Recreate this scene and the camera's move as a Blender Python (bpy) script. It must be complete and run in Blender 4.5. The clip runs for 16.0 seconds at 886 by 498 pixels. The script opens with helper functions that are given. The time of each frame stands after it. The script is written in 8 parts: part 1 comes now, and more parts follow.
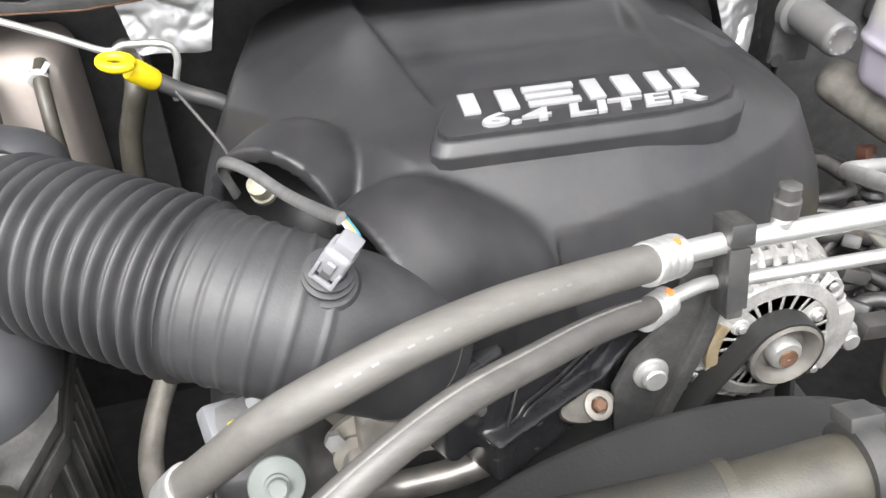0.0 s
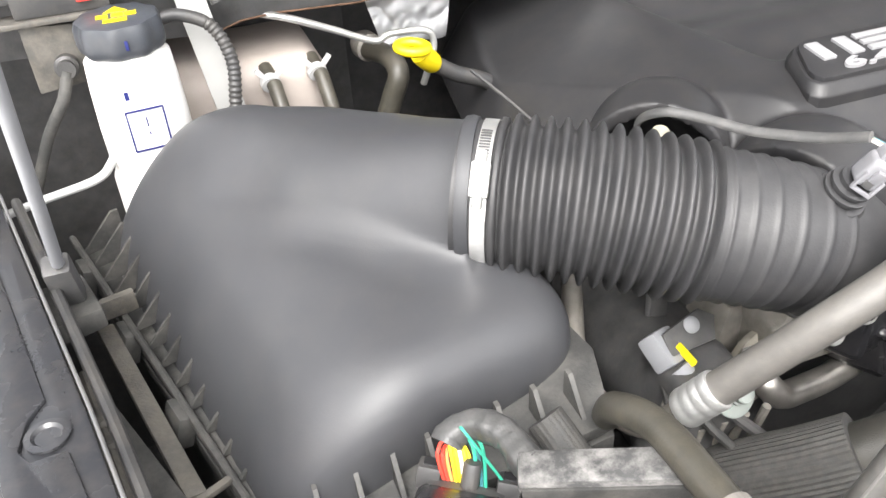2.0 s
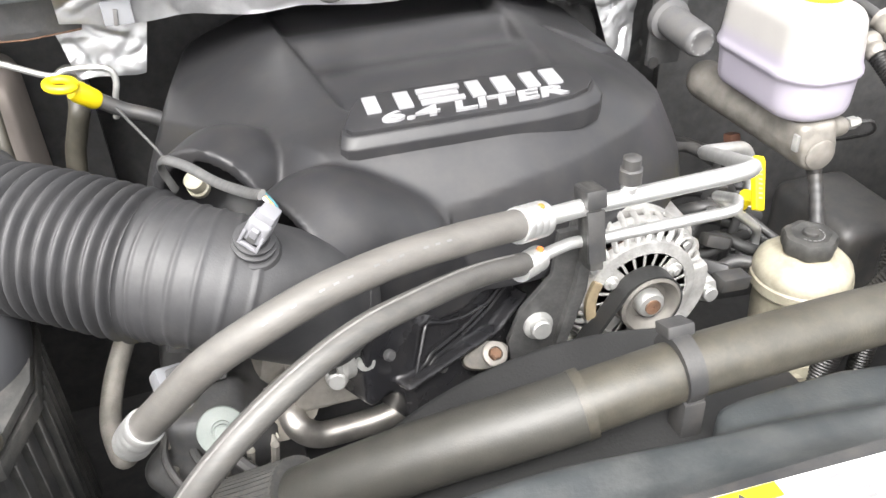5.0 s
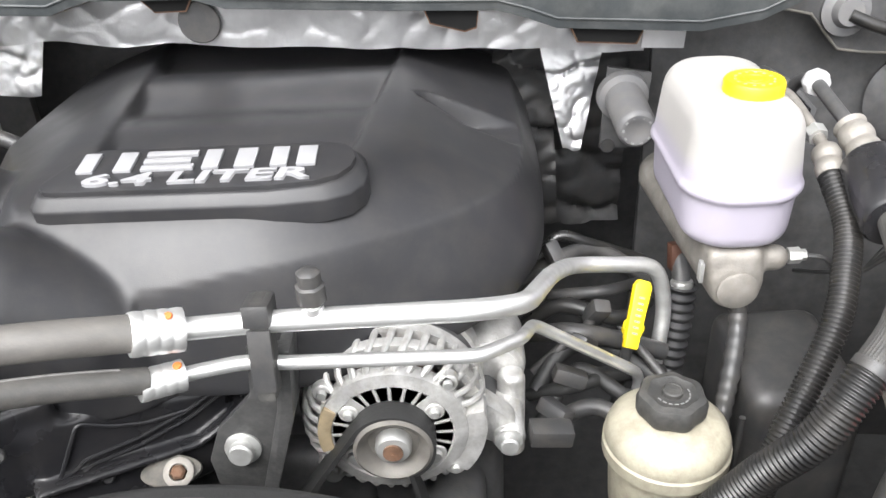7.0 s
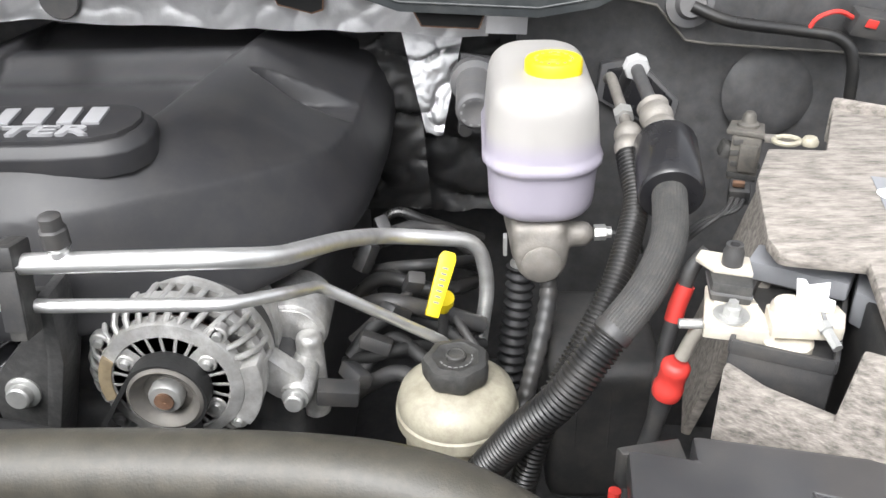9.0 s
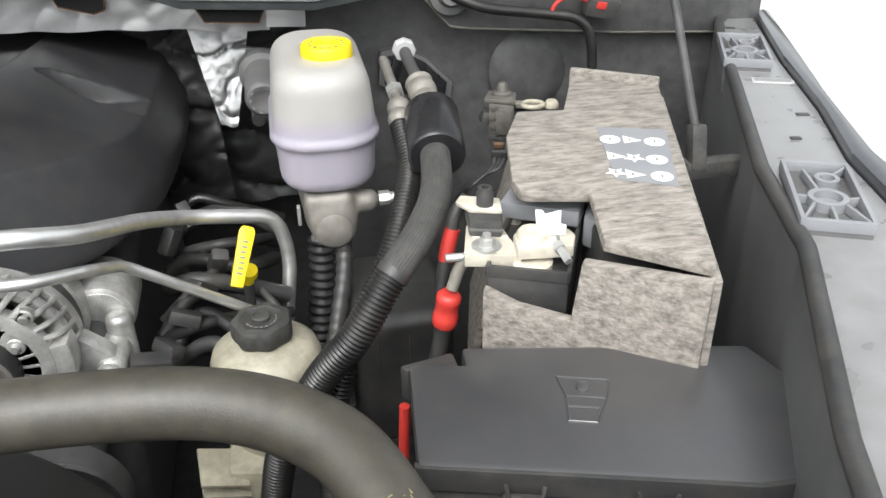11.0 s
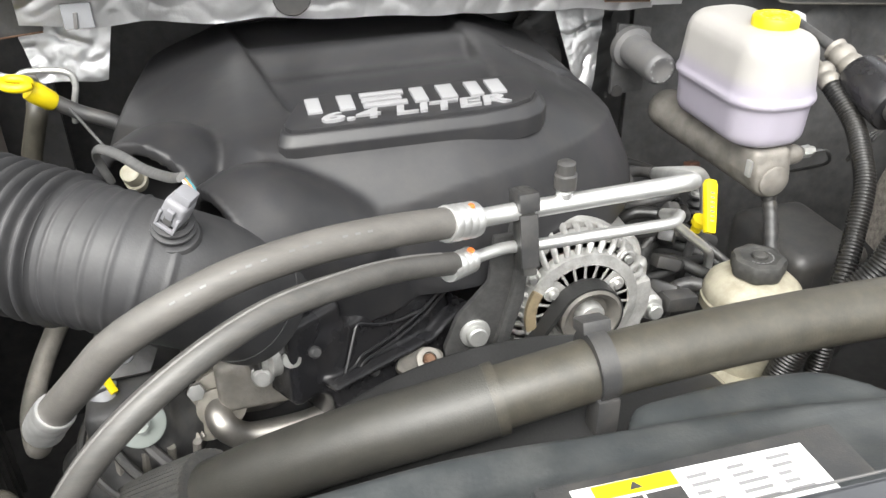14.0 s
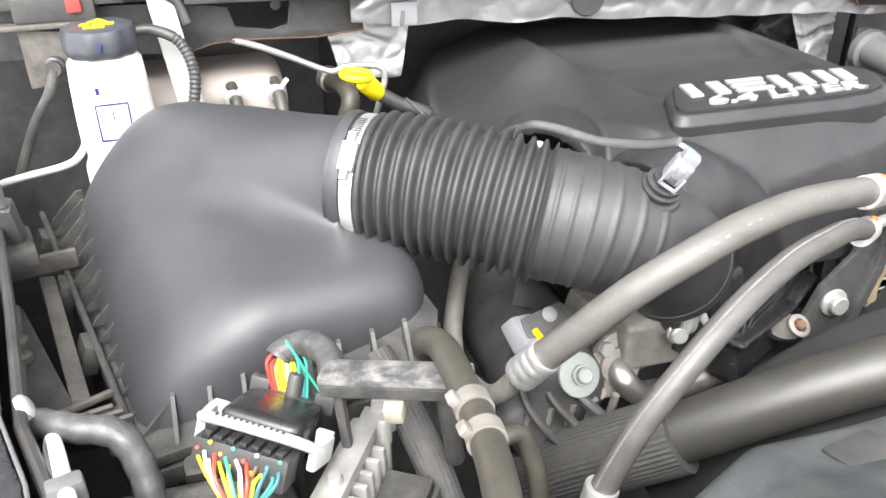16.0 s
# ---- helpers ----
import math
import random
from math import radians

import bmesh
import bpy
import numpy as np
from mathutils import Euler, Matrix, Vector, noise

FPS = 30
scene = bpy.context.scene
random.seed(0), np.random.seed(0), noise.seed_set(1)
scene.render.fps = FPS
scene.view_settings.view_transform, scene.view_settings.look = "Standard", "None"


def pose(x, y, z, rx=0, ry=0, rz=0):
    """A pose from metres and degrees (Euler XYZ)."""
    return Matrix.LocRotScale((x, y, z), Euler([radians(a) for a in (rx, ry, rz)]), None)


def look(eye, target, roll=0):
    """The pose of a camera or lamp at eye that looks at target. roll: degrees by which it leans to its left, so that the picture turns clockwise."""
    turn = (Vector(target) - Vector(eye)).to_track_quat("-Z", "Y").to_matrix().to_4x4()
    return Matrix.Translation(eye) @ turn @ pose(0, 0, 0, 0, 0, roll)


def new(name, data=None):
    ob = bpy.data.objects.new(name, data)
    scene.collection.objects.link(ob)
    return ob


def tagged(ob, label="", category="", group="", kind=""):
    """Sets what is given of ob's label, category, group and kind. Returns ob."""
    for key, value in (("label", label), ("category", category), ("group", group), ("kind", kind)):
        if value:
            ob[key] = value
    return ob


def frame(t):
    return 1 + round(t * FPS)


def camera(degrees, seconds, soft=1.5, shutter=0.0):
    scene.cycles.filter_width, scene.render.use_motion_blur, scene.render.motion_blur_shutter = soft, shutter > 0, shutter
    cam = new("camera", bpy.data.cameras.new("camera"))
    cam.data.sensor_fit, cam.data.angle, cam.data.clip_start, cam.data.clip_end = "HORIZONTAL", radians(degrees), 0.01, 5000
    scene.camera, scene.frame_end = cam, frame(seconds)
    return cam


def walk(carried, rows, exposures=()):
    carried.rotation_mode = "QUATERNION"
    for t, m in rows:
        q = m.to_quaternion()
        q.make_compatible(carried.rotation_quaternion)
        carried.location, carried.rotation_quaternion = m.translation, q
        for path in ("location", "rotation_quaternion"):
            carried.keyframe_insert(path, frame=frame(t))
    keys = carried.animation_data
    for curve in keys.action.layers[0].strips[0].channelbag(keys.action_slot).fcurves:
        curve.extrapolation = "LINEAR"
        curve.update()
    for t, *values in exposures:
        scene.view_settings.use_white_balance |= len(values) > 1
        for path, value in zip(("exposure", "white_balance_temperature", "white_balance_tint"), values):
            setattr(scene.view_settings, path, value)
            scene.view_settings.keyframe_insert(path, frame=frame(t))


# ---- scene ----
cam = camera(56.42, 16.0)
# seconds, eye, target, roll
PATH = [
    (0, (-0.2340, -0.5636, 1.4922), (0.0641, 1.0354, 0.3285), -2.40),
    (0.5, (-0.3841, -0.5405, 1.4980), (-0.0491, 1.0434, 0.3237), -3.74),
    (1, (-0.5196, -0.5245, 1.5083), (-0.0852, 1.0421, 0.3435), -3.35),
    (1.5, (-0.6180, -0.5198, 1.5228), (-0.1275, 1.0320, 0.3603), -3.39),
    (2, (-0.6580, -0.5322, 1.5110), (-0.1511, 1.0117, 0.3452), -3.61),
    (2.5, (-0.6617, -0.6364, 1.5067), (-0.1404, 0.8978, 0.3343), -3.48),
    (3, (-0.6275, -0.7086, 1.4741), (-0.0805, 0.8192, 0.3050), -2.97),
    (3.5, (-0.5756, -0.7499, 1.4780), (-0.0093, 0.7834, 0.3255), -2.67),
    (4, (-0.4668, -0.7330, 1.5180), (0.1063, 0.7926, 0.3585), -2.27),
    (4.2, (-0.4188, -0.7212, 1.5252), (0.1600, 0.8011, 0.3643), -2.00),
    (6.3, (0.0783, -0.6467, 1.5287), (0.1134, 1.0567, 0.4812), -3.82),
    (6.5, (0.1244, -0.6316, 1.5190), (0.1370, 1.0717, 0.4708), -3.61),
    (7, (0.2108, -0.6025, 1.4895), (0.1759, 1.1019, 0.4436), -2.82),
    (7.5, (0.2665, -0.6023, 1.4748), (0.1941, 1.1042, 0.4345), -1.76),
    (8, (0.3099, -0.6117, 1.4677), (0.2170, 1.0949, 0.4289), -1.87),
    (8.5, (0.3582, -0.6293, 1.4650), (0.2691, 1.0852, 0.4391), -1.91),
    (9, (0.4218, -0.6480, 1.4583), (0.3427, 1.0729, 0.4423), -1.98),
    (9.5, (0.4844, -0.6636, 1.4555), (0.4306, 1.0643, 0.4498), -2.09),
    (9.7, (0.4966, -0.6712, 1.4537), (0.5077, 1.0585, 0.4497), -1.20),
    (11.8, (0.3266, -0.7802, 1.4886), (0.7217, 0.8912, 0.4638), -2.26),
    (12, (0.2766, -0.7799, 1.4975), (0.6730, 0.8873, 0.4663), -2.56),
    (12.5, (0.1436, -0.7675, 1.5111), (0.5753, 0.8808, 0.4639), -2.19),
    (13, (0.0169, -0.7796, 1.5179), (0.4911, 0.8495, 0.4590), -1.08),
    (13.5, (-0.0749, -0.7875, 1.5165), (0.3943, 0.8469, 0.4637), -0.86),
    (14, (-0.1796, -0.7282, 1.4894), (0.2783, 0.9233, 0.4584), -0.79),
    (14.5, (-0.2809, -0.6672, 1.4659), (0.1636, 0.9943, 0.4451), -0.91),
    (15, (-0.3814, -0.6394, 1.4644), (0.0631, 1.0311, 0.4585), -0.73),
    (15.5, (-0.4839, -0.6729, 1.4611), (-0.0485, 1.0112, 0.4740), -0.66),
    (16, (-0.5628, -0.7066, 1.4799), (-0.1174, 0.9795, 0.5008), -0.83),
]
walk(cam, [(t, look(eye, target, roll)) for t, eye, target, roll in PATH], [(0, 1.78, 6480, 10.0), (1.5, 2.04, 6570, 10.0), (2, 1.9, 6600, 10.0), (2.5, 2, 6600, 10.0), (4, 2.12, 6600, 10.0), (6.5, 1.75, 6420, 10.0), (7.5, 1.72, 6390, 10.0), (8.5, 1.48, 6360, 10.0), (9.5, 1.15, 6330, 10.0), (12, 0.93, 6490, 5.5), (12.5, 1.14, 6520, 6.5), (13, 1.15, 6562, 7.0), (14, 1.5, 6574, 7.7), (15.5, 2.08, 6513, 10.0), (16, 2.06, 6480, 10.0)])

# ---- world, sun, exposure ----
world = bpy.data.worlds.new("sky")
scene.world = world
world.use_nodes = True
wn, wl = world.node_tree.nodes, world.node_tree.links
sky = wn.new("ShaderNodeTexSky")
sky.sky_type = "NISHITA"
sky.sun_disc = False
sky.sun_elevation = radians(52)
sky.sun_rotation = radians(200)
sky.air_density, sky.dust_density, sky.ozone_density = 1.0, 6.0, 1.0
sky_pale = wn.new("ShaderNodeHueSaturation")
sky_pale.inputs["Saturation"].default_value = 0.12
sky_pale.inputs["Value"].default_value = 1.2
wl.new(sky.outputs[0], sky_pale.inputs["Color"])
wl.new(sky_pale.outputs[0], wn["Background"].inputs["Color"])
wn["Background"].inputs["Strength"].default_value = 0.15

sun = new("sun", bpy.data.lights.new("sun", "SUN"))
sun.data.energy = 0.52
sun.data.angle = radians(50)
sun.data.color = (1.0, 0.97, 0.93)
sun.matrix_world = look((-1.9, -0.65, 3.4), (0, 0, 1.0))

# ---- building helpers ----
def thing(name, at, label, category, group="", kind=""):
    ob = new(name)
    ob.empty_display_size = 0.05
    ob.location = at
    ob["base"] = at
    return tagged(ob, label, category, group, kind)


def base_of(ob):
    while ob is not None:
        if "base" in ob:
            return Vector(ob["base"])
        ob = ob.parent
    return Vector((0, 0, 0))


def finish(bm, smooth=40):
    me = bpy.data.meshes.new("mesh")
    bmesh.ops.recalc_face_normals(bm, faces=bm.faces[:])
    bm.to_mesh(me)
    bm.free()
    if smooth:
        me.shade_smooth()
        me.set_sharp_from_angle(angle=radians(smooth))
    return me


def part(name, geo, material, parent=None, label="", smooth=40):
    """One mesh object, given in world coordinates, under a thing or a part."""
    me = geo if isinstance(geo, bpy.types.Mesh) else finish(geo, smooth)
    me.name = name
    ob = new(name, me)
    me.materials.append(material)
    if parent is not None:
        me.transform(Matrix.Translation(-base_of(parent)))
        ob.parent = parent
    if label:
        ob["label"] = label
    return ob


def single(name, geo, material, label, category, group="", kind="", smooth=40):
    """A thing that is one mesh."""
    return tagged(part(name, geo, material, None, "", smooth), label, category, group, kind)


def box(size, at=(0, 0, 0), rot=(0, 0, 0), bevel=0.003, segs=2, bm=None):
    bm2 = bmesh.new()
    bmesh.ops.create_cube(bm2, size=1.0)
    bmesh.ops.scale(bm2, vec=size, verts=bm2.verts)
    if bevel:
        bmesh.ops.bevel(bm2, geom=bm2.edges[:], offset=min(bevel, min(size) * 0.45), segments=segs, profile=0.6, affect="EDGES")
    bmesh.ops.transform(bm2, matrix=pose(*at, *rot), verts=bm2.verts)
    return join(bm, bm2)


def join(bm, bm2):
    if bm is None:
        return bm2
    me = bpy.data.meshes.new("tmp")
    bm2.to_mesh(me)
    bm2.free()
    bm.from_mesh(me)
    bpy.data.meshes.remove(me)
    return bm


def frame_of(axis):
    """A rotation whose z axis is the given axis."""
    return Vector(axis).normalized().to_track_quat("Z", "Y").to_matrix().to_4x4()


def lathe(profile, at, axis=(0, 0, 1), segs=32, bm=None, wobble=None):
    """A turned solid: profile of (radius, height) along the axis from at."""
    bm2 = bmesh.new()
    rings = []
    for r, h in profile:
        if r < 1e-5:
            rings.append([bm2.verts.new((0, 0, h))])
        else:
            rings.append([bm2.verts.new((r * (wobble(a) if wobble else 1) * math.cos(a), r * (wobble(a) if wobble else 1) * math.sin(a), h)) for a in (2 * math.pi * i / segs for i in range(segs))])
    for one, two in zip(rings, rings[1:]):
        for i in range(segs):
            j = (i + 1) % segs
            if len(one) == 1 and len(two) == 1:
                continue
            if len(one) == 1:
                bm2.faces.new((one[0], two[i], two[j]))
            elif len(two) == 1:
                bm2.faces.new((one[i], one[j], two[0]))
            else:
                bm2.faces.new((one[i], one[j], two[j], two[i]))
    for ring in (rings[0], rings[-1]):
        if len(ring) > 1:
            bm2.faces.new(ring)
    bmesh.ops.transform(bm2, matrix=Matrix.Translation(at) @ frame_of(axis), verts=bm2.verts)
    return join(bm, bm2)


def spline(points, step=0.004):
    """Points along a smooth curve through the given ones, about step apart."""
    p = [Vector(q) for q in points]
    q = [2 * p[0] - p[1], *p, 2 * p[-1] - p[-2]]
    out = []
    for i in range(len(p) - 1):
        a, b, c, d = q[i : i + 4]
        n = max(2, int((c - b).length / step))
        for k in range(n):
            u = k / n
            out.append(0.5 * (2 * b + (c - a) * u + (2 * a - 5 * b + 4 * c - d) * u * u + (3 * b - a - 3 * c + d) * u**3))
    out.append(p[-1])
    return out


def rounded(points, radius, n=6):
    """A polyline with its corners rounded, as a bent pipe has."""
    p = [Vector(q) for q in points]
    out = [p[0]]
    for a, b, c in zip(p, p[1:], p[2:]):
        r = min(radius, (a - b).length * 0.45, (c - b).length * 0.45)
        s, e = b + (a - b).normalized() * r, b + (c - b).normalized() * r
        for k in range(n + 1):
            u = k / n
            out.append((1 - u) ** 2 * s + 2 * u * (1 - u) * b + u * u * e)
    out.append(p[-1])
    return out


def tube(path, radius, segs=16, bm=None, cap=True, oval=1.0, flutes=0, flute=0.03):
    """A tube swept along a list of points. radius: a number or a function of the length run (metres)."""
    bm2 = bmesh.new()
    path = [Vector(p) for p in path]
    tangents = []
    for i in range(len(path)):
        t = path[min(i + 1, len(path) - 1)] - path[max(i - 1, 0)]
        tangents.append(t.normalized())
    up = tangents[0].orthogonal().normalized()
    rings, run = [], 0.0
    for i, (p, t) in enumerate(zip(path, tangents)):
        if i:
            run += (p - path[i - 1]).length
        up = (up - t * up.dot(t)).normalized()
        side = t.cross(up)
        r = radius(run) if callable(radius) else radius
        rings.append([bm2.verts.new(p + r * (1 + (flute * math.cos(flutes * a) if flutes else 0)) * (math.cos(a) * up + oval * math.sin(a) * side)) for a in (2 * math.pi * k / segs for k in range(segs))])
    for one, two in zip(rings, rings[1:]):
        for k in range(segs):
            bm2.faces.new((one[k], one[(k + 1) % segs], two[(k + 1) % segs], two[k]))
    if cap:
        bm2.faces.new(rings[0])
        bm2.faces.new(rings[-1])
    return join(bm, bm2)


def band(path, a, b, radius, width_fn=None, segs=24, bm=None, thick=0.0015):
    """A short sleeve on a path between two lengths run."""
    pts, run = [], 0.0
    for p, q in zip(path, path[1:]):
        l = (Vector(q) - Vector(p)).length
        n = max(1, int(l / 0.001))
        for k in range(n):
            s = run + l * k / n
            if a <= s <= b:
                pts.append(Vector(p).lerp(Vector(q), k / n))
        run += l
    return tube(pts, width_fn or radius, segs, bm)


def length_of(path):
    return sum((Vector(q) - Vector(p)).length for p, q in zip(path, path[1:]))


def at_length(path, s):
    run = 0.0
    for p, q in zip(path, path[1:]):
        l = (Vector(q) - Vector(p)).length
        if run + l >= s:
            return Vector(p).lerp(Vector(q), (s - run) / l), (Vector(q) - Vector(p)).normalized()
        run += l
    return Vector(path[-1]), (Vector(path[-1]) - Vector(path[-2])).normalized()


def slab(outline, z0, z1, bevel=0.002, m=None, bm=None):
    """A plate with the given outline (x, y), from z0 to z1, placed by m."""
    bm2 = bmesh.new()
    low = [bm2.verts.new((x, y, z0)) for x, y in outline]
    face = bm2.faces.new(low)
    got = bmesh.ops.extrude_face_region(bm2, geom=[face])
    up = [v for v in got["geom"] if isinstance(v, bmesh.types.BMVert)]
    bmesh.ops.translate(bm2, vec=(0, 0, z1 - z0), verts=up)
    bmesh.ops.recalc_face_normals(bm2, faces=bm2.faces[:])
    if bevel:
        bmesh.ops.bevel(bm2, geom=bm2.edges[:], offset=bevel, segments=2, profile=0.6, affect="EDGES", clamp_overlap=True)
    if m is not None:
        bmesh.ops.transform(bm2, matrix=m, verts=bm2.verts)
    return join(bm, bm2)


def smin(a, b, k):
    h = np.clip(0.5 + 0.5 * (b - a) / k, 0, 1)
    return b + (a - b) * h - k * h * (1 - h)


def smax(a, b, k):
    return -smin(-a, -b, k)


def sd_polygon(x, y, pts, k=0.02):
    """Signed distance to a convex polygon (points anticlockwise) with soft corners."""
    d = None
    for (x0, y0), (x1, y1) in zip(pts, pts[1:] + pts[:1]):
        nx, ny = y1 - y0, x0 - x1
        l = math.hypot(nx, ny)
        e = ((x - x0) * nx + (y - y0) * ny) / l
        d = e if d is None else smax(d, e, k)
    return d


def sd_capsule(x, y, z, a, b, ra, rb):
    ax, ay, az = a
    bx, by, bz = (b[i] - a[i] for i in range(3))
    l2 = bx * bx + by * by + bz * bz
    t = np.clip(((x - ax) * bx + (y - ay) * by + (z - az) * bz) / l2, 0, 1)
    return np.sqrt((x - ax - t * bx) ** 2 + (y - ay - t * by) ** 2 + (z - az - t * bz) ** 2) - (ra + (rb - ra) * t)


def sd_box(x, y, z, c, half, r):
    qx, qy, qz = (np.abs(v - c[i]) - half[i] + r for i, v in enumerate((x, y, z)))
    out = np.sqrt(np.maximum(qx, 0) ** 2 + np.maximum(qy, 0) ** 2 + np.maximum(qz, 0) ** 2)
    return out + np.minimum(np.maximum(qx, np.maximum(qy, qz)), 0) - r


def solid(field, low, high, step, smooth=50):
    """A mesh of the surface where field(x, y, z) is zero, by surface nets."""
    axes = [np.arange(low[i] - step, high[i] + 2 * step, step) for i in range(3)]
    x, y, z = np.meshgrid(*axes, indexing="ij")
    v = field(x, y, z)
    s = v < 0
    n = np.array(s.shape)
    corners = [(i, j, k) for i in (0, 1) for j in (0, 1) for k in (0, 1)]
    cut = lambda a, o: a[o[0] : n[0] - 1 + o[0], o[1] : n[1] - 1 + o[1], o[2] : n[2] - 1 + o[2]]  # noqa: E731
    inside = sum(cut(s, o).astype(int) for o in corners)
    mixed = (inside > 0) & (inside < 8)
    total, count = np.zeros((*mixed.shape, 3)), np.zeros(mixed.shape)
    for a in corners:
        for axis in range(3):
            if a[axis] == 0:
                b = tuple(1 if i == axis else a[i] for i in range(3))
                va, vb = cut(v, a), cut(v, b)
                cross = (va < 0) != (vb < 0)
                t = np.where(cross, va / np.where(cross, va - vb, 1), 0)
                for i in range(3):
                    total[..., i] += np.where(cross, a[i] + (t if i == axis else 0), 0)
                count += cross
    index = -np.ones(mixed.shape, int)
    cells = np.argwhere(mixed)
    index[mixed] = np.arange(len(cells))
    at = cells + total[mixed] / count[mixed][:, None]
    verts = np.stack([axes[i][0] + step * at[:, i] for i in range(3)], 1)
    faces = []
    for axis in range(3):
        u, w = [i for i in range(3) if i != axis]
        one = np.take(s, range(n[axis] - 1), axis)
        two = np.take(s, range(1, n[axis]), axis)
        edges = np.argwhere(one != two)
        ok = (edges[:, u] > 0) & (edges[:, w] > 0) & (edges[:, u] < n[u] - 1) & (edges[:, w] < n[w] - 1)
        edges = edges[ok]
        quad = []
        for du, dw in ((0, 0), (-1, 0), (-1, -1), (0, -1)):
            c = edges.copy()
            c[:, u] += du
            c[:, w] += dw
            quad.append(index[c[:, 0], c[:, 1], c[:, 2]])
        quad = np.stack(quad, 1)
        faces.append(quad)
    faces = np.concatenate(faces)
    faces = faces[(faces >= 0).all(1)]
    me = bpy.data.meshes.new("mesh")
    me.from_pydata(verts.tolist(), [], faces.tolist())
    bm = bmesh.new()
    bm.from_mesh(me)
    bpy.data.meshes.remove(me)
    return finish(bm, smooth)


def lettering(text, size, m, depth=0.001, shear=0.0, wide=1.0, bold=0.0):
    """Raised words in the built-in font."""
    cu = bpy.data.curves.new("words", "FONT")
    cu.body, cu.size, cu.extrude, cu.shear = text, size, depth, shear
    cu.resolution_u = 3
    cu.offset = bold
    cu.align_x, cu.align_y = "CENTER", "CENTER"
    ob = bpy.data.objects.new("words", cu)
    scene.collection.objects.link(ob)
    bpy.context.view_layer.update()
    me = bpy.data.meshes.new_from_object(ob.evaluated_get(bpy.context.evaluated_depsgraph_get()))
    bpy.data.objects.remove(ob)
    bpy.data.curves.remove(cu)
    me.transform(m @ Matrix.Diagonal((wide, 1, 1, 1)))
    return me


# ---- materials ----
def pmat(name, color, rough=0.5, metal=0.0, var=0.2, scale=14, bump=0.15, fine=350, dust=0.0, dust_color=(0.23, 0.2, 0.16), spec=0.5, through_light=0.0, coat=0.0, sheen=0.0, subsurface=0.0, stretch=None):
    """A surface with grain, broad stains, dust and fine relief."""
    m = bpy.data.materials.new(name)
    m.use_nodes = True
    n, l = m.node_tree.nodes, m.node_tree.links
    b = n["Principled BSDF"]
    co = n.new("ShaderNodeTexCoord")
    broad = n.new("ShaderNodeTexNoise")
    broad.inputs["Scale"].default_value, broad.inputs["Detail"].default_value = scale, 6
    grain = n.new("ShaderNodeTexNoise")
    grain.inputs["Scale"].default_value, grain.inputs["Detail"].default_value = fine, 3
    where = co.outputs["Object"]
    if stretch:
        mapping = n.new("ShaderNodeMapping")
        mapping.inputs["Scale"].default_value = stretch
        l.new(where, mapping.inputs["Vector"])
        where = mapping.outputs["Vector"]
    for t in (broad, grain):
        l.new(where, t.inputs["Vector"])
    ramp = n.new("ShaderNodeValToRGB")
    ramp.color_ramp.elements[0].position, ramp.color_ramp.elements[1].position = 0.3, 0.7
    dark = tuple(c * (1 - var) for c in color)
    light = tuple(min(1, c * (1 + var)) for c in color)
    ramp.color_ramp.elements[0].color, ramp.color_ramp.elements[1].color = (*dark, 1), (*light, 1)
    l.new(broad.outputs["Fac"], ramp.inputs["Fac"])
    last = ramp.outputs["Color"]
    if dust > 0:
        spots = n.new("ShaderNodeTexNoise")
        spots.inputs["Scale"].default_value, spots.inputs["Detail"].default_value, spots.inputs["Roughness"].default_value = scale * 2.3, 9, 0.7
        l.new(where, spots.inputs["Vector"])
        far = n.new("ShaderNodeMapRange")
        far.inputs["From Min"].default_value, far.inputs["From Max"].default_value = 0.42, 0.72
        far.inputs["To Max"].default_value = dust
        l.new(spots.outputs["Fac"], far.inputs["Value"])
        mix = n.new("ShaderNodeMix")
        mix.data_type = "RGBA"
        l.new(far.outputs["Result"], mix.inputs["Factor"])
        l.new(last, mix.inputs[6])
        mix.inputs[7].default_value = (*dust_color, 1)
        last = mix.outputs[2]
    l.new(last, b.inputs["Base Color"])
    rr = n.new("ShaderNodeMapRange")
    rr.inputs["To Min"].default_value, rr.inputs["To Max"].default_value = max(0.02, rough - 0.1), min(1, rough + 0.1)
    l.new(broad.outputs["Fac"], rr.inputs["Value"])
    l.new(rr.outputs["Result"], b.inputs["Roughness"])
    b.inputs["Metallic"].default_value = metal
    b.inputs["Specular IOR Level"].default_value = spec
    b.inputs["Coat Weight"].default_value = coat
    b.inputs["Transmission Weight"].default_value = through_light
    b.inputs["Sheen Weight"].default_value = sheen
    if subsurface:
        b.inputs["Subsurface Weight"].default_value = subsurface
        b.inputs["Subsurface Radius"].default_value = (0.02, 0.02, 0.02)
    if bump:
        bp = n.new("ShaderNodeBump")
        bp.inputs["Strength"].default_value, bp.inputs["Distance"].default_value = bump, 0.001
        l.new(grain.outputs["Fac"], bp.inputs["Height"])
        l.new(bp.outputs["Normal"], b.inputs["Normal"])
    return m


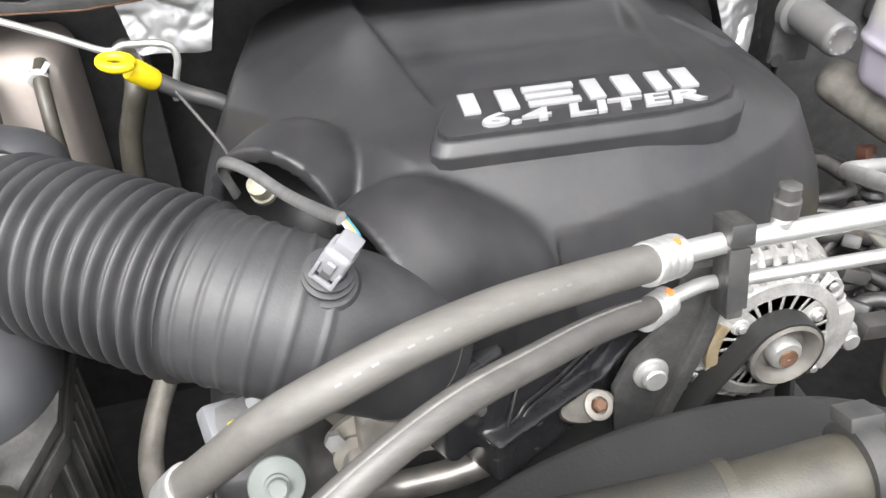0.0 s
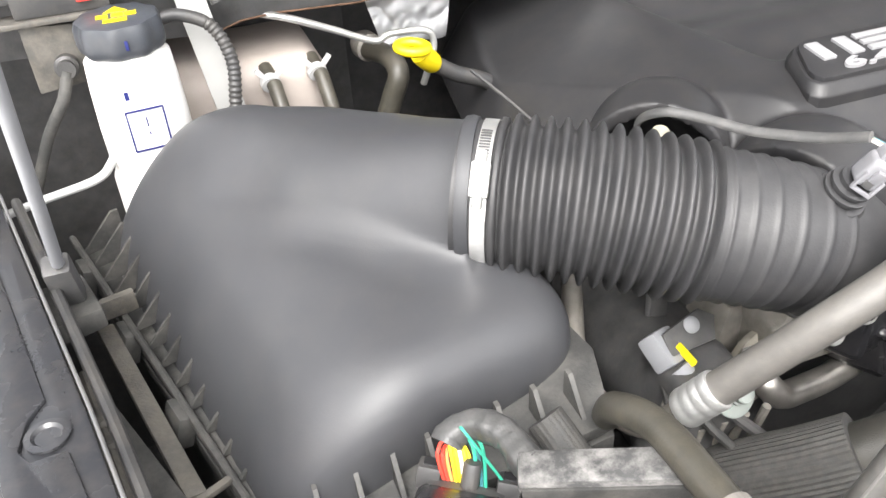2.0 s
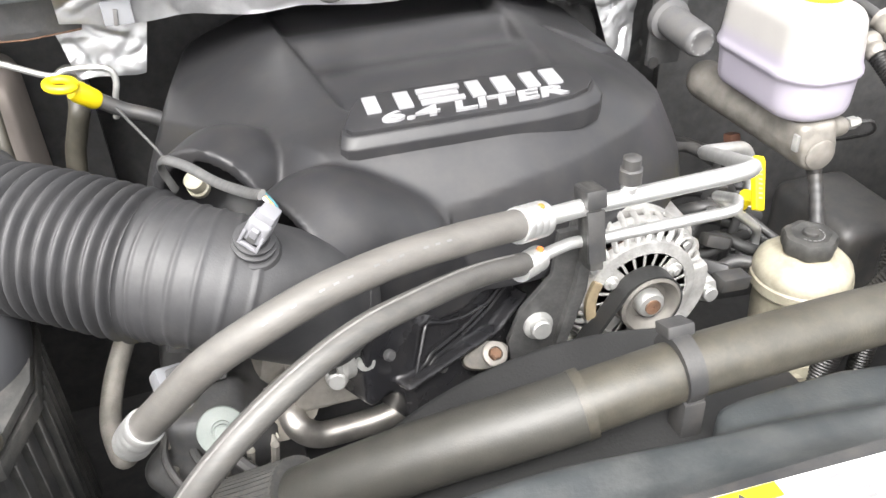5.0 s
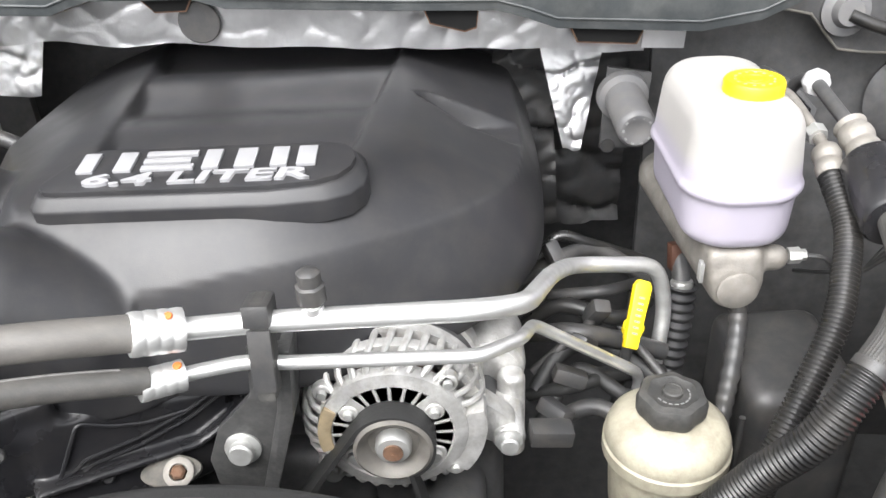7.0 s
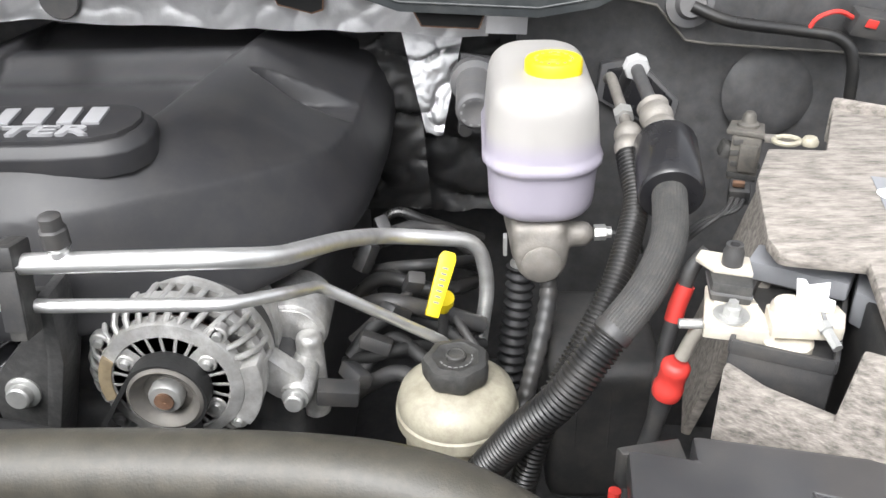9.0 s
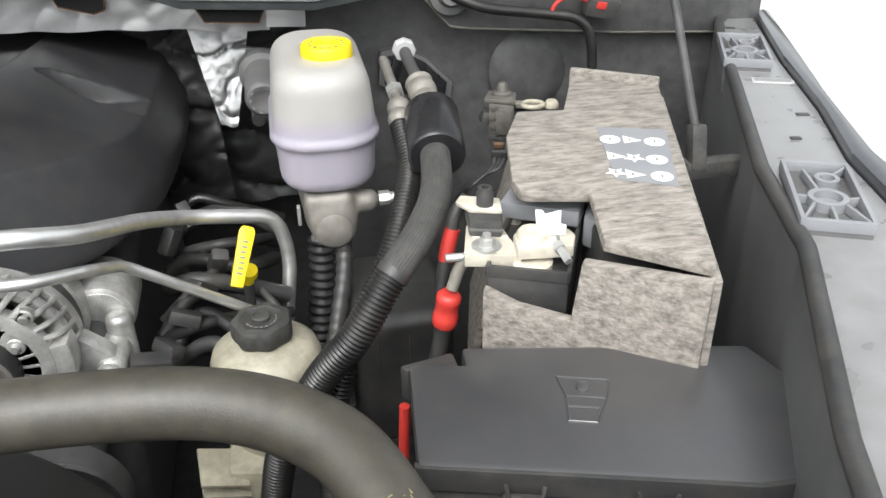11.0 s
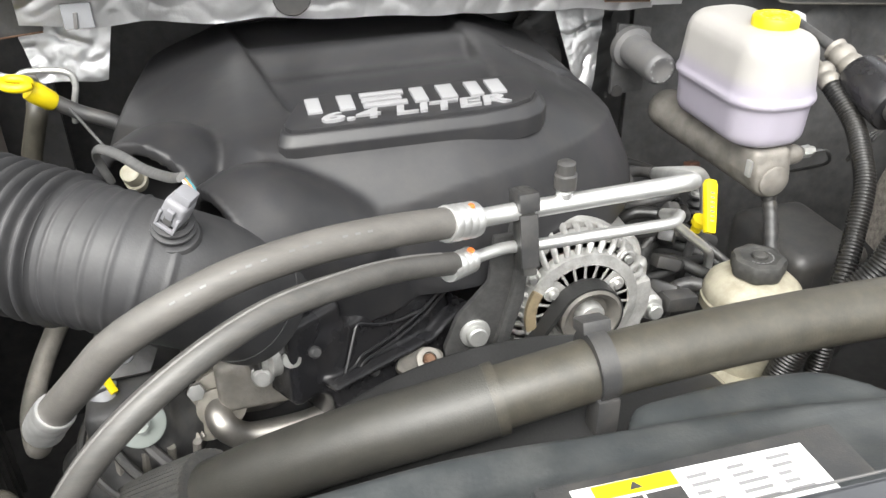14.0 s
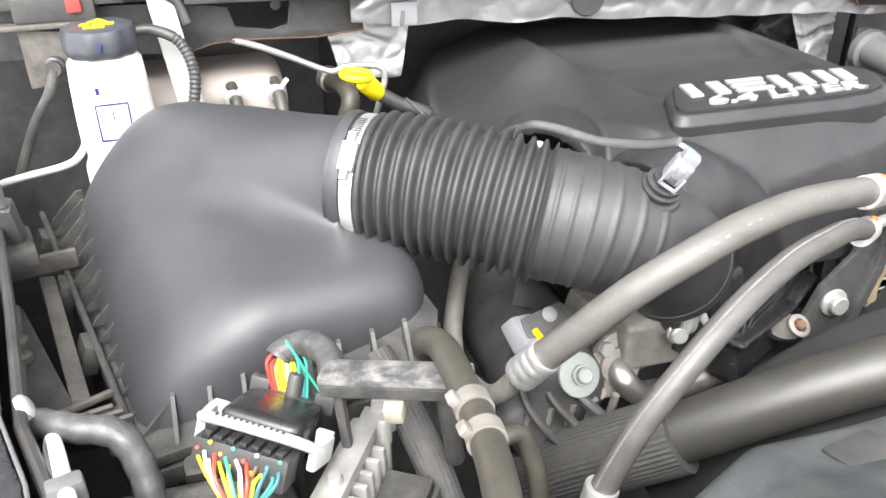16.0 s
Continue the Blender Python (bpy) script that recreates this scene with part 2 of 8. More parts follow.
COVER = pmat("moulded_black_plastic", (0.022, 0.022, 0.024), 0.42, spec=0.4, var=0.1, bump=0.1, fine=900, dust=0.05)
BOXPL = pmat("satin_black_plastic", (0.04, 0.041, 0.045), 0.47, var=0.08, bump=0.08, fine=900, dust=0.03)
BLACK = pmat("black_plastic", (0.036, 0.036, 0.037), 0.45, var=0.25, bump=0.2, fine=600, dust=0.15)
DUSTY = pmat("dusty_black_plastic", (0.032, 0.032, 0.031), 0.6, var=0.3, bump=0.3, fine=400, dust=0.4, dust_color=(0.17, 0.16, 0.145))
RUBBER = pmat("black_rubber", (0.03, 0.03, 0.032), 0.52, var=0.2, bump=0.15, fine=500, dust=0.1, dust_color=(0.2, 0.19, 0.18))
HOSE = pmat("grey_rubber_hose", (0.1, 0.095, 0.089), 0.5, var=0.12, scale=60, bump=0.2, fine=500, dust=0.12, stretch=(0.4, 1.5, 1.5))
HOSEB = pmat("dark_rubber_hose", (0.068, 0.066, 0.063), 0.42, var=0.15, scale=60, bump=0.2, fine=500, dust=0.12, stretch=(0.4, 1.5, 1.5))
TANSTAIN = pmat("tan_stained_casting", (0.34, 0.27, 0.17), 0.6, 0.2, var=0.3, scale=60, bump=0.4, dust=0.2)
PALELINE = pmat("worn_rubber_line", (0.13, 0.125, 0.12), 0.5, var=0.3, scale=90, bump=0.1)
TANPRINT = pmat("tan_print", (0.2, 0.16, 0.085), 0.6, var=0.3, bump=0.0)
OLDHOSE = pmat("aged_rubber_hose", (0.046, 0.043, 0.035), 0.42, var=0.2, scale=40, bump=0.2, fine=600, dust=0.16, dust_color=(0.16, 0.132, 0.092))
SHEATH = pmat("fabric_sleeve", (0.042, 0.042, 0.041), 0.7, var=0.25, scale=60, bump=0.6, fine=700, dust=0.15)
ALU = pmat("bare_aluminium", (0.82, 0.82, 0.81), 0.4, 0.85, var=0.12, scale=60, bump=0.15, fine=500, dust=0.16, dust_color=(0.4, 0.36, 0.28), stretch=(0.3, 1.0, 1.0))
CAST = pmat("cast_aluminium", (0.57, 0.565, 0.55), 0.38, 0.55, var=0.25, scale=50, bump=0.6, fine=400, dust=0.35)
CASTDIRT = pmat("dirty_cast_aluminium", (0.25, 0.235, 0.215), 0.6, 0.45, var=0.3, scale=40, bump=0.5, fine=400, dust=0.35)
STEEL = pmat("zinc_plated_steel", (0.5, 0.5, 0.485), 0.4, 0.65, var=0.15, scale=60, bump=0.15)
DARKSTEEL = pmat("dark_painted_steel", (0.068, 0.068, 0.07), 0.5, 0.2, var=0.25, scale=40, bump=0.2, dust=0.12)
RUST = pmat("rusty_steel", (0.13, 0.07, 0.042), 0.8, 0.2, var=0.5, scale=80, bump=0.5, dust=0.2)
WHITEPL = pmat("translucent_white_plastic", (0.395, 0.38, 0.36), 0.4, var=0.06, bump=0.1, subsurface=0.35)
TANKPL = pmat("white_tank_plastic", (0.82, 0.81, 0.79), 0.4, var=0.04, bump=0.1, subsurface=0.2)
PEACH = pmat("stained_translucent_plastic", (0.38, 0.335, 0.305), 0.6, var=0.12, scale=10, bump=0.1, subsurface=0.2, dust=0.25)
CREAM = pmat("yellowed_plastic", (0.37, 0.345, 0.27), 0.42, var=0.2, scale=22, bump=0.15, dust=0.6, dust_color=(0.15, 0.13, 0.095), subsurface=0.1)
YELLOW = pmat("yellow_plastic", (0.75, 0.58, 0.01), 0.4, var=0.05, bump=0.05)
RED = pmat("red_plastic", (0.5, 0.04, 0.032), 0.45, var=0.08, bump=0.05)
GREYPL = pmat("grey_plastic", (0.22, 0.225, 0.24), 0.45, var=0.12, bump=0.1, dust=0.1)
LIGHTGREY = pmat("light_grey_plastic", (0.42, 0.42, 0.42), 0.45, var=0.12, bump=0.1, dust=0.2)
SILVER = pmat("silver_letter_paint", (0.36, 0.36, 0.37), 0.4, 0.35, var=0.05, bump=0.05)
FOIL = pmat("crinkled_foil", (0.68, 0.68, 0.69), 0.36, 0.8, var=0.1, scale=30, bump=0.35, fine=150, dust=0.1, dust_color=(0.3, 0.29, 0.27))
FELT = pmat("grey_felt", (0.2, 0.182, 0.163), 0.95, var=0.5, scale=130, bump=1.0, fine=300, dust=0.45, dust_color=(0.42, 0.38, 0.335), stretch=(0.35, 1.2, 1.2))
PAINT = pmat("black_paint", (0.035, 0.037, 0.043), 0.3, var=0.12, scale=9, bump=0.12, fine=90, coat=0.9, dust=0.1, dust_color=(0.2, 0.2, 0.21))
SHROUD = pmat("shroud_plastic", (0.036, 0.04, 0.042), 0.36, var=0.3, scale=9, bump=0.2, dust=0.25, dust_color=(0.2, 0.2, 0.19))
GREYBLACK = pmat("blue_grey_plastic", (0.045, 0.05, 0.06), 0.4, var=0.15, bump=0.15, dust=0.1)
GLOSSBLACK = pmat("shiny_black_plastic", (0.016, 0.016, 0.018), 0.27, var=0.1, bump=0.06, dust=0.04)
BRASSPALE = pmat("pale_cream_metal", (0.6, 0.555, 0.47), 0.42, 0.2, var=0.15, scale=60, bump=0.25, dust=0.2)
PALEMETAL = pmat("pale_tinned_metal", (0.3, 0.28, 0.245), 0.45, 0.3, var=0.15, scale=60, bump=0.2, dust=0.15)
PRINT = pmat("faded_print", (0.15, 0.15, 0.15), 0.6, var=0.3, bump=0.0)
ECUCAST = pmat("dusty_alloy_casting", (0.36, 0.355, 0.34), 0.45, 0.45, var=0.2, scale=50, bump=0.4, fine=500, dust=0.25)
DARKHOSE = pmat("black_braided_rubber", (0.036, 0.035, 0.031), 0.42, var=0.12, scale=20, bump=0.25, fine=700, dust=0.06)
LAVENDER = pmat("fluid_filled_plastic", (0.355, 0.342, 0.327), 0.37, var=0.05, bump=0.05, subsurface=0.33)
# the fluid inside tints the plastic up to its level
nt = LAVENDER.node_tree
bsdf = next(n for n in nt.nodes if n.type == "BSDF_PRINCIPLED")
place = nt.nodes.new("ShaderNodeNewGeometry")
axes = nt.nodes.new("ShaderNodeSeparateXYZ")
level = nt.nodes.new("ShaderNodeMapRange")
level.inputs["From Min"].default_value, level.inputs["From Max"].default_value = 1.122, 1.146
level.interpolation_type = "SMOOTHSTEP"
tint = nt.nodes.new("ShaderNodeMixRGB")
tint.inputs["Color1"].default_value = (0.335, 0.312, 0.365, 1)
nt.links.new(place.outputs["Position"], axes.inputs[0])
nt.links.new(axes.outputs["Z"], level.inputs["Value"])
nt.links.new(level.outputs[0], tint.inputs["Fac"])
plain = bsdf.inputs["Base Color"].links[0].from_socket
nt.links.new(plain, tint.inputs["Color2"])
nt.links.new(tint.outputs[0], bsdf.inputs["Base Color"])
MIDGREY = pmat("mid_grey_plastic", (0.1, 0.1, 0.103), 0.5, var=0.15, bump=0.2, dust=0.2)
DUSTTAPE = pmat("scuffed_dusty_tape", (0.05, 0.05, 0.05), 0.42, var=0.25, scale=45, bump=0.8, fine=160, dust=0.22, dust_color=(0.2, 0.19, 0.18))
BLACKFOIL = pmat("black_insulation_film", (0.06, 0.06, 0.062), 0.42, var=0.2, bump=0.3, fine=130, dust=0.15)
# Near-black for plates that stand in for the shade inside the cowl slots.
HOLE = pmat("slot_shade_black", (0.01, 0.01, 0.01), 0.95, var=0.2, bump=0.1, spec=0.1)
RAILPAINT = pmat("grey_rail_paint", (0.2, 0.2, 0.205), 0.3, var=0.15, scale=30, bump=0.08, coat=0.4, dust=0.15)
PLUGGREY = pmat("lilac_grey_plastic", (0.2, 0.2, 0.215), 0.5, var=0.15, bump=0.1, dust=0.15)
PULLEYGREY = pmat("dull_pulley_steel", (0.15, 0.142, 0.13), 0.6, 0.3, var=0.2, scale=60, bump=0.2, dust=0.25)
LID = pmat("glossy_black_lid", (0.04, 0.04, 0.043), 0.36, spec=0.9, coat=1.0, var=0.12, bump=0.08, fine=800, dust=0.06)
LID.node_tree.nodes["Principled BSDF"].inputs["Coat Roughness"].default_value = 0.32
# Grey raised to brighten the inner wing panel, which stands in shade.
WINGBLACK = pmat("raised_grey_wing_paint", (0.095, 0.095, 0.098), 0.42, var=0.2, scale=12, bump=0.1, dust=0.15, dust_color=(0.22, 0.21, 0.2))
DUSTMETAL = pmat("dusty_grey_metal", (0.095, 0.09, 0.082), 0.65, 0.3, var=0.3, scale=30, bump=0.4, dust=0.4)
PIPESTEEL = pmat("dull_steel_pipe", (0.45, 0.43, 0.4), 0.38, 0.9, var=0.2, scale=50, bump=0.1, dust=0.15)
WINGPAINT = pmat("blue_grey_satin_paint", (0.026, 0.027, 0.031), 0.26, var=0.1, bump=0.05, coat=0.3, dust=0.1)
WHITEPAINT = pmat("white_body_paint", (0.8, 0.8, 0.8), 0.25, var=0.03, bump=0.02, coat=0.5)
GROUND = pmat("concrete", (0.45, 0.44, 0.42), 0.85, var=0.15, scale=3, bump=0.4, fine=60)
ORANGE = pmat("orange_paint", (0.55, 0.14, 0.03), 0.5, var=0.1)
PAPER = pmat("label_paper", (0.8, 0.8, 0.79), 0.4, var=0.03, bump=0.03)
INK = pmat("grey_ink", (0.2, 0.2, 0.2), 0.5, var=0.1, bump=0.0)
BLUEINK = pmat("blue_ink", (0.012, 0.018, 0.12), 0.5, var=0.1, bump=0.0)
WIREMATS = {c: pmat("wire_" + c, rgb, 0.4, var=0.05, bump=0.0) for c, rgb in (("yellow", (0.8, 0.62, 0.03)), ("red", (0.65, 0.06, 0.04)), ("green", (0.03, 0.3, 0.2)), ("white", (0.75, 0.72, 0.68)), ("orange", (0.7, 0.25, 0.08)), ("blue", (0.05, 0.17, 0.2)), ("brown", (0.12, 0.06, 0.03)), ("black", (0.02, 0.02, 0.02)))}
TAPE = pmat("wrapped_cloth_tape", (0.07, 0.07, 0.07), 0.5, var=0.2, scale=40, bump=0.5, fine=240, dust=0.12, dust_color=(0.3, 0.28, 0.26))
SCUFFED = pmat("scuffed_flat_plastic", (0.05, 0.05, 0.05), 0.4, var=0.2, scale=30, bump=0.3, fine=300, dust=0.75, dust_color=(0.3, 0.29, 0.28), stretch=(1.0, 1.0, 2.0))
SPECKLED = pmat("speckled_dirty_plastic", (0.055, 0.053, 0.05), 0.45, var=0.3, scale=22, bump=0.4, fine=300, dust=0.6, dust_color=(0.3, 0.29, 0.27))
BROWNPL = pmat("brown_plastic", (0.1, 0.04, 0.025), 0.5, var=0.2, bump=0.1, dust=0.15)
GREYTRANS = pmat("translucent_grey_plastic", (0.33, 0.33, 0.32), 0.45, var=0.1, bump=0.1, subsurface=0.2)
GREENGREY = pmat("grey_green_plastic", (0.24, 0.265, 0.25), 0.5, var=0.12, bump=0.15, dust=0.12)
BELT = pmat("rubber_belt", (0.02, 0.02, 0.02), 0.6, var=0.2, bump=0.3)
CORD = pmat("corrugated_black_plastic", (0.015, 0.015, 0.015), 0.3, var=0.15, bump=0.1, dust=0.06)

# ---- setting ----
single("ground", box((60, 60, 0.1), (0, 0, -0.05), bevel=0), GROUND, "pale concrete ground under the truck", "ground", kind="structure")
single("firewall", box((2.1, 0.03, 0.95), (0, 0.68, 0.84), (-4, 0, 0), 0.004), DARKSTEEL, "dark painted steel bulkhead behind the engine", "wall", kind="structure")
# Unseen panel added below to keep the bright ground out of the bay.
single("bay_closing_panel", box((2.6, 1.9, 0.03), (0, -0.1, 0.435), bevel=0.004), DARKSTEEL, "unseen dark panel added to close the bay below the engine", "floor", kind="structure")
single("grille_panel", box((2.0, 0.04, 0.7), (0, -0.95, 0.78), (0, 0, 0), 0.01), BLACK, "black front panel of the truck", "wall", kind="structure")
single("hood", box((1.75, 1.25, 0.03), (0, 0.33, 1.87), (118, 0, 0), 0.01), BLACK, "raised black hood, underside", "hood", kind="structure")


def placed(bm, m):
    bmesh.ops.transform(bm, matrix=m, verts=bm.verts)
    return bm


# ---- engine cover ----
CREASE = [(-0.3, 0.05), (-0.06, -0.06), (0.09, -0.04), (0.2, 0.025), (0.266, 0.11), (0.288, 0.2), (0.288, 0.52), (-0.29, 0.52)]


ARCHES = [
    ([(-0.2, -0.08, 1.097), (-0.165, -0.06, 1.107), (-0.11, -0.045, 1.077), (-0.06, -0.045, 0.995)], [0.075, 0.075, 0.07, 0.06]),
    ([(-0.262, 0.034, 1.113), (-0.24, 0.062, 1.116), (-0.18, 0.1, 1.075)], [0.068, 0.068, 0.06]),
]


def cover_height(x, y):
    ax = np.abs(x)
    # left flank
    u = 0.5 * ((-x - 0.16) + np.sqrt((x + 0.16) ** 2 + 0.0002))
    left = (0.5 - 0.12 * np.clip((y - 0.05) / 0.45, 0, 1)) * u
    # front slope, turning round a wide bend into the gentler flank on the right
    dx, dy = np.maximum(x - 0.02, 0), np.maximum(0.13 - y, 0)
    d = np.sqrt(dx * dx + dy * dy) - 0.142
    d = 0.5 * (d + np.sqrt(d * d + 0.0003))
    k = np.clip(np.arctan2(dx, dy + 1e-9) / (0.5 * math.pi), 0, 1)
    slope = (1.25 - 0.66 * k * k * (3 - 2 * k)) * (1 - 0.3 * np.clip((y - 0.1) / 0.36, 0, 1))
    h = 1.182 - left - np.minimum(slope * d, 0.13) - 0.014 * np.clip((y - 0.05) / 0.4, 0, 1.2)
    # the left front falls away below the two arches
    e = (-0.14 - x) * 0.88 + (-0.03 - y) * 0.47
    h = h - 0.8 * np.clip(e, 0, 0.2)
    # sunken middle behind the badge, with a soft wave across it
    half = 0.122 + 0.1 * (y - 0.1)
    s = np.clip((half - ax) / 0.012, 0, 1) * np.clip((y - 0.06) / 0.03, 0, 1)
    s = s * s * (3 - 2 * s)
    h = h - s * (0.011 + 0.006 * np.cos((y - 0.1) * 42)) 
    # narrow groove along both sides of the sunken middle
    h = h - 0.0035 * np.exp(-(((ax - half + 0.004) / 0.004) ** 2)) * np.clip((y - 0.06) / 0.05, 0, 1)
    # flat shelf cut into the right flank
    shelf = sd_polygon(x, y, [(0.168, 0.25), (0.222, 0.215), (0.34, 0.226), (0.34, 0.29), (0.29, 0.282), (0.2, 0.28)], 0.004)
    w = np.clip(-shelf / 0.008, 0, 1)
    h = h - w * np.maximum(h - 1.113 + 0.1 * (x - 0.25), 0)
    rim = sd_polygon(x, y, CREASE, 0.02)
    outside = np.clip(rim, 0, 1)
    return h - 1.6 * outside * (x > -0.05)


def cover_field(x, y, z):
    foot = sd_polygon(x, y, [(-0.29, 0.03), (-0.1, -0.07), (0.09, -0.085), (0.22, -0.01), (0.29, 0.09), (0.312, 0.2), (0.306, 0.5), (-0.262, 0.5), (-0.305, 0.25)], 0.035)
    foot = foot - (0.05 + 4.0 * np.clip(-x - 0.15, 0, 0.1)) * (1.14 - z)
    body = smax(foot, (z - cover_height(x, y)) * 0.75, 0.006)
    mouths = (-(x + 0.196 + 0.4 * (y + 0.09) + 0.13 * (z - 1.155)), -0.6 * (x + 0.26) - 0.8 * (y - 0.0285))
    for (path, radii), mouth in zip(ARCHES, mouths):
        dome = None
        for a, b, ra, rb in zip(path, path[1:], radii, radii[1:]):
            d = sd_capsule(x, y, z, a, b, ra, rb)
            dome = d if dome is None else np.minimum(dome, d)
        body = smin(body, np.maximum(dome, mouth), 0.006)
    for a, b, r in (((-0.40, -0.16, 1.1), (-0.175, -0.07, 1.095), 0.0655), ((-0.34, -0.07, 1.107), (-0.243, 0.056, 1.11), 0.058)):
        body = np.maximum(body, -sd_capsule(x, y, z, a, b, r, r))
    return np.maximum(body, 1.035 - z)


cover = thing("engine_cover", (0, 0.15, 1.0), "moulded matt black plastic engine cover with a badge plate", "engine cover")
part("shell", solid(cover_field, (-0.36, -0.18, 0.99), (0.33, 0.52, 1.2), 0.0034), COVER, cover)
TILTED = pose(0, 0.012, 1.191, 6, 0, 0)
BADGE = [(-0.118, -0.023), (0.06, -0.024), (0.1, -0.0195), (0.119, -0.011), (0.129, 0.003), (0.132, 0.018), (0.128, 0.033), (0.118, 0.042), (0.104, 0.046), (-0.096, 0.046), (-0.106, 0.042), (-0.114, 0.032), (-0.131, -0.005), (-0.132, -0.014), (-0.127, -0.021)]
WIDER = [(x * 1.045 + 0.001, y * 1.0 - (0.008 if y < 0.02 else -0.002)) for x, y in BADGE]
bm = bmesh.new()
low = [bm.verts.new(TILTED @ Vector((x, y, -0.03))) for x, y in WIDER]
mid = [bm.verts.new(TILTED @ Vector((x, y, -0.0095))) for x, y in WIDER]
top = [bm.verts.new(TILTED @ Vector((x, y, -0.0005))) for x, y in BADGE]
for one, two in ((low, mid), (mid, top)):
    for i in range(len(one)):
        j = (i + 1) % len(one)
        bm.faces.new((one[i], one[j], two[j], two[i]))
bm.faces.new(low)
bm.faces.new(top)
bmesh.ops.bevel(bm, geom=[e for e in bm.edges if all(v in top for v in e.verts)] + [e for e in bm.edges if all(v in mid for v in e.verts)], offset=0.0018, segments=2, profile=0.6, affect="EDGES", clamp_overlap=True)
part("badge_base", bm, COVER, cover, "sloped black badge base")
plate = part("badge_plate", slab([(x * 0.975, y * 0.95 + 0.0008) for x, y in BADGE], -0.01, 0.004, 0.0015, TILTED), COVER, cover, "raised black badge plate")
for x0, x1, y0, y1 in ((-0.104, -0.09, 0.005, 0.034), (-0.073, -0.058, 0.005, 0.034), (-0.05, -0.006, 0.027, 0.034), (-0.05, -0.01, 0.0162, 0.0228), (-0.05, -0.006, 0.005, 0.012), (0.001, 0.015, 0.005, 0.034), (0.028, 0.045, 0.005, 0.034), (0.058, 0.072, 0.005, 0.034), (0.08, 0.096, 0.005, 0.034)):
    a, b = 0.12 * -(x0 + x1) / 2 * y0 * 30, 0.12 * -(x0 + x1) / 2 * y1 * 30
    part("badge_bar", slab([(x0 - a * 0.02, y0), (x1 - a * 0.02, y0), (x1 + b * 0.02, y1), (x0 + b * 0.02, y1)], 0.0035, 0.0068, 0.0006, TILTED), SILVER, plate, "plain silver badge bar")
words = lettering("6.4 LITER", 0.0215, TILTED @ pose(-0.002, -0.0085, 0.0053), 0.0015, 0.1, 2.2, 0.0006)
part("lettering", words, SILVER, plate, "raised silver lettering reading 6.4 LITER")
slot = part("bolt_slot", placed(lathe([(0.0095, 0), (0.0095, 0.004), (0, 0.004)], (0, 0, 0), segs=24), pose(0.24, 0.198, 1.109, 0, 25, 0) @ Matrix.Diagonal((1.6, 0.75, 1, 1))), BLACK, cover, "dark slot with a bolt")
bolt = part("bolt", lathe([(0.0055, 0), (0.0055, 0.005), (0.0045, 0.007), (0, 0.007)], (0.236, 0.2, 1.114), segs=6), STEEL, slot)

# ---- air box ----
air_box = thing("air_filter_box", (-0.6, 0.0, 0.8), "satin black plastic air filter box with a rounded lid", "air filter box")
RIM_TILT = Matrix(((1, 0, 0, 0), (0, 1, 0, 0), (0.2, 0, 1, 0.13), (0, 0, 0, 1)))


def lid_field(x, y, z):
    # front plateau
    foot = sd_polygon(x, y, [(-0.68, -0.195), (-0.575, -0.177), (-0.446, -0.157), (-0.418, -0.125), (-0.422, -0.05), (-0.54, 0.2), (-0.62, 0.25), (-0.775, 0.245)], 0.03)
    # the left side leans in from the flange
    lean = (-0.974 * (x + 0.716) - 0.227 * (y - 0.04) + 0.75 * (z - 1.06)) * 0.8
    top = 1.147 + 0.08 * np.clip(y, -0.2, 0.3) - 0.04 * np.clip(x + 0.5, -0.1, 0.1)
    body = smax(smax(foot, (z - top) * 0.97, 0.045), lean, 0.055)
    # higher back that swells towards the neck
    along, behind = -0.692 * (x + 0.503) + 0.722 * (y + 0.055), 0.722 * (x + 0.503) + 0.692 * (y + 0.055)
    far = np.clip(along / 0.27, 0, 1)
    swell = 1 - (1 - np.clip(behind / (0.052 + 0.02 * far), 0, 1)) ** 2
    plan = sd_polygon(x, y, [(-0.712, 0.1), (-0.54, -0.1), (-0.475, -0.1), (-0.43, 0.025), (-0.535, 0.2), (-0.62, 0.247), (-0.75, 0.242)], 0.03)
    plan = plan + 0.3 * np.clip(z - 1.06, 0, 0.2) * np.clip((-0.48 - x) / 0.1, 0, 1)
    back = smax(smax(plan, lean - 0.004, 0.03), (z - top - (0.074 - 0.044 * np.sqrt(far)) * swell) * 0.75, 0.035)
    clamp_face = (x + 0.471) * 0.876 - (y + 0.015) * 0.483 - 0.012
    neck = sd_capsule(x, y, z, (-0.40, -0.053, 1.174), (-0.56, 0.06, 1.125), 0.0545, 0.05)
    raised = np.maximum(smin(back, neck, 0.035), clamp_face)
    body = smin(body, raised, 0.012)
    return np.maximum(body, 1.04 + 0.2 * (x + 0.65) - z)


part("lid", solid(lid_field, (-0.82, -0.22, 1.02), (-0.4, 0.3, 1.27), 0.0045, 60), BOXPL, air_box)
c0, ct = Vector((-0.4705, -0.015, 1.171)), Vector((0.87, -0.48, -0.03)).normalized()
part("neck_bead", lathe([(0.053, -0.006), (0.0585, -0.005), (0.0595, 0), (0.0585, 0.005), (0.053, 0.006)], c0 + ct * 0.007, ct, 56), BOXPL, air_box)
RIM = [(-0.664, -0.205), (-0.438, -0.205), (-0.418, -0.14), (-0.43, -0.04), (-0.545, 0.22), (-0.64, 0.275), (-0.798, 0.265)]
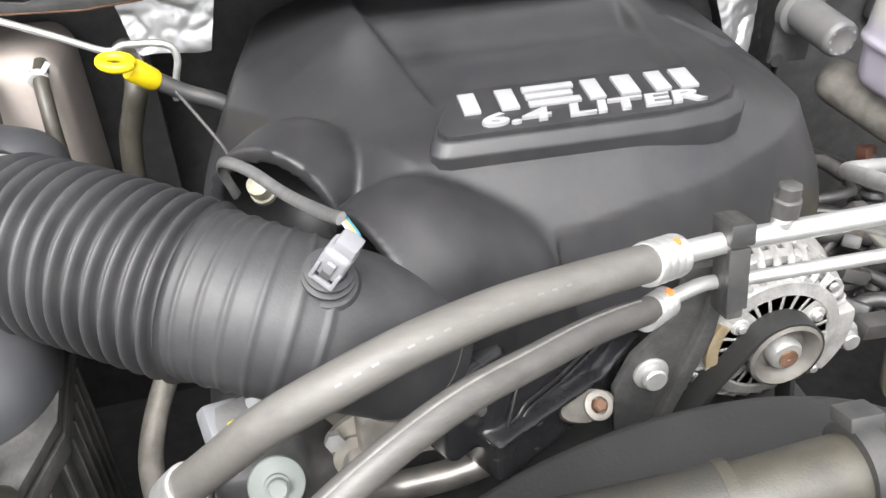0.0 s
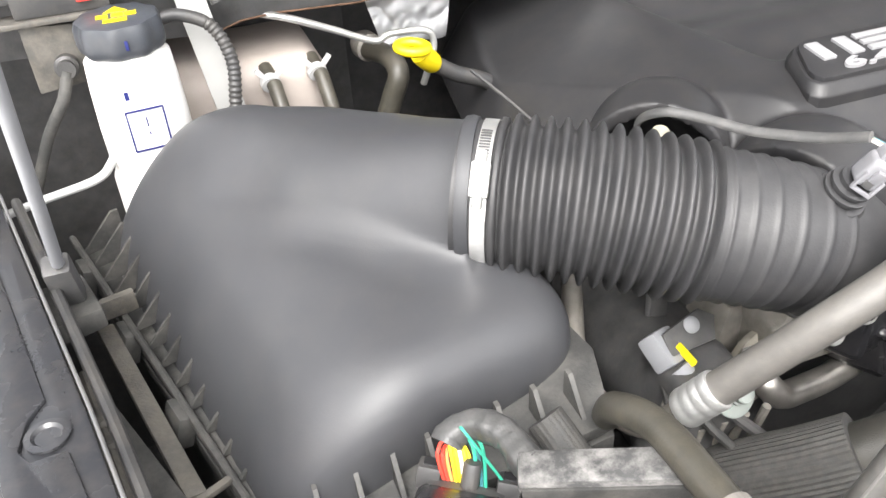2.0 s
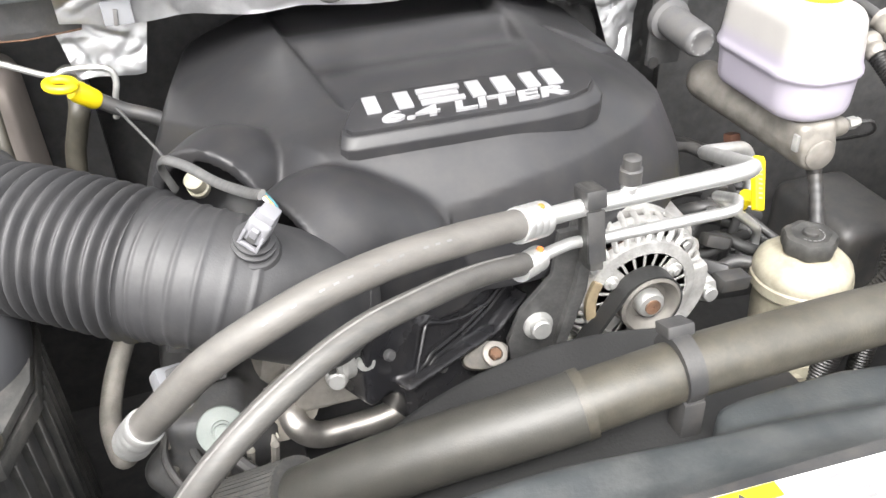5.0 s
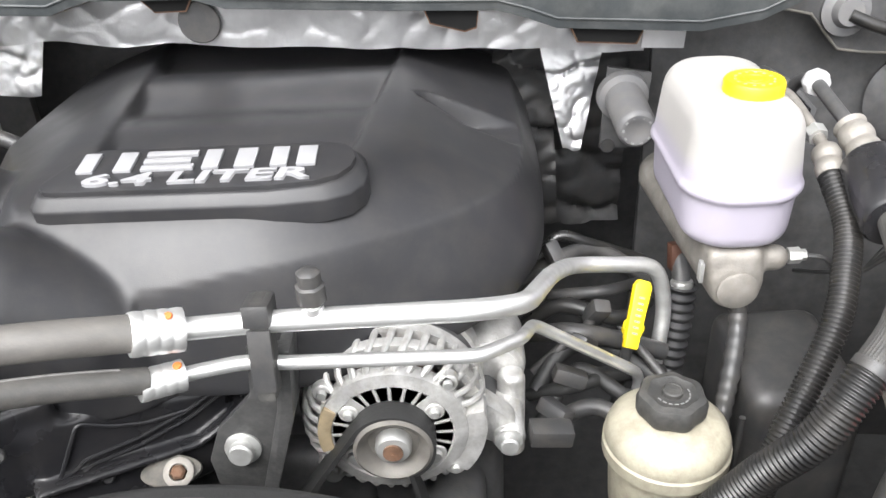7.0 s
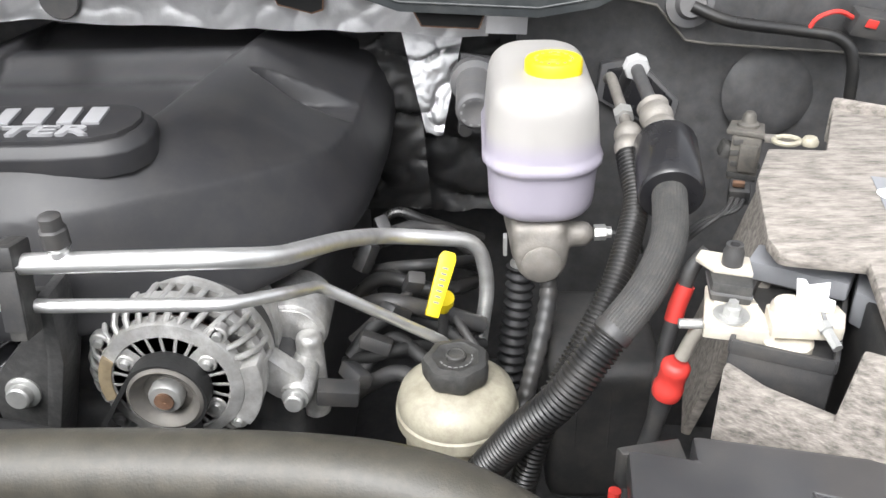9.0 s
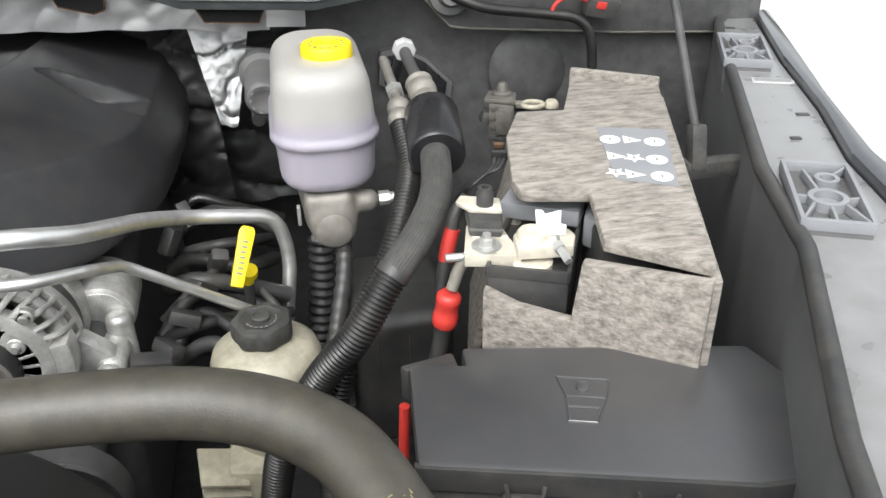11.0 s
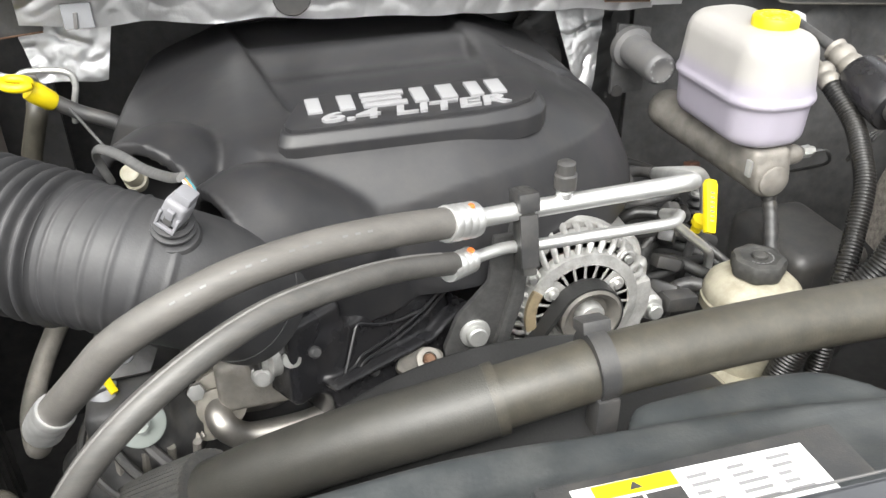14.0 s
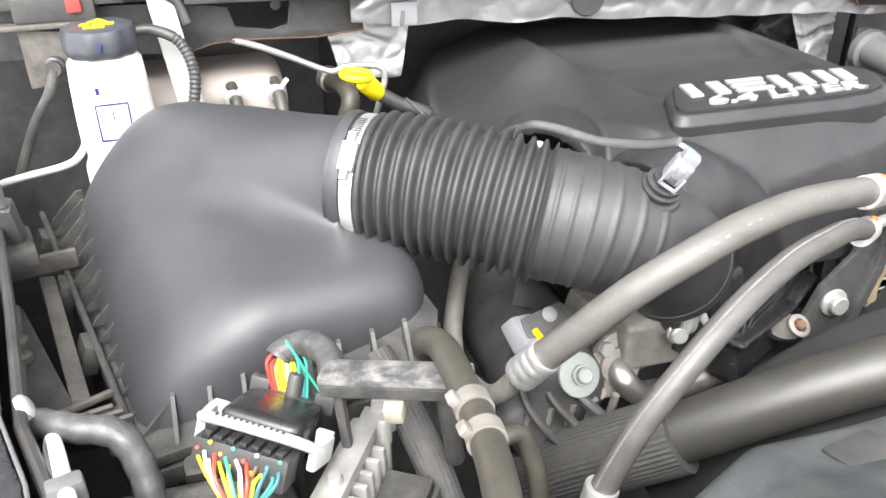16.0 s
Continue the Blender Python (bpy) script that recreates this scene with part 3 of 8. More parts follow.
def hump_field(x, y, z):
    return smin(sd_capsule(x, y, z, (-0.62, 0.245, 1.1), (-0.5, 0.2, 1.1), 0.055, 0.045), sd_box(x, y, z, (-0.56, 0.22, 1.05), (0.09, 0.05, 0.05), 0.02), 0.02)


part("rear_hump", solid(hump_field, (-0.69, 0.14, 0.99), (-0.44, 0.32, 1.17), 0.006), BOXPL, air_box)
part("rim", slab(RIM, 1.036, 1.046, 0.002, RIM_TILT), DUSTY, air_box, "dusty black flange")
part("tray_rim", slab([(x * 1.01 + 0.006, y * 1.01) for x, y in RIM], 1.016, 1.033, 0.003, RIM_TILT), DUSTY, air_box, "dusty black flange")
part("tray", slab([(x * 0.97 - 0.018, y * 0.97) for x, y in RIM], 0.76, 1.02, 0.006, RIM_TILT), BLACK, air_box, "dusty black lower half")
for a, b, n in (((-0.66, -0.204), (-0.44, -0.204), 9), ((-0.44, -0.204), (-0.421, -0.14), 3), ((-0.421, -0.14), (-0.433, -0.04), 5)):
    for i in range(n):
        q = Vector((*a, 0)).lerp(Vector((*b, 0)), (i + 0.5) / n)
        part("tray_rib", box((0.004, 0.012, 0.2), (q.x * 0.985 - 0.008, q.y * 0.985, 0.915 + 0.2 * (q.x + 0.65)), (0, 0, math.degrees(math.atan2(b[1] - a[1], b[0] - a[0]))), 0.0008, 1), DUSTY, air_box)


def rib_row(a, b, n, inward, height, parent, out=0.03):
    a, b = Vector(a), Vector(b)
    along = (b - a).normalized()
    for i in range(n):
        p = a.lerp(b, (i + 0.5) / n)
        w = Vector(inward).normalized() * out
        p = p + along * random.uniform(-0.0015, 0.0015)
        bm = bmesh.new()
        t = along * 0.0017
        tri = [p, p + w, p + w + Vector((0, 0, height)), p + w * 0.85 + Vector((0, 0, height))]
        one = [bm.verts.new(v - t) for v in tri]
        two = [bm.verts.new(v + t) for v in tri]
        bm.faces.new(one)
        bm.faces.new(two)
        for k in range(4):
            bm.faces.new((one[k], one[(k + 1) % 4], two[(k + 1) % 4], two[k]))
        part("rib", bm, DUSTY, parent, smooth=0)


rib_row((-0.794, 0.25, 1.038), (-0.665, -0.19, 1.04), 15, (0.95, 0.3, 0), 0.036, air_box, 0.046)
part("rim_wall", tube([(-0.797, 0.26, 1.045), (-0.663, -0.203, 1.045)], 0.0035, 8), DUSTY, air_box)
rib_row((-0.65, -0.202, 1.042), (-0.442, -0.202, 1.08), 8, (0, 1, 0), 0.03, air_box, 0.036)
for i in range(4):
    p = Vector((-0.78, 0.2, 1.035)).lerp(Vector((-0.678, -0.15, 1.035)), i / 3)
    part("latch", box((0.016, 0.03, 0.03), p + Vector((-0.008, 0, -0.002)), (0, 20, 16), 0.004), DUSTY, air_box)
part("latch", box((0.03, 0.02, 0.04), (-0.62, -0.215, 1.03), (20, 0, 0), 0.008), DUSTY, air_box)

# ---- intake duct ----
DUCT = spline([(-0.471, -0.015, 1.171), (-0.39, -0.063, 1.166), (-0.322, -0.1, 1.154), (-0.26, -0.128, 1.14), (-0.21, -0.128, 1.113), (-0.178, -0.108, 1.078)], 0.0012)
BELLOWS, PITCH = 0.184, 0.0119


def duct_radius(s):
    if s < 0.034:
        return 0.0565 + (0.0035 if s > 0.029 else 0.0)
    if s < BELLOWS:
        wave = math.cos(2 * math.pi * (s - 0.041) / PITCH)
        return 0.059 + 0.0045 * math.copysign(abs(wave) ** 0.75, wave)
    ring = math.exp(-((((s - BELLOWS) % 0.0135) - 0.008) / 0.0014) ** 2) if s < 0.262 else 0.0
    return 0.0585 - 0.03 * min(s - BELLOWS, 0.08) + 0.0015 * ring


duct = thing("intake_duct", (-0.3, -0.11, 1.0), "ribbed black rubber intake duct with a flexible bellows", "air duct")
part("bellows", tube(DUCT, duct_radius, 72), RUBBER, duct, smooth=80)
part("end_collar", band(DUCT, length_of(DUCT) - 0.022, length_of(DUCT) - 0.008, 0.0572, segs=48), RUBBER, duct)
clamp = part("clamp", band(DUCT, 0.0155, 0.0275, 0.058, segs=56), ALU, duct, "shiny steel band clamp")
c0, ct = at_length(DUCT, 0.0215)
side = Vector((-0.35, -0.62, 0.62))
side = (side - ct * side.dot(ct)).normalized()
across = ct.cross(side)
turn = Matrix((ct, across, side)).transposed().to_4x4()


def on_clamp(bm, up=0.0):
    bmesh.ops.transform(bm, matrix=Matrix.Translation(c0 + side * (0.0605 + up)) @ turn, verts=bm.verts)
    return bm


part("screw_housing", on_clamp(box((0.014, 0.026, 0.008), bevel=0.002)), STEEL, clamp)
part("screw", on_clamp(lathe([(0.0035, -0.021), (0.004, -0.02), (0.004, 0.02), (0.0035, 0.021)], (0, 0, 0.002), (0, 1, 0), 12)), STEEL, clamp)
for i in range(9):
    part("slot", on_clamp(box((0.008, 0.0012, 0.0008), (0, -0.02 - 0.0024 * i, -0.0022 - 0.00011 * i * i - 0.0006 * i), (-(0.9 + 0.14 * i) * 20, 0, 0), 0)), DARKSTEEL, clamp, smooth=0)

# temperature sensor on the duct
sensor = thing("air_sensor", (-0.228, -0.145, 1.165), "grey plug on a black rubber grommet in the duct", "sensor")
UP = Vector((0.12, -0.42, 0.85)).normalized()
S0 = Vector((-0.231, -0.15, 1.178))
part("grommet", lathe([(0.021, -0.012), (0.021, 0.002), (0.019, 0.005), (0.0145, 0.006), (0.0145, 0.009), (0.017, 0.0105), (0.017, 0.0125), (0.0135, 0.0135), (0.0135, 0.016), (0.0155, 0.017), (0.0155, 0.019), (0.0115, 0.02), (0.0115, 0.024), (0, 0.024)], S0, UP, 36), RUBBER, sensor, "black rubber grommet")
PZ = Vector((0.42, -0.3, 0.8)).normalized()
PY = Vector((0.15, 0.8, -0.45))
PY = (PY - PZ * PY.dot(PZ)).normalized()
plug_turn = Matrix.Translation(S0 + UP * 0.032 + Vector((0.003, -0.002, 0.0))) @ Matrix((PY.cross(PZ), PY, PZ)).transposed().to_4x4() @ Matrix.Scale(0.86, 4)


plug = part("plug", placed(box((0.021, 0.022, 0.026), (0, 0, 0.002), bevel=0.005, segs=3), plug_turn), PLUGGREY, sensor, "grey plastic plug")
part("plug_head", placed(box((0.017, 0.017, 0.012), (0.001, 0.002, 0.017), bevel=0.003), plug_turn), PLUGGREY, plug)
for dx in (-0.0085, 0.0085):
    part("lock_bar", placed(box((0.003, 0.004, 0.017), (dx, -0.0115, -0.006), (0, 0, 0), bevel=0.0012), plug_turn), PLUGGREY, plug)
part("lock_bar", placed(box((0.02, 0.004, 0.0035), (0, -0.0115, -0.0135), bevel=0.0012), plug_turn), PLUGGREY, plug)
part("lock_window", placed(box((0.008, 0.002, 0.007), (0, -0.011, -0.006), bevel=0.0005), plug_turn), DARKSTEEL, plug)
part("latch", placed(box((0.007, 0.004, 0.012), (0, -0.012, 0.003), (12, 0, 0), bevel=0.0015), plug_turn), PLUGGREY, plug)
top = S0 + UP * 0.043 + Vector((0.012, 0.004, -0.002))
for k, c in enumerate(("white", "orange", "blue")):
    p = top + Vector((0.0018 * k, 0.001, -0.002))
    part("wire", tube(spline([p, p + Vector((0.001, 0.0, 0.008)), p + Vector((-0.005, 0.016, 0.012))], 0.002), 0.0012, 6), WIREMATS[c], sensor)
part("cable", tube(spline([top + Vector((-0.004, 0.012, 0.012)), (-0.228, -0.12, 1.212), (-0.25, -0.072, 1.2), (-0.272, -0.035, 1.2), (-0.29, -0.012, 1.198), (-0.297, 0.012, 1.18), (-0.29, 0.02, 1.15)]), 0.0045, 10, oval=0.6), TAPE, sensor, "taped grey sensor cable")
white_plug = thing("white_connector", (-0.268, 0.032, 1.13), "small cream plastic connector under the cover arch", "connector")
part("bulb", lathe([(0.008, 0), (0.0105, 0.006), (0.0105, 0.012), (0.0085, 0.013), (0.0085, 0.02), (0.0095, 0.021), (0.009, 0.028), (0.005, 0.03), (0, 0.03)], (-0.268, 0.03, 1.14), (-0.15, -0.6, 0.75), 24), CREAM, white_plug)

# ---- air conditioning lines ----
def crimp_sleeve(path, a, b, radius, parent, rings=4):
    def r(s):
        k = s / (b - a)
        return radius * (1.0 + 0.045 * abs(math.sin(rings * math.pi * k)) ** 0.6)
    return part("crimp_sleeve", band(path, a, b, radius, r), ALU, parent, "crimped aluminium sleeve")


HOSE_A = spline([(-0.012, -0.146, 1.151), (-0.073, -0.174, 1.167), (-0.131, -0.195, 1.175), (-0.187, -0.213, 1.174), (-0.237, -0.222, 1.16), (-0.28, -0.217, 1.133), (-0.315, -0.2, 1.091), (-0.349, -0.181, 1.048)])
HOSE_B = spline([(-0.012, -0.154, 1.115), (-0.065, -0.192, 1.142), (-0.118, -0.229, 1.161), (-0.175, -0.258, 1.166), (-0.231, -0.283, 1.151), (-0.281, -0.303, 1.122), (-0.318, -0.31, 1.078), (-0.341, -0.308, 1.021)])
suction = thing("suction_line", (0.1, -0.1, 1.0), "thick grey rubber refrigerant hose with a bare aluminium pipe", "refrigerant line")
part("hose", tube(HOSE_A, 0.0135, 20), HOSE, suction)
PIPE_A = rounded([(-0.02, -0.15, 1.152), (0.02, -0.128, 1.14), (0.06, -0.118, 1.136), (0.225, -0.116, 1.138), (0.262, -0.085, 1.12), (0.296, 0.03, 1.07), (0.325, 0.1, 1.034), (0.425, 0.14, 1.004), (0.436, 0.135, 0.95), (0.42, 0.105, 0.85)], 0.03)
for k in range(16):
    if k % 4 > 2:
        continue
    p, q = at_length(HOSE_A, 0.09 + 0.0105 * k)
    off = (Vector((0.1, -0.75, 0.7)) - q * q.dot(Vector((0.1, -0.75, 0.7)))).normalized()
    m = Matrix((q, off.cross(q), off)).transposed().to_4x4()
    m.translation = p + off * 0.0135
    bar = box((0.0045, 0.0016, 0.0004), bevel=0)
    bmesh.ops.transform(bar, matrix=m, verts=bar.verts)
    part("printed_mark", bar, PRINT, suction, "faded pale print", smooth=0)
part("pipe", tube(PIPE_A, 0.0085, 18), ALU, suction)
crimp_sleeve(PIPE_A, 0.003, 0.04, 0.0155, suction)
END_A = rounded([(-0.338, -0.187, 1.062), (-0.352, -0.178, 1.042), (-0.373, -0.15, 0.99), (-0.388, -0.09, 0.985), (-0.382, -0.05, 1.0), (-0.36, 0.0, 1.03), (-0.33, 0.07, 1.03)], 0.03)
crimp_sleeve(END_A, 0.0, 0.034, 0.0155, suction)
part("lower_pipe", tube(END_A, 0.0098, 16), CASTDIRT, suction, "dull bent aluminium pipe")
port = part("service_port", lathe([(0.008, -0.01), (0.008, 0.006), (0.0065, 0.006), (0.0065, 0.012)], (0.105, -0.116, 1.142), segs=20), ALU, suction)
part("port_cap", lathe([(0.0105, 0), (0.0105, 0.013), (0.0095, 0.014), (0.0085, 0.0145), (0.0085, 0.024), (0.006, 0.026), (0, 0.026)], (0.105, -0.116, 1.152), segs=24, wobble=lambda a: 1 + 0.04 * math.cos(6 * a)), BLACK, port, "black ribbed plastic cap")

liquid = thing("discharge_line", (0.1, -0.1, 0.98), "slim grey rubber refrigerant hose with a thin aluminium pipe", "refrigerant line")
part("hose", tube(HOSE_B, 0.0099, 18), HOSEB, liquid)
seam = []
for k in range(40):
    p, q = at_length(HOSE_B, 0.02 + (length_of(HOSE_B) - 0.03) * k / 39)
    off = Vector((-0.35, -0.2, 0.9))
    seam.append(p + (off - q * q.dot(off)).normalized() * 0.0096)
part("mould_line", tube(seam, 0.0011, 6), PALELINE, liquid, "pale worn mould line")
PIPE_B = rounded([(-0.02, -0.158, 1.112), (0.018, -0.132, 1.104), (0.05, -0.118, 1.1), (0.075, -0.115, 1.095), (0.225, -0.115, 1.095), (0.26, -0.07, 1.075), (0.276, -0.008, 1.042), (0.375, 0.035, 0.952), (0.392, 0.05, 0.93), (0.39, 0.052, 0.86)], 0.014)
part("pipe", tube(PIPE_B, 0.0058, 16), ALU, liquid)
crimp_sleeve(PIPE_B, 0.003, 0.036, 0.0115, liquid)
for pth, par, r in ((PIPE_A, suction, 0.0168), (PIPE_B, liquid, 0.0126)):
    p, q = at_length(pth, 0.034)
    part("paint_dot", lathe([(0.0035, 0), (0.003, 0.001), (0, 0.0012)], p + Vector((0, -0.3, 0.95)).normalized() * r, (0, -0.3, 0.95), 12), ORANGE, par, "orange paint dot")
END_B = rounded([(-0.339, -0.308, 1.03), (-0.343, -0.308, 1.01), (-0.352, -0.308, 0.95), (-0.36, -0.31, 0.86)], 0.02)
crimp_sleeve(END_B, 0.0, 0.034, 0.0125, liquid)
part("lower_pipe", tube(END_B, 0.007, 16), ALU, liquid)

clip = thing("pipe_clip", (0.066, -0.115, 1.06), "black plastic clip holding both refrigerant pipes", "clip")
part("clip_body", box((0.014, 0.026, 0.08), (0.066, -0.12, 1.115), (-12, 0, 0), 0.003), DUSTY, clip)
part("clip_rib", box((0.017, 0.004, 0.05), (0.066, -0.134, 1.112), (-12, 0, 0), 0.001), BLACK, clip)
part("clip_pin", lathe([(0.004, 0), (0.004, 0.004), (0.002, 0.005), (0, 0.005)], (0.066, -0.133, 1.09), (0, -1, 0.2), 14), DUSTY, clip)
part("clip_head", box((0.02, 0.03, 0.018), (0.066, -0.117, 1.146), (-12, 0, 0), 0.003), BLACK, clip)

# ---- radiator hose ----
RAD = spline([(-0.33, -0.13, 0.86), (-0.29, -0.185, 0.93), (-0.237, -0.235, 0.99), (-0.15, -0.275, 1.049), (-0.05, -0.3, 1.086), (0.08, -0.305, 1.106), (0.25, -0.308, 1.112), (0.38, -0.322, 1.112), (0.455, -0.365, 1.108), (0.488, -0.425, 1.098), (0.498, -0.465, 1.088), (0.502, -0.488, 1.08)])
rad = thing("radiator_hose", (0.05, -0.3, 1.0), "fat aged rubber radiator hose arching over the shroud", "hose")
SEAM = next(k for k, q in enumerate(RAD) if q.x > -0.027)
part("hose", tube(RAD[SEAM - 1 :], 0.0235, 32), OLDHOSE, rad)
part("lower_hose", tube(RAD[: SEAM + 1], 0.0262, 32), DARKHOSE, rad, "dark braided lower hose")
part("seam_ring", band(RAD, length_of(RAD[: SEAM + 1]) - 0.004, length_of(RAD[: SEAM + 1]) + 0.004, 0.0268), OLDHOSE, rad)
part("sleeve", tube([p for k, p in enumerate(RAD) if length_of(RAD[: k + 1]) < 0.2], 0.0345, 184, flutes=46, flute=0.014), SHEATH, rad, "woven black heat sleeve")
L = length_of(RAD)
sc = part("spring_clamp", band(RAD, L - 0.03, L - 0.014, 0.0258), GREYPL, rad, "steel spring clamp")
part("clamp_band", band(RAD, L - 0.036, L - 0.006, 0.0249), CASTDIRT, rad, "pale clamp band")
p, q = at_length(RAD, L - 0.022)
part("clamp_ear", placed(slab([(-0.004, 0), (0.004, 0), (0.0055, 0.012), (0.003, 0.016), (-0.0035, 0.0155), (-0.005, 0.011)], -0.002, 0.002, 0.0012), pose(p.x + 0.017, p.y, p.z + 0.02, 80, 50, -20)), GREYPL, sc)
part("clamp_ear", placed(slab([(-0.0035, 0), (0.0035, 0), (0.0045, 0.007), (-0.0045, 0.007)], -0.002, 0.002, 0.0012), pose(p.x - 0.009, p.y + 0.004, p.z + 0.024, 80, -30, -20)), GREYPL, sc)
part("clamp_stripe", band(RAD, L - 0.024, L - 0.0212, 0.0261), BLUEINK, sc, "thin blue paint stripe")
rng = random.Random(7)
for k in range(22):
    p, q = at_length(RAD, L - 0.042 - rng.uniform(0, 0.026))
    side = Vector((-q.y, q.x, 0)).normalized()
    a = math.radians(rng.uniform(-30, 18))
    up = Vector((0, 0, 1)) - q.normalized() * q.normalized().z
    at = p + (side * math.sin(a) + up.normalized() * math.cos(a)) * 0.0236
    part("printed_mark", placed(box((rng.choice((0.0007, 0.0035)), rng.choice((0.0007, 0.003)), 0.0006), bevel=0), Matrix.Translation(at) @ Matrix.Rotation(math.atan2(q.y, q.x), 4, "Z") @ Matrix.Rotation(-a, 4, "X")), TANPRINT, rad, "faded tan print", smooth=0)

tie = thing("hose_strap", (0.053, -0.305, 1.07), "black plastic strap round the radiator hose", "cable tie")
part("strap", tube([(0.046, -0.304, 1.106), (0.06, -0.304, 1.107)], 0.0272, 28), BLACK, tie)
part("buckle", box((0.022, 0.02, 0.01), (0.053, -0.29, 1.133), (-20, 0, 0), 0.002), BLACK, tie)
part("stem", box((0.018, 0.02, 0.045), (0.053, -0.32, 1.07), (0, 0, 0), 0.003), BLACK, tie)

# ---- small coolant hose ----
HEAT = spline([(-0.44, -0.2, 1.09), (-0.45, -0.225, 1.125), (-0.447, -0.262, 1.145), (-0.447, -0.312, 1.151), (-0.449, -0.364, 1.155), (-0.456, -0.414, 1.16), (-0.467, -0.454, 1.16), (-0.463, -0.482, 1.152), (-0.437, -0.494, 1.151), (-0.395, -0.495, 1.154)])
small = thing("coolant_hose", (-0.45, -0.36, 1.1), "narrow grey coolant hose bent in an S with pale clamps", "hose")
part("hose", tube(HEAT, 0.0105, 18), OLDHOSE, small)
for a, b in ((0.155, 0.168), (0.185, 0.198)):
    part("clamp", band(HEAT, a, b, 0.0122), CASTDIRT, small, "pale worn clamp")
    p, q = at_length(HEAT, (a + b) / 2)
    part("clamp_ear", box((0.007, 0.01, 0.009), p + Vector((-0.012, 0, 0.008)), (0, -40, 0), 0.002), CASTDIRT, small)
L = length_of(HEAT)
for a in (0.034, 0.02):
    part("clamp", band(HEAT, L - a, L - a + 0.008, 0.0122), CASTDIRT, small, "pale worn clamp")
part("clamp_tab", box((0.006, 0.01, 0.014), (-0.418, -0.49, 1.168), (-20, 0, 0), 0.003), PALEMETAL, small)

# ---- alternator ----
ALT = Vector((0.150, -0.083, 0.988))
alternator = thing("alternator", (0.153, -0.03, 0.9), "cast aluminium alternator with open spokes and a belt pulley", "alternator")


def on_ring(r, degrees, y):
    a = radians(degrees)
    return ALT + Vector((r * math.cos(a), y, r * math.sin(a)))


def ring_sector(r0, r1, a0, a1, y0, y1, bevel=0.0015):
    """A flat piece of a ring that faces the front."""
    n = max(3, int((a1 - a0) / 6))
    outline = [(r1 * math.cos(radians(a0 + (a1 - a0) * i / n)), r1 * math.sin(radians(a0 + (a1 - a0) * i / n))) for i in range(n + 1)]
    outline += [(r0 * math.cos(radians(a1 - (a1 - a0) * i / n)), r0 * math.sin(radians(a1 - (a1 - a0) * i / n))) for i in range(n + 1)]
    return slab(outline, -y1, -y0, bevel, Matrix.Translation(ALT) @ Matrix(((1, 0, 0, 0), (0, 0, -1, 0), (0, 1, 0, 0), (0, 0, 0, 1))))


part("rotor", lathe([(0, 0.016), (0.05, 0.016), (0.062, 0.02), (0.07, 0.03), (0.07, 0.08), (0, 0.08)], ALT, (0, 1, 0), 40), BROWNPL, alternator, "dark brown inner windings")
part("front_ring", lathe([(0.0515, 0.0), (0.0515, 0.011), (0.0655, 0.014), (0.0655, 0.005), (0.064, 0.001), (0.053, -0.002), (0.0515, 0.0)], ALT, (0, 1, 0), 64), CAST, alternator)
part("hub", lathe([(0.0, -0.004), (0.033, -0.004), (0.0355, 0.0), (0.0355, 0.012), (0, 0.012)], ALT, (0, 1, 0), 40), CAST, alternator)
part("inner_fan", lathe([(0.035, 0.005), (0.0425, 0.0055), (0.044, 0.009), (0.0515, 0.0095), (0.0515, 0.0125), (0.035, 0.0125)], ALT, (0, 1, 0), 40), CASTDIRT, alternator, "dusty inner fan")
for i in range(24):
    a = 45 + 360 * i / 24
    wide = 0.013 if i % 6 == 0 else 0.0034
    bm = box((0.0205, 0.007, wide), (0.0425, 0, 0), bevel=0.001)
    part("spoke", placed(bm, Matrix.Translation(ALT + Vector((0, 0.003, 0))) @ pose(0, 0, 0, 0, -a, 0)), CAST, alternator)
# slanted bars over the shoulder, from the front ring back to the rear ring
for i in range(34):
    a = 360 * i / 34
    if -34 < (a + 180) % 360 - 180 < 10:
        continue
    bend = [on_ring(0.063, a + 1, 0.006), on_ring(0.0715, a - 1, 0.009), on_ring(0.0765, a - 3, 0.016), on_ring(0.079, a - 6, 0.028), on_ring(0.0795, a - 8, 0.044)]
    part("shoulder_bar", tube(bend, 0.003, 8, oval=1.2), CAST, alternator)
part("shoulder_band", lathe([(0.071, 0.02), (0.0785, 0.0205), (0.0795, 0.023), (0.0795, 0.031), (0.071, 0.032), (0.071, 0.02)], ALT, (0, 1, 0), 56), CAST, alternator)
part("shoulder_plate", ring_sector(0.058, 0.081, -40, 14, 0.002, 0.03, 0.003), CAST, alternator)
for a0 in (41, 137, 214):
    part("shoulder_arm", ring_sector(0.058, 0.0765, a0, a0 + 11, 0.003, 0.016, 0.002), CAST, alternator)
part("stained_bar", ring_sector(0.0525, 0.0645, 150, 196, -0.003, 0.006, 0.002), TANSTAIN, alternator, "tan stained casting bar")
part("rear_ring", lathe([(0.071, 0.04), (0.081, 0.041), (0.0815, 0.044), (0.0815, 0.054), (0.071, 0.055), (0.071, 0.04)], ALT, (0, 1, 0), 56), CAST, alternator)
part("stator", lathe([(0.072, 0.055), (0.0765, 0.056), (0.0765, 0.075), (0.07, 0.076)], ALT, (0, 1, 0), 48), DARKSTEEL, alternator, "dark laminated stator band")
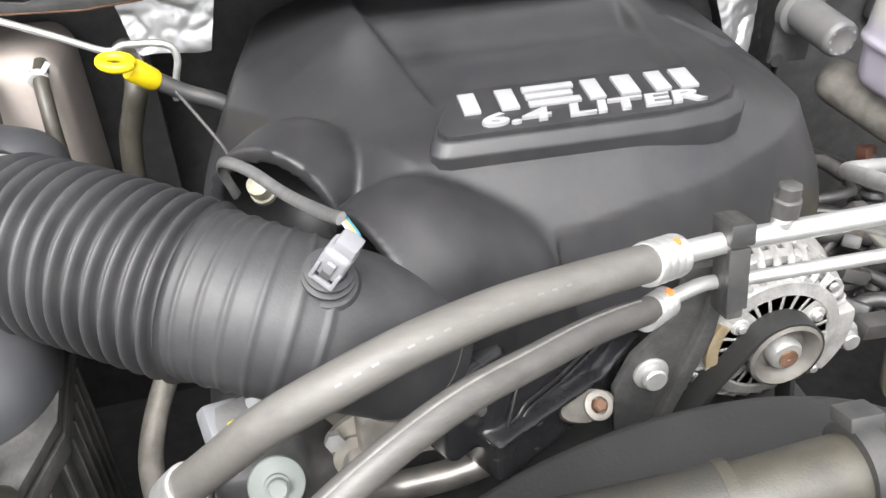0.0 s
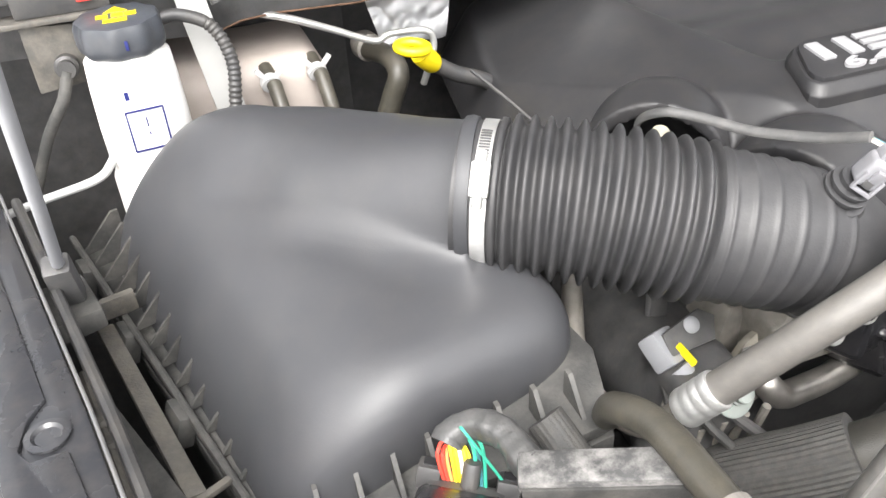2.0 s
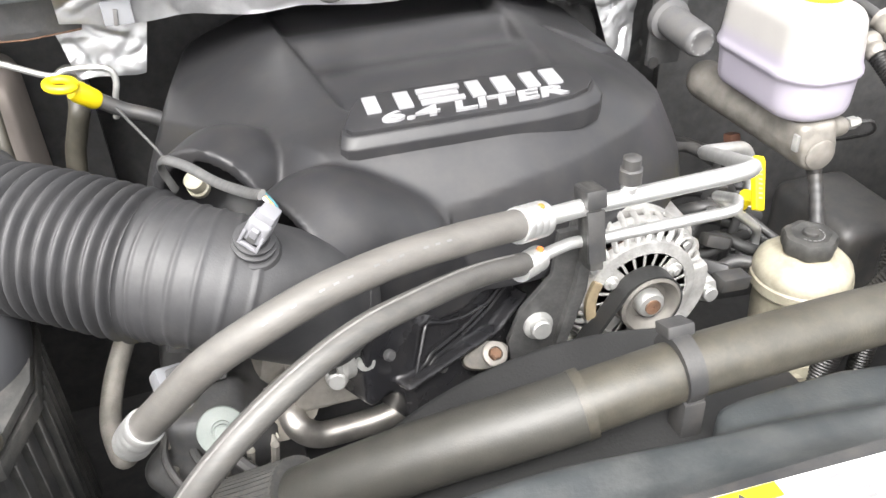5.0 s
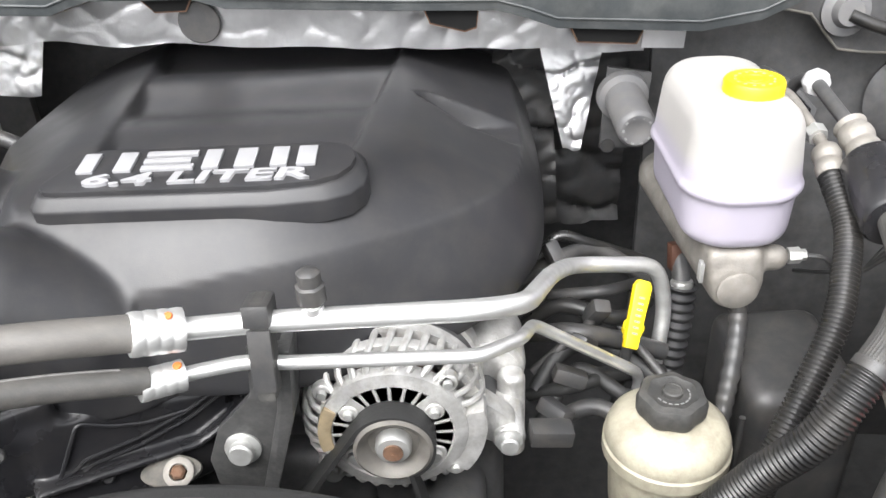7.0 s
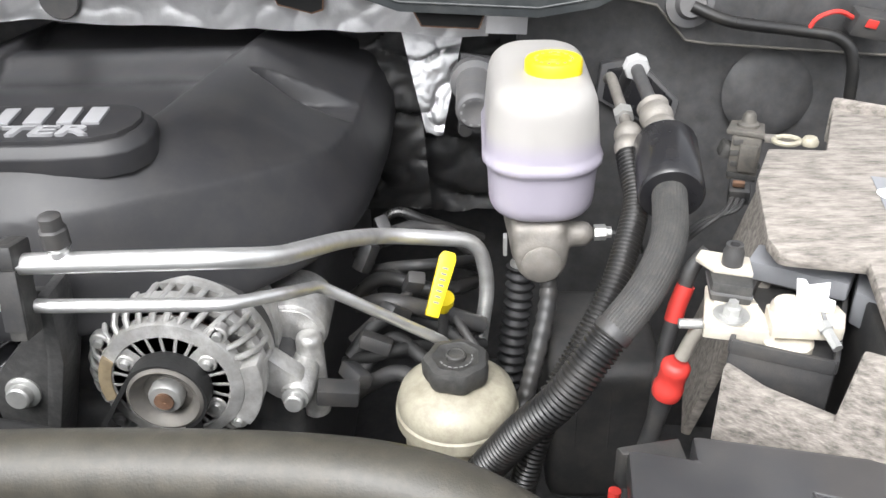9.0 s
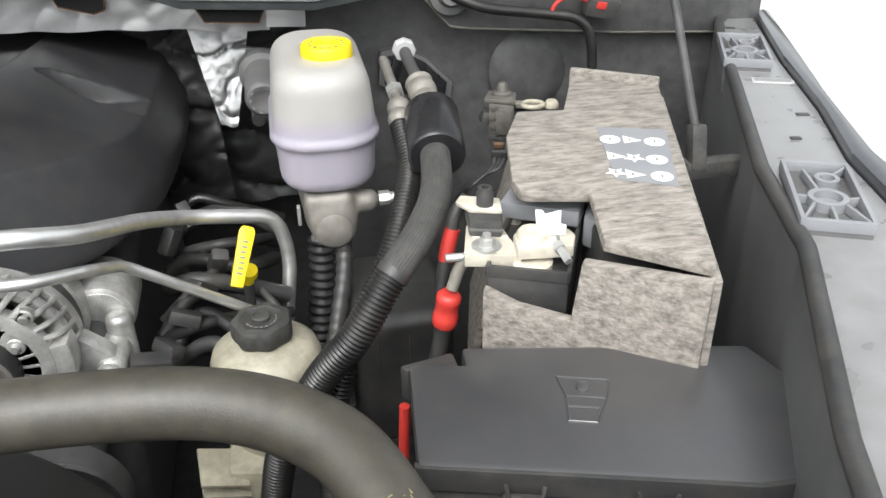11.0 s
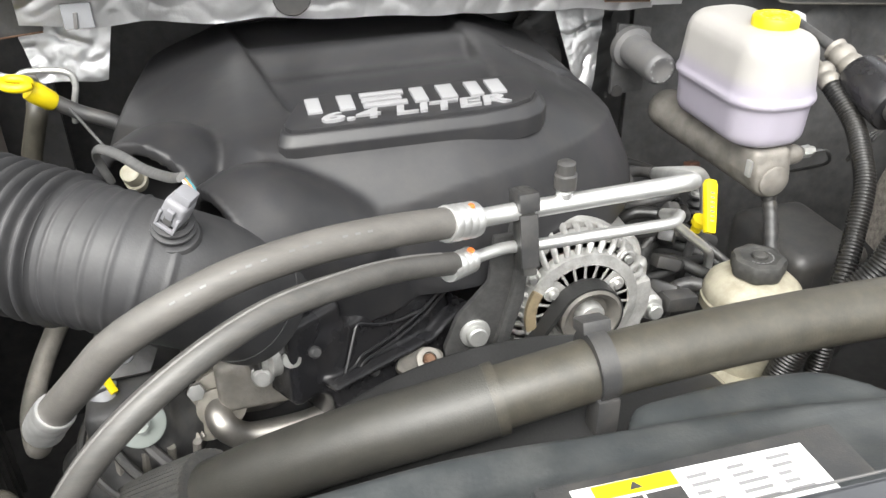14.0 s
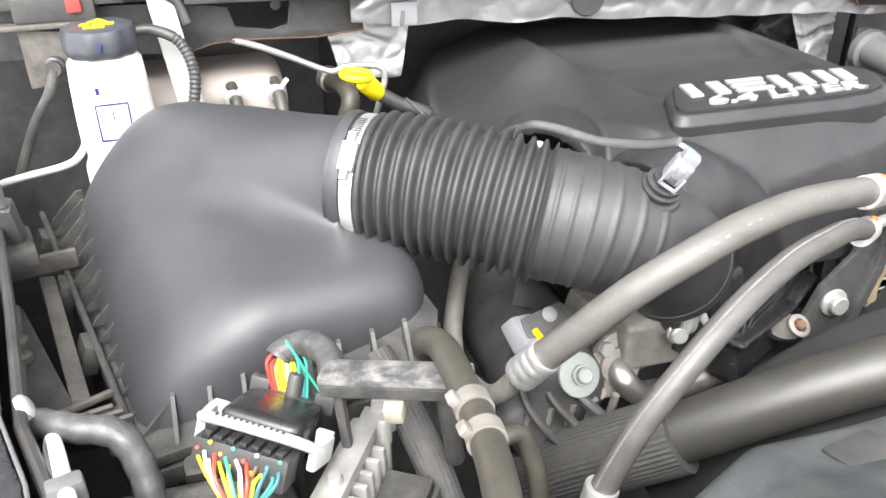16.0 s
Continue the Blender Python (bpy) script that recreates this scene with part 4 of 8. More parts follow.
part("rear_housing", lathe([(0.07, 0.074), (0.08, 0.076), (0.08, 0.1), (0.074, 0.115), (0.04, 0.122), (0, 0.122)], ALT, (0, 1, 0), 48), CAST, alternator)
for a, r in ((33, 0.0435), (146, 0.0435), (212, 0.0435), (327, 0.0435), (46, 0.07), (142, 0.072), (218, 0.072), (318, 0.07)):
    p = on_ring(r, a, -0.001 if r < 0.05 else 0.004)
    boss = part("screw_boss", lathe([(0.0085, 0.008), (0.0085, 0), (0.0075, -0.001), (0.0045, -0.001), (0, -0.001)], p, (0, 1, 0), 20), CAST, alternator)
    part("screw", lathe([(0.0045, 0), (0.0045, 0.0025), (0.0035, 0.004), (0, 0.004)], p + Vector((0, -0.001, 0)), (0, -1, 0), 12), STEEL, boss)
for at, arm, tilt in (((0.251, -0.05, 0.947), 0.062, 42), ((0.088, -0.045, 0.915), 0.05, 232)):
    p = Vector(at)
    ear = part("mounting_ear", lathe([(0.0, -0.004), (0.013, -0.004), (0.0155, -0.001), (0.0155, 0.05), (0, 0.05)], p, (0, 1, 0), 24), CAST, alternator)
    part("arm", placed(box((arm, 0.026, 0.036), (-arm * 0.55, 0.012, 0), bevel=0.009), Matrix.Translation(p) @ pose(0, 0, 0, 0, tilt if tilt < 90 else -tilt, 0)), CAST, alternator)
    part("bolt", lathe([(0.0125, 0), (0.0125, 0.003), (0.009, 0.0035), (0.009, 0.011), (0.0075, 0.0125), (0, 0.0125)], p + Vector((0, -0.004, 0)), (0, -1, 0.1), 18), STEEL, ear, "zinc plated bolt head")
lump = part("end_lobe", lathe([(0.0, 0.0), (0.028, 0.0), (0.034, 0.004), (0.036, 0.012), (0.036, 0.06), (0.03, 0.068), (0, 0.068)], (0.237, 0.012, 0.972), (0, 1, 0.08), 40), CAST, alternator, "smooth rounded end housing")
part("cast_rib", tube([(0.237 + 0.029 * math.cos(radians(a)), 0.0115, 0.972 + 0.029 * math.sin(radians(a))) for a in range(20, 101, 10)], 0.0012, 6), CAST, lump)
part("column", lathe([(0.0135, 0), (0.0135, 0.088), (0.012, 0.093), (0.008, 0.096), (0, 0.096)], (0.257, 0.0, 0.885), (0.0, 0.02, 1), 28), CAST, alternator)
pulley = part("pulley", lathe([(0.0, -0.016), (0.0215, -0.016), (0.0255, -0.025), (0.0305, -0.0285), (0.0335, -0.0265), (0.0338, -0.0225), (0.0325, -0.0215), (0.0325, -0.004), (0.036, -0.003), (0.036, 0.0), (0.0, 0.0)], ALT + Vector((0.001, 0.005, 0.001)), (0, 1, 0), 56), PULLEYGREY, alternator, "dull pulley with a recessed centre")
part("nut", lathe([(0.0155, -0.016), (0.0155, -0.024), (0.0135, -0.0275), (0.009, -0.0285), (0, -0.0285)], ALT + Vector((0.001, 0.005, 0.001)), (0, 1, 0), 28), STEEL, pulley)
part("shaft_end", lathe([(0.0085, -0.0285), (0.0085, -0.0305), (0.002, -0.0305), (0.0015, -0.0295), (0, -0.0295)], ALT + Vector((0.001, 0.005, 0.001)), (0, 1, 0), 24), RUST, pulley, "rusty shaft end")

belt_path = []
c, r = Vector((ALT.x, 0, ALT.z)), 0.0327
for i in range(26):
    a = radians(147 - 215 * i / 25)
    belt_path.append((c.x + r * math.cos(a), c.z + r * math.sin(a)))
start = (0.035, 0.872)
stop = (belt_path[-1][0] + 0.03, 0.8)
belt_path = [start, *belt_path, stop]
bm = bmesh.new()
rows = []
for i, (px, pz) in enumerate(belt_path):
    ax, az = belt_path[max(0, i - 1)]
    bx, bz = belt_path[min(len(belt_path) - 1, i + 1)]
    t = Vector((bx - ax, 0, bz - az)).normalized()
    nrm = Vector((-t.z, 0, t.x))
    rows.append([bm.verts.new(Vector((px, y, pz)) + nrm * s) for y, s in ((-0.104, 0), (-0.104, 0.0042), (-0.079, 0.0042), (-0.079, 0))])
for one, two in zip(rows, rows[1:]):
    for k in range(4):
        bm.faces.new((one[k], one[(k + 1) % 4], two[(k + 1) % 4], two[k]))
belt = single("drive_belt", bm, BELT, "black rubber drive belt over the alternator pulley", "belt")

# bracket beside the alternator
bracket = thing("line_bracket", (0.04, -0.09, 0.95), "dusty black steel bracket with a bolt", "bracket")
turned = Matrix(((1, 0, 0, 0), (0, 0, -1, 0), (0, 1, 0, 0), (0, 0, 0, 1)))
part("plate", slab([(0.0, 0.93), (0.03, 0.93), (0.05, 0.975), (0.07, 1.04), (0.075, 1.1), (0.045, 1.1), (0.04, 1.05), (0.008, 1.015), (-0.005, 0.98)], 0.092, 0.1, 0.002, turned), DUSTTAPE, bracket)
part("web", slab([(0.032, 0.93), (0.044, 0.93), (0.074, 1.03), (0.08, 1.1), (0.07, 1.1), (0.062, 1.04)], 0.07, 0.108, 0.002, turned), DUSTTAPE, bracket)
part("bolt", lathe([(0.0155, 0), (0.0155, 0.003), (0.012, 0.005), (0.0105, 0.005), (0.0105, 0.012), (0.009, 0.0135), (0, 0.0135)], (0.026, -0.1, 0.995), (0, -1, 0.1), 24), STEEL, bracket, "zinc plated flange bolt")

# ---- power steering tank ----
PS = Vector((0.402, -0.03, 0.84))
ps = thing("fluid_reservoir", PS, "yellowed plastic power steering reservoir with a black cap", "reservoir")
part("tank", lathe([(0.045, -0.03), (0.05, 0), (0.052, 0.03), (0.052, 0.058), (0.058, 0.064), (0.06, 0.066), (0.06, 0.078), (0.058, 0.08), (0.0585, 0.086), (0.055, 0.096), (0.045, 0.105), (0.03, 0.111), (0.024, 0.113), (0.024, 0.118), (0, 0.118)], PS, segs=48), CREAM, ps)
cap = part("cap", lathe([(0.027, 0.112), (0.0295, 0.114), (0.031, 0.118), (0.0315, 0.13), (0.029, 0.1345), (0.022, 0.136), (0.02, 0.1345), (0, 0.1345)], PS, segs=72, wobble=lambda a: 1 + 0.045 * math.cos(7 * a)), DUSTY, ps, "black lobed cap")
part("cap_boss", lathe([(0.0095, 0.1345), (0.0095, 0.1385), (0.008, 0.1395), (0.0075, 0.1385), (0, 0.1385)], PS, segs=24), DUSTY, cap)
for i in range(9):
    a = radians(-60 + 20 * i)
    part("writing_bar", placed(box((0.0035, 0.0012, 0.0005), (0, -0.0155, 0.1349), bevel=0), Matrix.Translation(PS) @ pose(0, 0, 0, 0, 0, math.degrees(a))), INK, cap, smooth=0)
pump = thing("steering_pump", (0.38, -0.08, 0.7), "yellowed ribbed plastic pump bracket below the reservoir", "pump")
for i in range(6):
    part("rib", box((0.05, 0.05, 0.004), (0.345, -0.085, 0.75 + 0.016 * i), (8, 20, 10), 0.001), CREAM, pump)
part("body", box((0.06, 0.06, 0.12), (0.37, -0.07, 0.77), (0, 10, 0), 0.012), CREAM, pump)

# ---- brake fluid reservoir ----
brake = thing("brake_reservoir", (0.49, 0.15, 1.0), "translucent white brake fluid reservoir with a yellow cap", "reservoir")


def tank_field(x, y, z):
    cx = 0.4905
    qx, qy = np.abs(x - cx) - 0.059 + 0.05, np.abs(y - 0.182) - 0.104 + 0.05
    plan = np.sqrt(np.maximum(qx, 0) ** 2 + np.maximum(qy, 0) ** 2) + np.minimum(np.maximum(qx, qy), 0) - 0.05
    upper = smax(plan + 0.1 * np.clip(z - 1.11, 0, 0.1), np.abs(z - 1.142) - 0.049, 0.027)
    lower = smax(plan + 0.0055 - 0.05 * np.clip(z - 1.05, 0, 0.05), np.abs(z - 1.087) - 0.037, 0.018)
    ring = smax(plan - 0.0028, np.abs(z - 1.111) - 0.0042, 0.003)
    return smin(smin(upper, lower, 0.004), ring, 0.003)


part("tank", solid(tank_field, (0.40, 0.06, 1.02), (0.58, 0.31, 1.2), 0.0038), LAVENDER, brake, "translucent tank, tinted lavender below its fluid level")
part("neck", lathe([(0.03, 0), (0.026, 0.006), (0.024, 0.02)], (0.501, 0.153, 1.173), segs=32), WHITEPL, brake)
bcap = part("cap", lathe([(0.027, 0), (0.0285, 0.001), (0.0285, 0.013), (0.027, 0.0155), (0.022, 0.0155), (0.0215, 0.0148), (0.0135, 0.0148), (0.013, 0.0158), (0.0105, 0.0158), (0.010, 0.0148), (0.007, 0.0148), (0.0065, 0.0158), (0, 0.0158)], (0.501, 0.153, 1.188), segs=56, wobble=lambda a: 1 + 0.012 * math.cos(28 * a)), YELLOW, brake, "yellow screw cap")
for i in range(14):
    part("writing_bar", placed(box((0.003, 0.0022, 0.0004), (0, -0.0183, 0.1979 - 0.183), bevel=0), Matrix.Translation((0.501, 0.153, 1.1883)) @ pose(0, 0, 0, 0, 0, 360 * i / 14 + 6)), INK, bcap, smooth=0)
cyl = thing("master_cylinder", (0.49, 0.12, 0.97), "dull cast aluminium brake master cylinder", "master cylinder")


def cylinder_field(x, y, z):
    bore = sd_capsule(x, y, z, (0.49, 0.095, 1.008), (0.47, 0.32, 1.02), 0.027, 0.03)
    bore = smax(bore, 0.082 - y, 0.004)
    saddle = sd_box(x, y, z, (0.487, 0.135, 1.03), (0.028, 0.05, 0.02), 0.01)
    boss = sd_capsule(x, y, z, (0.49, 0.108, 1.028), (0.532, 0.106, 1.03), 0.0135, 0.0135)
    return smin(smin(bore, saddle, 0.012), boss, 0.006)


part("casting", solid(cylinder_field, (0.42, 0.06, 0.96), (0.56, 0.37, 1.06), 0.004), CASTDIRT, cyl)
part("end_plug", lathe([(0.021, 0), (0.021, 0.004), (0.019, 0.0055), (0, 0.0055)], (0.49, 0.083, 1.008), (0, -1, 0), 32), CASTDIRT, cyl)
part("fitting", lathe([(0.0085, 0), (0.0085, 0.012), (0.006, 0.013), (0.006, 0.018), (0, 0.018)], (0.545, 0.106, 1.031), (1, 0, 0.03), 6), STEEL, cyl)
part("brake_pipe", tube(spline([(0.56, 0.106, 1.031), (0.58, 0.1, 1.03), (0.6, 0.12, 1.0), (0.6, 0.2, 0.95)]), 0.0025, 8), DARKSTEEL, cyl)
part("strap", box((0.004, 0.01, 0.022), (0.452, 0.085, 1.03), bevel=0.0008), STEEL, cyl)

# ---- battery ----
bat = thing("battery", (0.72, 0.0, 0.85), "battery wrapped in a grey felt blanket with a bare terminal block", "battery")
TOP = [(0.765, -0.26), (0.83, -0.06), (0.894, 0.137), (0.803, 0.197), (0.757, 0.088), (0.704, 0.094), (0.674, 0.028), (0.651, -0.078), (0.653, -0.1), (0.66, -0.104), (0.714, -0.116), (0.694, -0.203)]
part("blanket_top", slab(TOP, 1.117, 1.129, 0.003), FELT, bat, "grey felt top sheet")
along = math.degrees(math.atan2(-0.043, 0.063))
DIR = Vector((0.826, -0.563, 0)) 
OUTN = Vector((-0.563, -0.826, 0))
f0 = Vector((0.606, -0.157, 0))
upright = Matrix((DIR, Vector((0, 0, 1)), OUTN)).transposed().to_4x4()
upright.translation = f0
part("blanket_front", slab([(0, 0.9), (0.19, 0.9), (0.19, 1.117), (0.14, 1.115), (0.086, 1.113), (0.08, 1.053), (0.03, 1.056), (0, 1.066)], -0.006, 0.005, 0.003, upright), FELT, bat, "grey felt front flap")
part("blanket_side", box((0.01, 0.16, 0.2), (0.66, 0.012, 1.0), (0, 14, -14), 0.004), FELT, bat, "grey felt side flap")
part("blanket_side", box((0.01, 0.42, 0.22), (0.83, -0.065, 1.008), (0, 0, -18), 0.004), FELT, bat, "grey felt side flap")
part("blanket_back_lip", box((0.11, 0.01, 0.05), (0.848, 0.168, 1.115), (0, 0, -33), 0.004), FELT, bat, "grey felt edge")
part("case", slab([(0.7, -0.2), (0.755, -0.235), (0.87, 0.12), (0.8, 0.17), (0.7, 0.05), (0.67, -0.035), (0.728, -0.075)], 0.9, 1.098, 0.004), BLACK, bat, "black battery case")
CUP = [(0.608, -0.153), (0.676, -0.181), (0.719, -0.088), (0.656, -0.058)]
cup = part("terminal_cup", slab(CUP, 1.03, 1.076, 0.004), BLACK, bat, "black plastic terminal cup")
mid = Vector((0.665, -0.12))
for (ax, ay), (bx, by) in zip(CUP, CUP[1:] + CUP[:1]):
    a, b = Vector((ax, ay)).lerp(mid, 0.03), Vector((bx, by)).lerp(mid, 0.03)
    part("cup_wall", box(((b - a).length, 0.004, 0.012), (*((a + b) / 2), 1.0795), (0, 0, math.degrees(math.atan2(b.y - a.y, b.x - a.x))), 0.0015), BLACK, cup)
part("case_edge", slab([(0.642, -0.068), (0.71, -0.105), (0.724, -0.083), (0.66, -0.04)], 1.085, 1.102, 0.003), GREYPL, bat, "grey plastic edge of the battery lid")
part("case_panel", slab([(0.712, -0.112), (0.726, -0.083), (0.745, -0.1), (0.727, -0.135)], 1.07, 1.1, 0.003), GREYPL, bat, "grey plastic edge of the battery lid")
sticker = part("warning_label", slab([(0.746, -0.098), (0.796, -0.126), (0.842, 0.004), (0.774, 0.028)], 1.1293, 1.1298, 0), GREYPL, bat, "grey warning label with white symbols", smooth=0)
for px, py, sort in ((0.775, -0.008, 0), (0.794, -0.014, 1), (0.817, -0.024, 0), (0.763, -0.049, 1), (0.781, -0.057, 2), (0.801, -0.066, 0), (0.751, -0.085, 2), (0.765, -0.093, 1), (0.79, -0.103, 0)):
    if sort == 0:
        sym = part("symbol", lathe([(0.0105, 0), (0.0105, 0.0004), (0, 0.0004)], (px, py, 1.1298), segs=24), PAPER, sticker, smooth=0)
    elif sort == 1:
        sym = part("symbol", slab([(px - 0.008, py - 0.006), (px + 0.011, py - 0.004), (px - 0.003, py + 0.012)], 1.1298, 1.1302, 0), PAPER, sticker, smooth=0)
    else:
        sym = part("symbol", slab([(px + (0.0105 if i % 2 else 0.005) * math.cos(i * math.pi / 5), py + (0.0105 if i % 2 else 0.005) * math.sin(i * math.pi / 5)) for i in range(10)], 1.1298, 1.1302, 0), PAPER, sticker, smooth=0)
    part("symbol_bar", box((0.002, 0.007, 0.0003), (px, py, 1.1304), (0, 0, -18), 0), INK, sym, smooth=0)
PLATE = [(0.605, -0.088), (0.637, -0.1), (0.641, -0.148), (0.592, -0.137)]
block = part("terminal_plate", slab(PLATE, 1.086, 1.092, 0.0015), BRASSPALE, bat, "pale metal terminal plate")
part("plate_lip", slab([(0.592, -0.138), (0.641, -0.149), (0.641, -0.152), (0.592, -0.141)], 1.079, 1.091, 0.0008), BRASSPALE, block)
part("plate_ridge", tube([(0.606, -0.112, 1.092), (0.637, -0.119, 1.092)], 0.0022, 8), BRASSPALE, block)
CLAMP = [(0.637, -0.143), (0.64, -0.126), (0.692, -0.128), (0.694, -0.141), (0.686, -0.16), (0.636, -0.155)]
clampb = part("post_clamp", slab(CLAMP, 1.088, 1.1, 0.0025), BRASSPALE, bat, "pale lead post clamp")
part("clamp_split", box((0.003, 0.026, 0.0016), (0.676, -0.146, 1.1005), (0, 0, -12), 0.0004), INK, clampb)
part("post_ring", lathe([(0.0135, 0), (0.0145, 0.003), (0.0145, 0.009), (0.0125, 0.012), (0.0095, 0.012), (0.009, 0.009), (0, 0.009)], (0.655, -0.136, 1.094), segs=28), BRASSPALE, bat, "pale lead post")
part("post_foot", lathe([(0.019, 0), (0.019, 0.006), (0.017, 0.008), (0, 0.008)], (0.652, -0.147, 1.076), segs=28), BRASSPALE, bat)
part("lead_flag", placed(slab([(-0.013, 0), (0.012, -0.003), (0.014, 0.006), (0.009, 0.008), (0.011, 0.02), (-0.004, 0.018), (-0.006, 0.022), (-0.012, 0.023)], -0.0008, 0.0008, 0.0003), pose(0.672, -0.138, 1.102, 52, -8, -14)), PAPER, bat, "torn white paper flag")
holder = part("fuse_holder", slab([(0.606, -0.082), (0.638, -0.092), (0.631, -0.122), (0.602, -0.113)], 1.093, 1.11, 0.003), DUSTY, bat, "dark fuse holder")
part("holder_band", slab([(0.6055, -0.0815), (0.6385, -0.0915), (0.6315, -0.1225), (0.6015, -0.1135)], 1.099, 1.102, 0.0008), MIDGREY, holder)
part("fuse_cap", slab([(0.603, -0.07), (0.638, -0.083), (0.634, -0.108), (0.606, -0.1), (0.596, -0.082)], 1.11, 1.1145, 0.0015), BRASSPALE, bat, "pale metal fuse link")
part("knob", lathe([(0.008, 0), (0.008, 0.012), (0.0068, 0.014), (0.0066, 0.018), (0.004, 0.018), (0.004, 0.014), (0, 0.014)], (0.6215, -0.093, 1.114), segs=20), BLACK, bat)
nut = part("nut", lathe([(0.0095, 0), (0.0095, 0.002), (0.0068, 0.002), (0.0068, 0.008), (0.004, 0.009), (0.004, 0.013), (0, 0.013)], (0.614, -0.131, 1.092), segs=6), STEEL, bat)
part("washer", lathe([(0.0135, -0.001), (0.0135, 0.0008), (0, 0.0008)], (0.614, -0.131, 1.0925), segs=24), STEEL, nut)
part("clamp_screw", lathe([(0.0055, 0), (0.0055, 0.006), (0.004, 0.007), (0.004, 0.022), (0, 0.022)], (0.672, -0.154, 1.1), (0.2, -0.9, -0.3), 6), STEEL, bat)
part("stud", lathe([(0.004, 0), (0.004, 0.022), (0, 0.022)], (0.6, -0.124, 1.079), (-1, 0.05, 0), 12), STEEL, bat)
lead1 = thing("battery_cable", (0.58, -0.07, 1.0), "black battery cable with a red boot", "cable", "battery cables")
part("cable", tube(spline([(0.613, -0.058, 1.106), (0.6, -0.062, 1.09), (0.592, -0.068, 1.06), (0.582, -0.08, 1.02), (0.575, -0.1, 0.95)]), 0.0065, 12), BLACK, lead1)
part("boot", tube([(0.597, -0.064, 1.076), (0.591, -0.068, 1.058), (0.588, -0.072, 1.045)], 0.0078, 18), RED, lead1, "red plastic boot")
lead2 = thing("battery_cable", (0.58, -0.12, 0.95), "red cable boot under the terminal block", "cable", "battery cables")
part("strap", tube(spline([(0.604, -0.123, 1.084), (0.592, -0.122, 1.068), (0.584, -0.122, 1.045)]), 0.0058, 10), PALEMETAL, lead2)
part("boot", lathe([(0.009, 0), (0.0115, 0.001), (0.0122, 0.003), (0.0124, 0.012), (0.011, 0.014), (0.0112, 0.026), (0.0118, 0.028), (0.0118, 0.034), (0.009, 0.0375), (0.007, 0.038)], (0.577, -0.117, 1.002), (0.14, -0.08, 1), 28), RED, lead2, "red plastic boot")
part("cable", tube(spline([(0.577, -0.117, 1.003), (0.57, -0.115, 0.96), (0.55, -0.13, 0.88)]), 0.008, 12), BLACK, lead2)
earth = thing("battery_sensor", (0.71, 0.15, 1.05), "dusty black post clamp with a pale ring terminal", "clamp")
pm = pose(0.703, 0.155, 1.07, 0, 0, -15)
part("post", placed(slab([(-0.015, -0.012), (0.015, -0.015), (0.014, 0.013), (-0.012, 0.016)], 0.0, 0.05, 0.003), pm), DUSTMETAL, earth)
part("collar", placed(slab([(-0.021, -0.01), (0.016, -0.017), (0.017, 0.014), (-0.016, 0.018)], 0.05, 0.056, 0.002), pm), DUSTMETAL, earth)
part("cone", lathe([(0.011, 0), (0.011, 0.003), (0.0075, 0.005), (0.0065, 0.012), (0.0045, 0.015), (0, 0.016)], (0.704, 0.158, 1.126), segs=20), DUSTMETAL, earth)
part("front_plate", placed(box((0.018, 0.005, 0.03), (0.003, -0.016, 0.028), (0, 0, 0), 0.0015), pm), DUSTMETAL, earth)
part("plug", placed(box((0.022, 0.024, 0.018), (0.0, -0.02, -0.008), (15, 0, 0), 0.003), pm), BLACK, earth, "small black plug")
for k in range(4):
    part("strap", placed(box((0.03, 0.003, 0.006), (0.002 * (k % 2), -0.013 + 0.0006 * k, 0.006 + 0.013 * k), (0, 6 - 5 * k, 3 * k - 4), 0.001), pm), DUSTY, earth)
part("side_lug", placed(box((0.012, 0.02, 0.016), (-0.019, 0.0, 0.03), (0, 20, 10), 0.004), pm), DUSTY, earth)
part("lock", placed(box((0.012, 0.005, 0.006), (-0.002, -0.028, 0.004), (15, 0, 0), 0.001), pm), RUST, earth, "faded orange lock")
for k in range(3):
    part("wire", tube(spline([(0.692 + 0.006 * k, 0.132, 1.062), (0.68 + 0.005 * k, 0.115, 1.05), (0.655, 0.105 + 0.006 * k, 1.035), (0.635, 0.12, 1.0)]), 0.0028, 8), BLACK, earth)
part("link", placed(box((0.05, 0.012, 0.006), (0.02, -0.002, 0.046), (0, 0, 0), 0.0015), pm), CASTDIRT, earth)
part("ring", tube([(0.73 + 0.012 * math.cos(a), 0.118 + 0.01 * math.sin(a), 1.126) for a in (2 * math.pi * i / 24 for i in range(25))], 0.0028, 8), CREAM, earth, "pale ring terminal")
part("lug", lathe([(0.008, 0), (0.0085, 0.004), (0.006, 0.008), (0, 0.008)], (0.752, 0.116, 1.122), segs=16), CREAM, earth)

# ---- fuse box ----
fuse = thing("fuse_box", (0.66, -0.27, 0.85), "black plastic fuse box with a smooth lid", "fuse box")
lid = part("lid", slab([(0.516, -0.327), (0.745, -0.392), (0.86, -0.40), (0.815, -0.245), (0.576, -0.198), (0.574, -0.222), (0.528, -0.212)], 1.012, 1.035, 0.005), LID, fuse)
part("lid_notch", slab([(0.522, -0.2), (0.57, -0.19), (0.572, -0.218), (0.526, -0.208)], 0.99, 1.025, 0.003), BLACK, lid)
part("body", slab([(0.522, -0.33), (0.745, -0.394), (0.86, -0.40), (0.81, -0.25), (0.54, -0.205)], 0.86, 1.0085, 0.006), BLACK, fuse, "dull black box body")
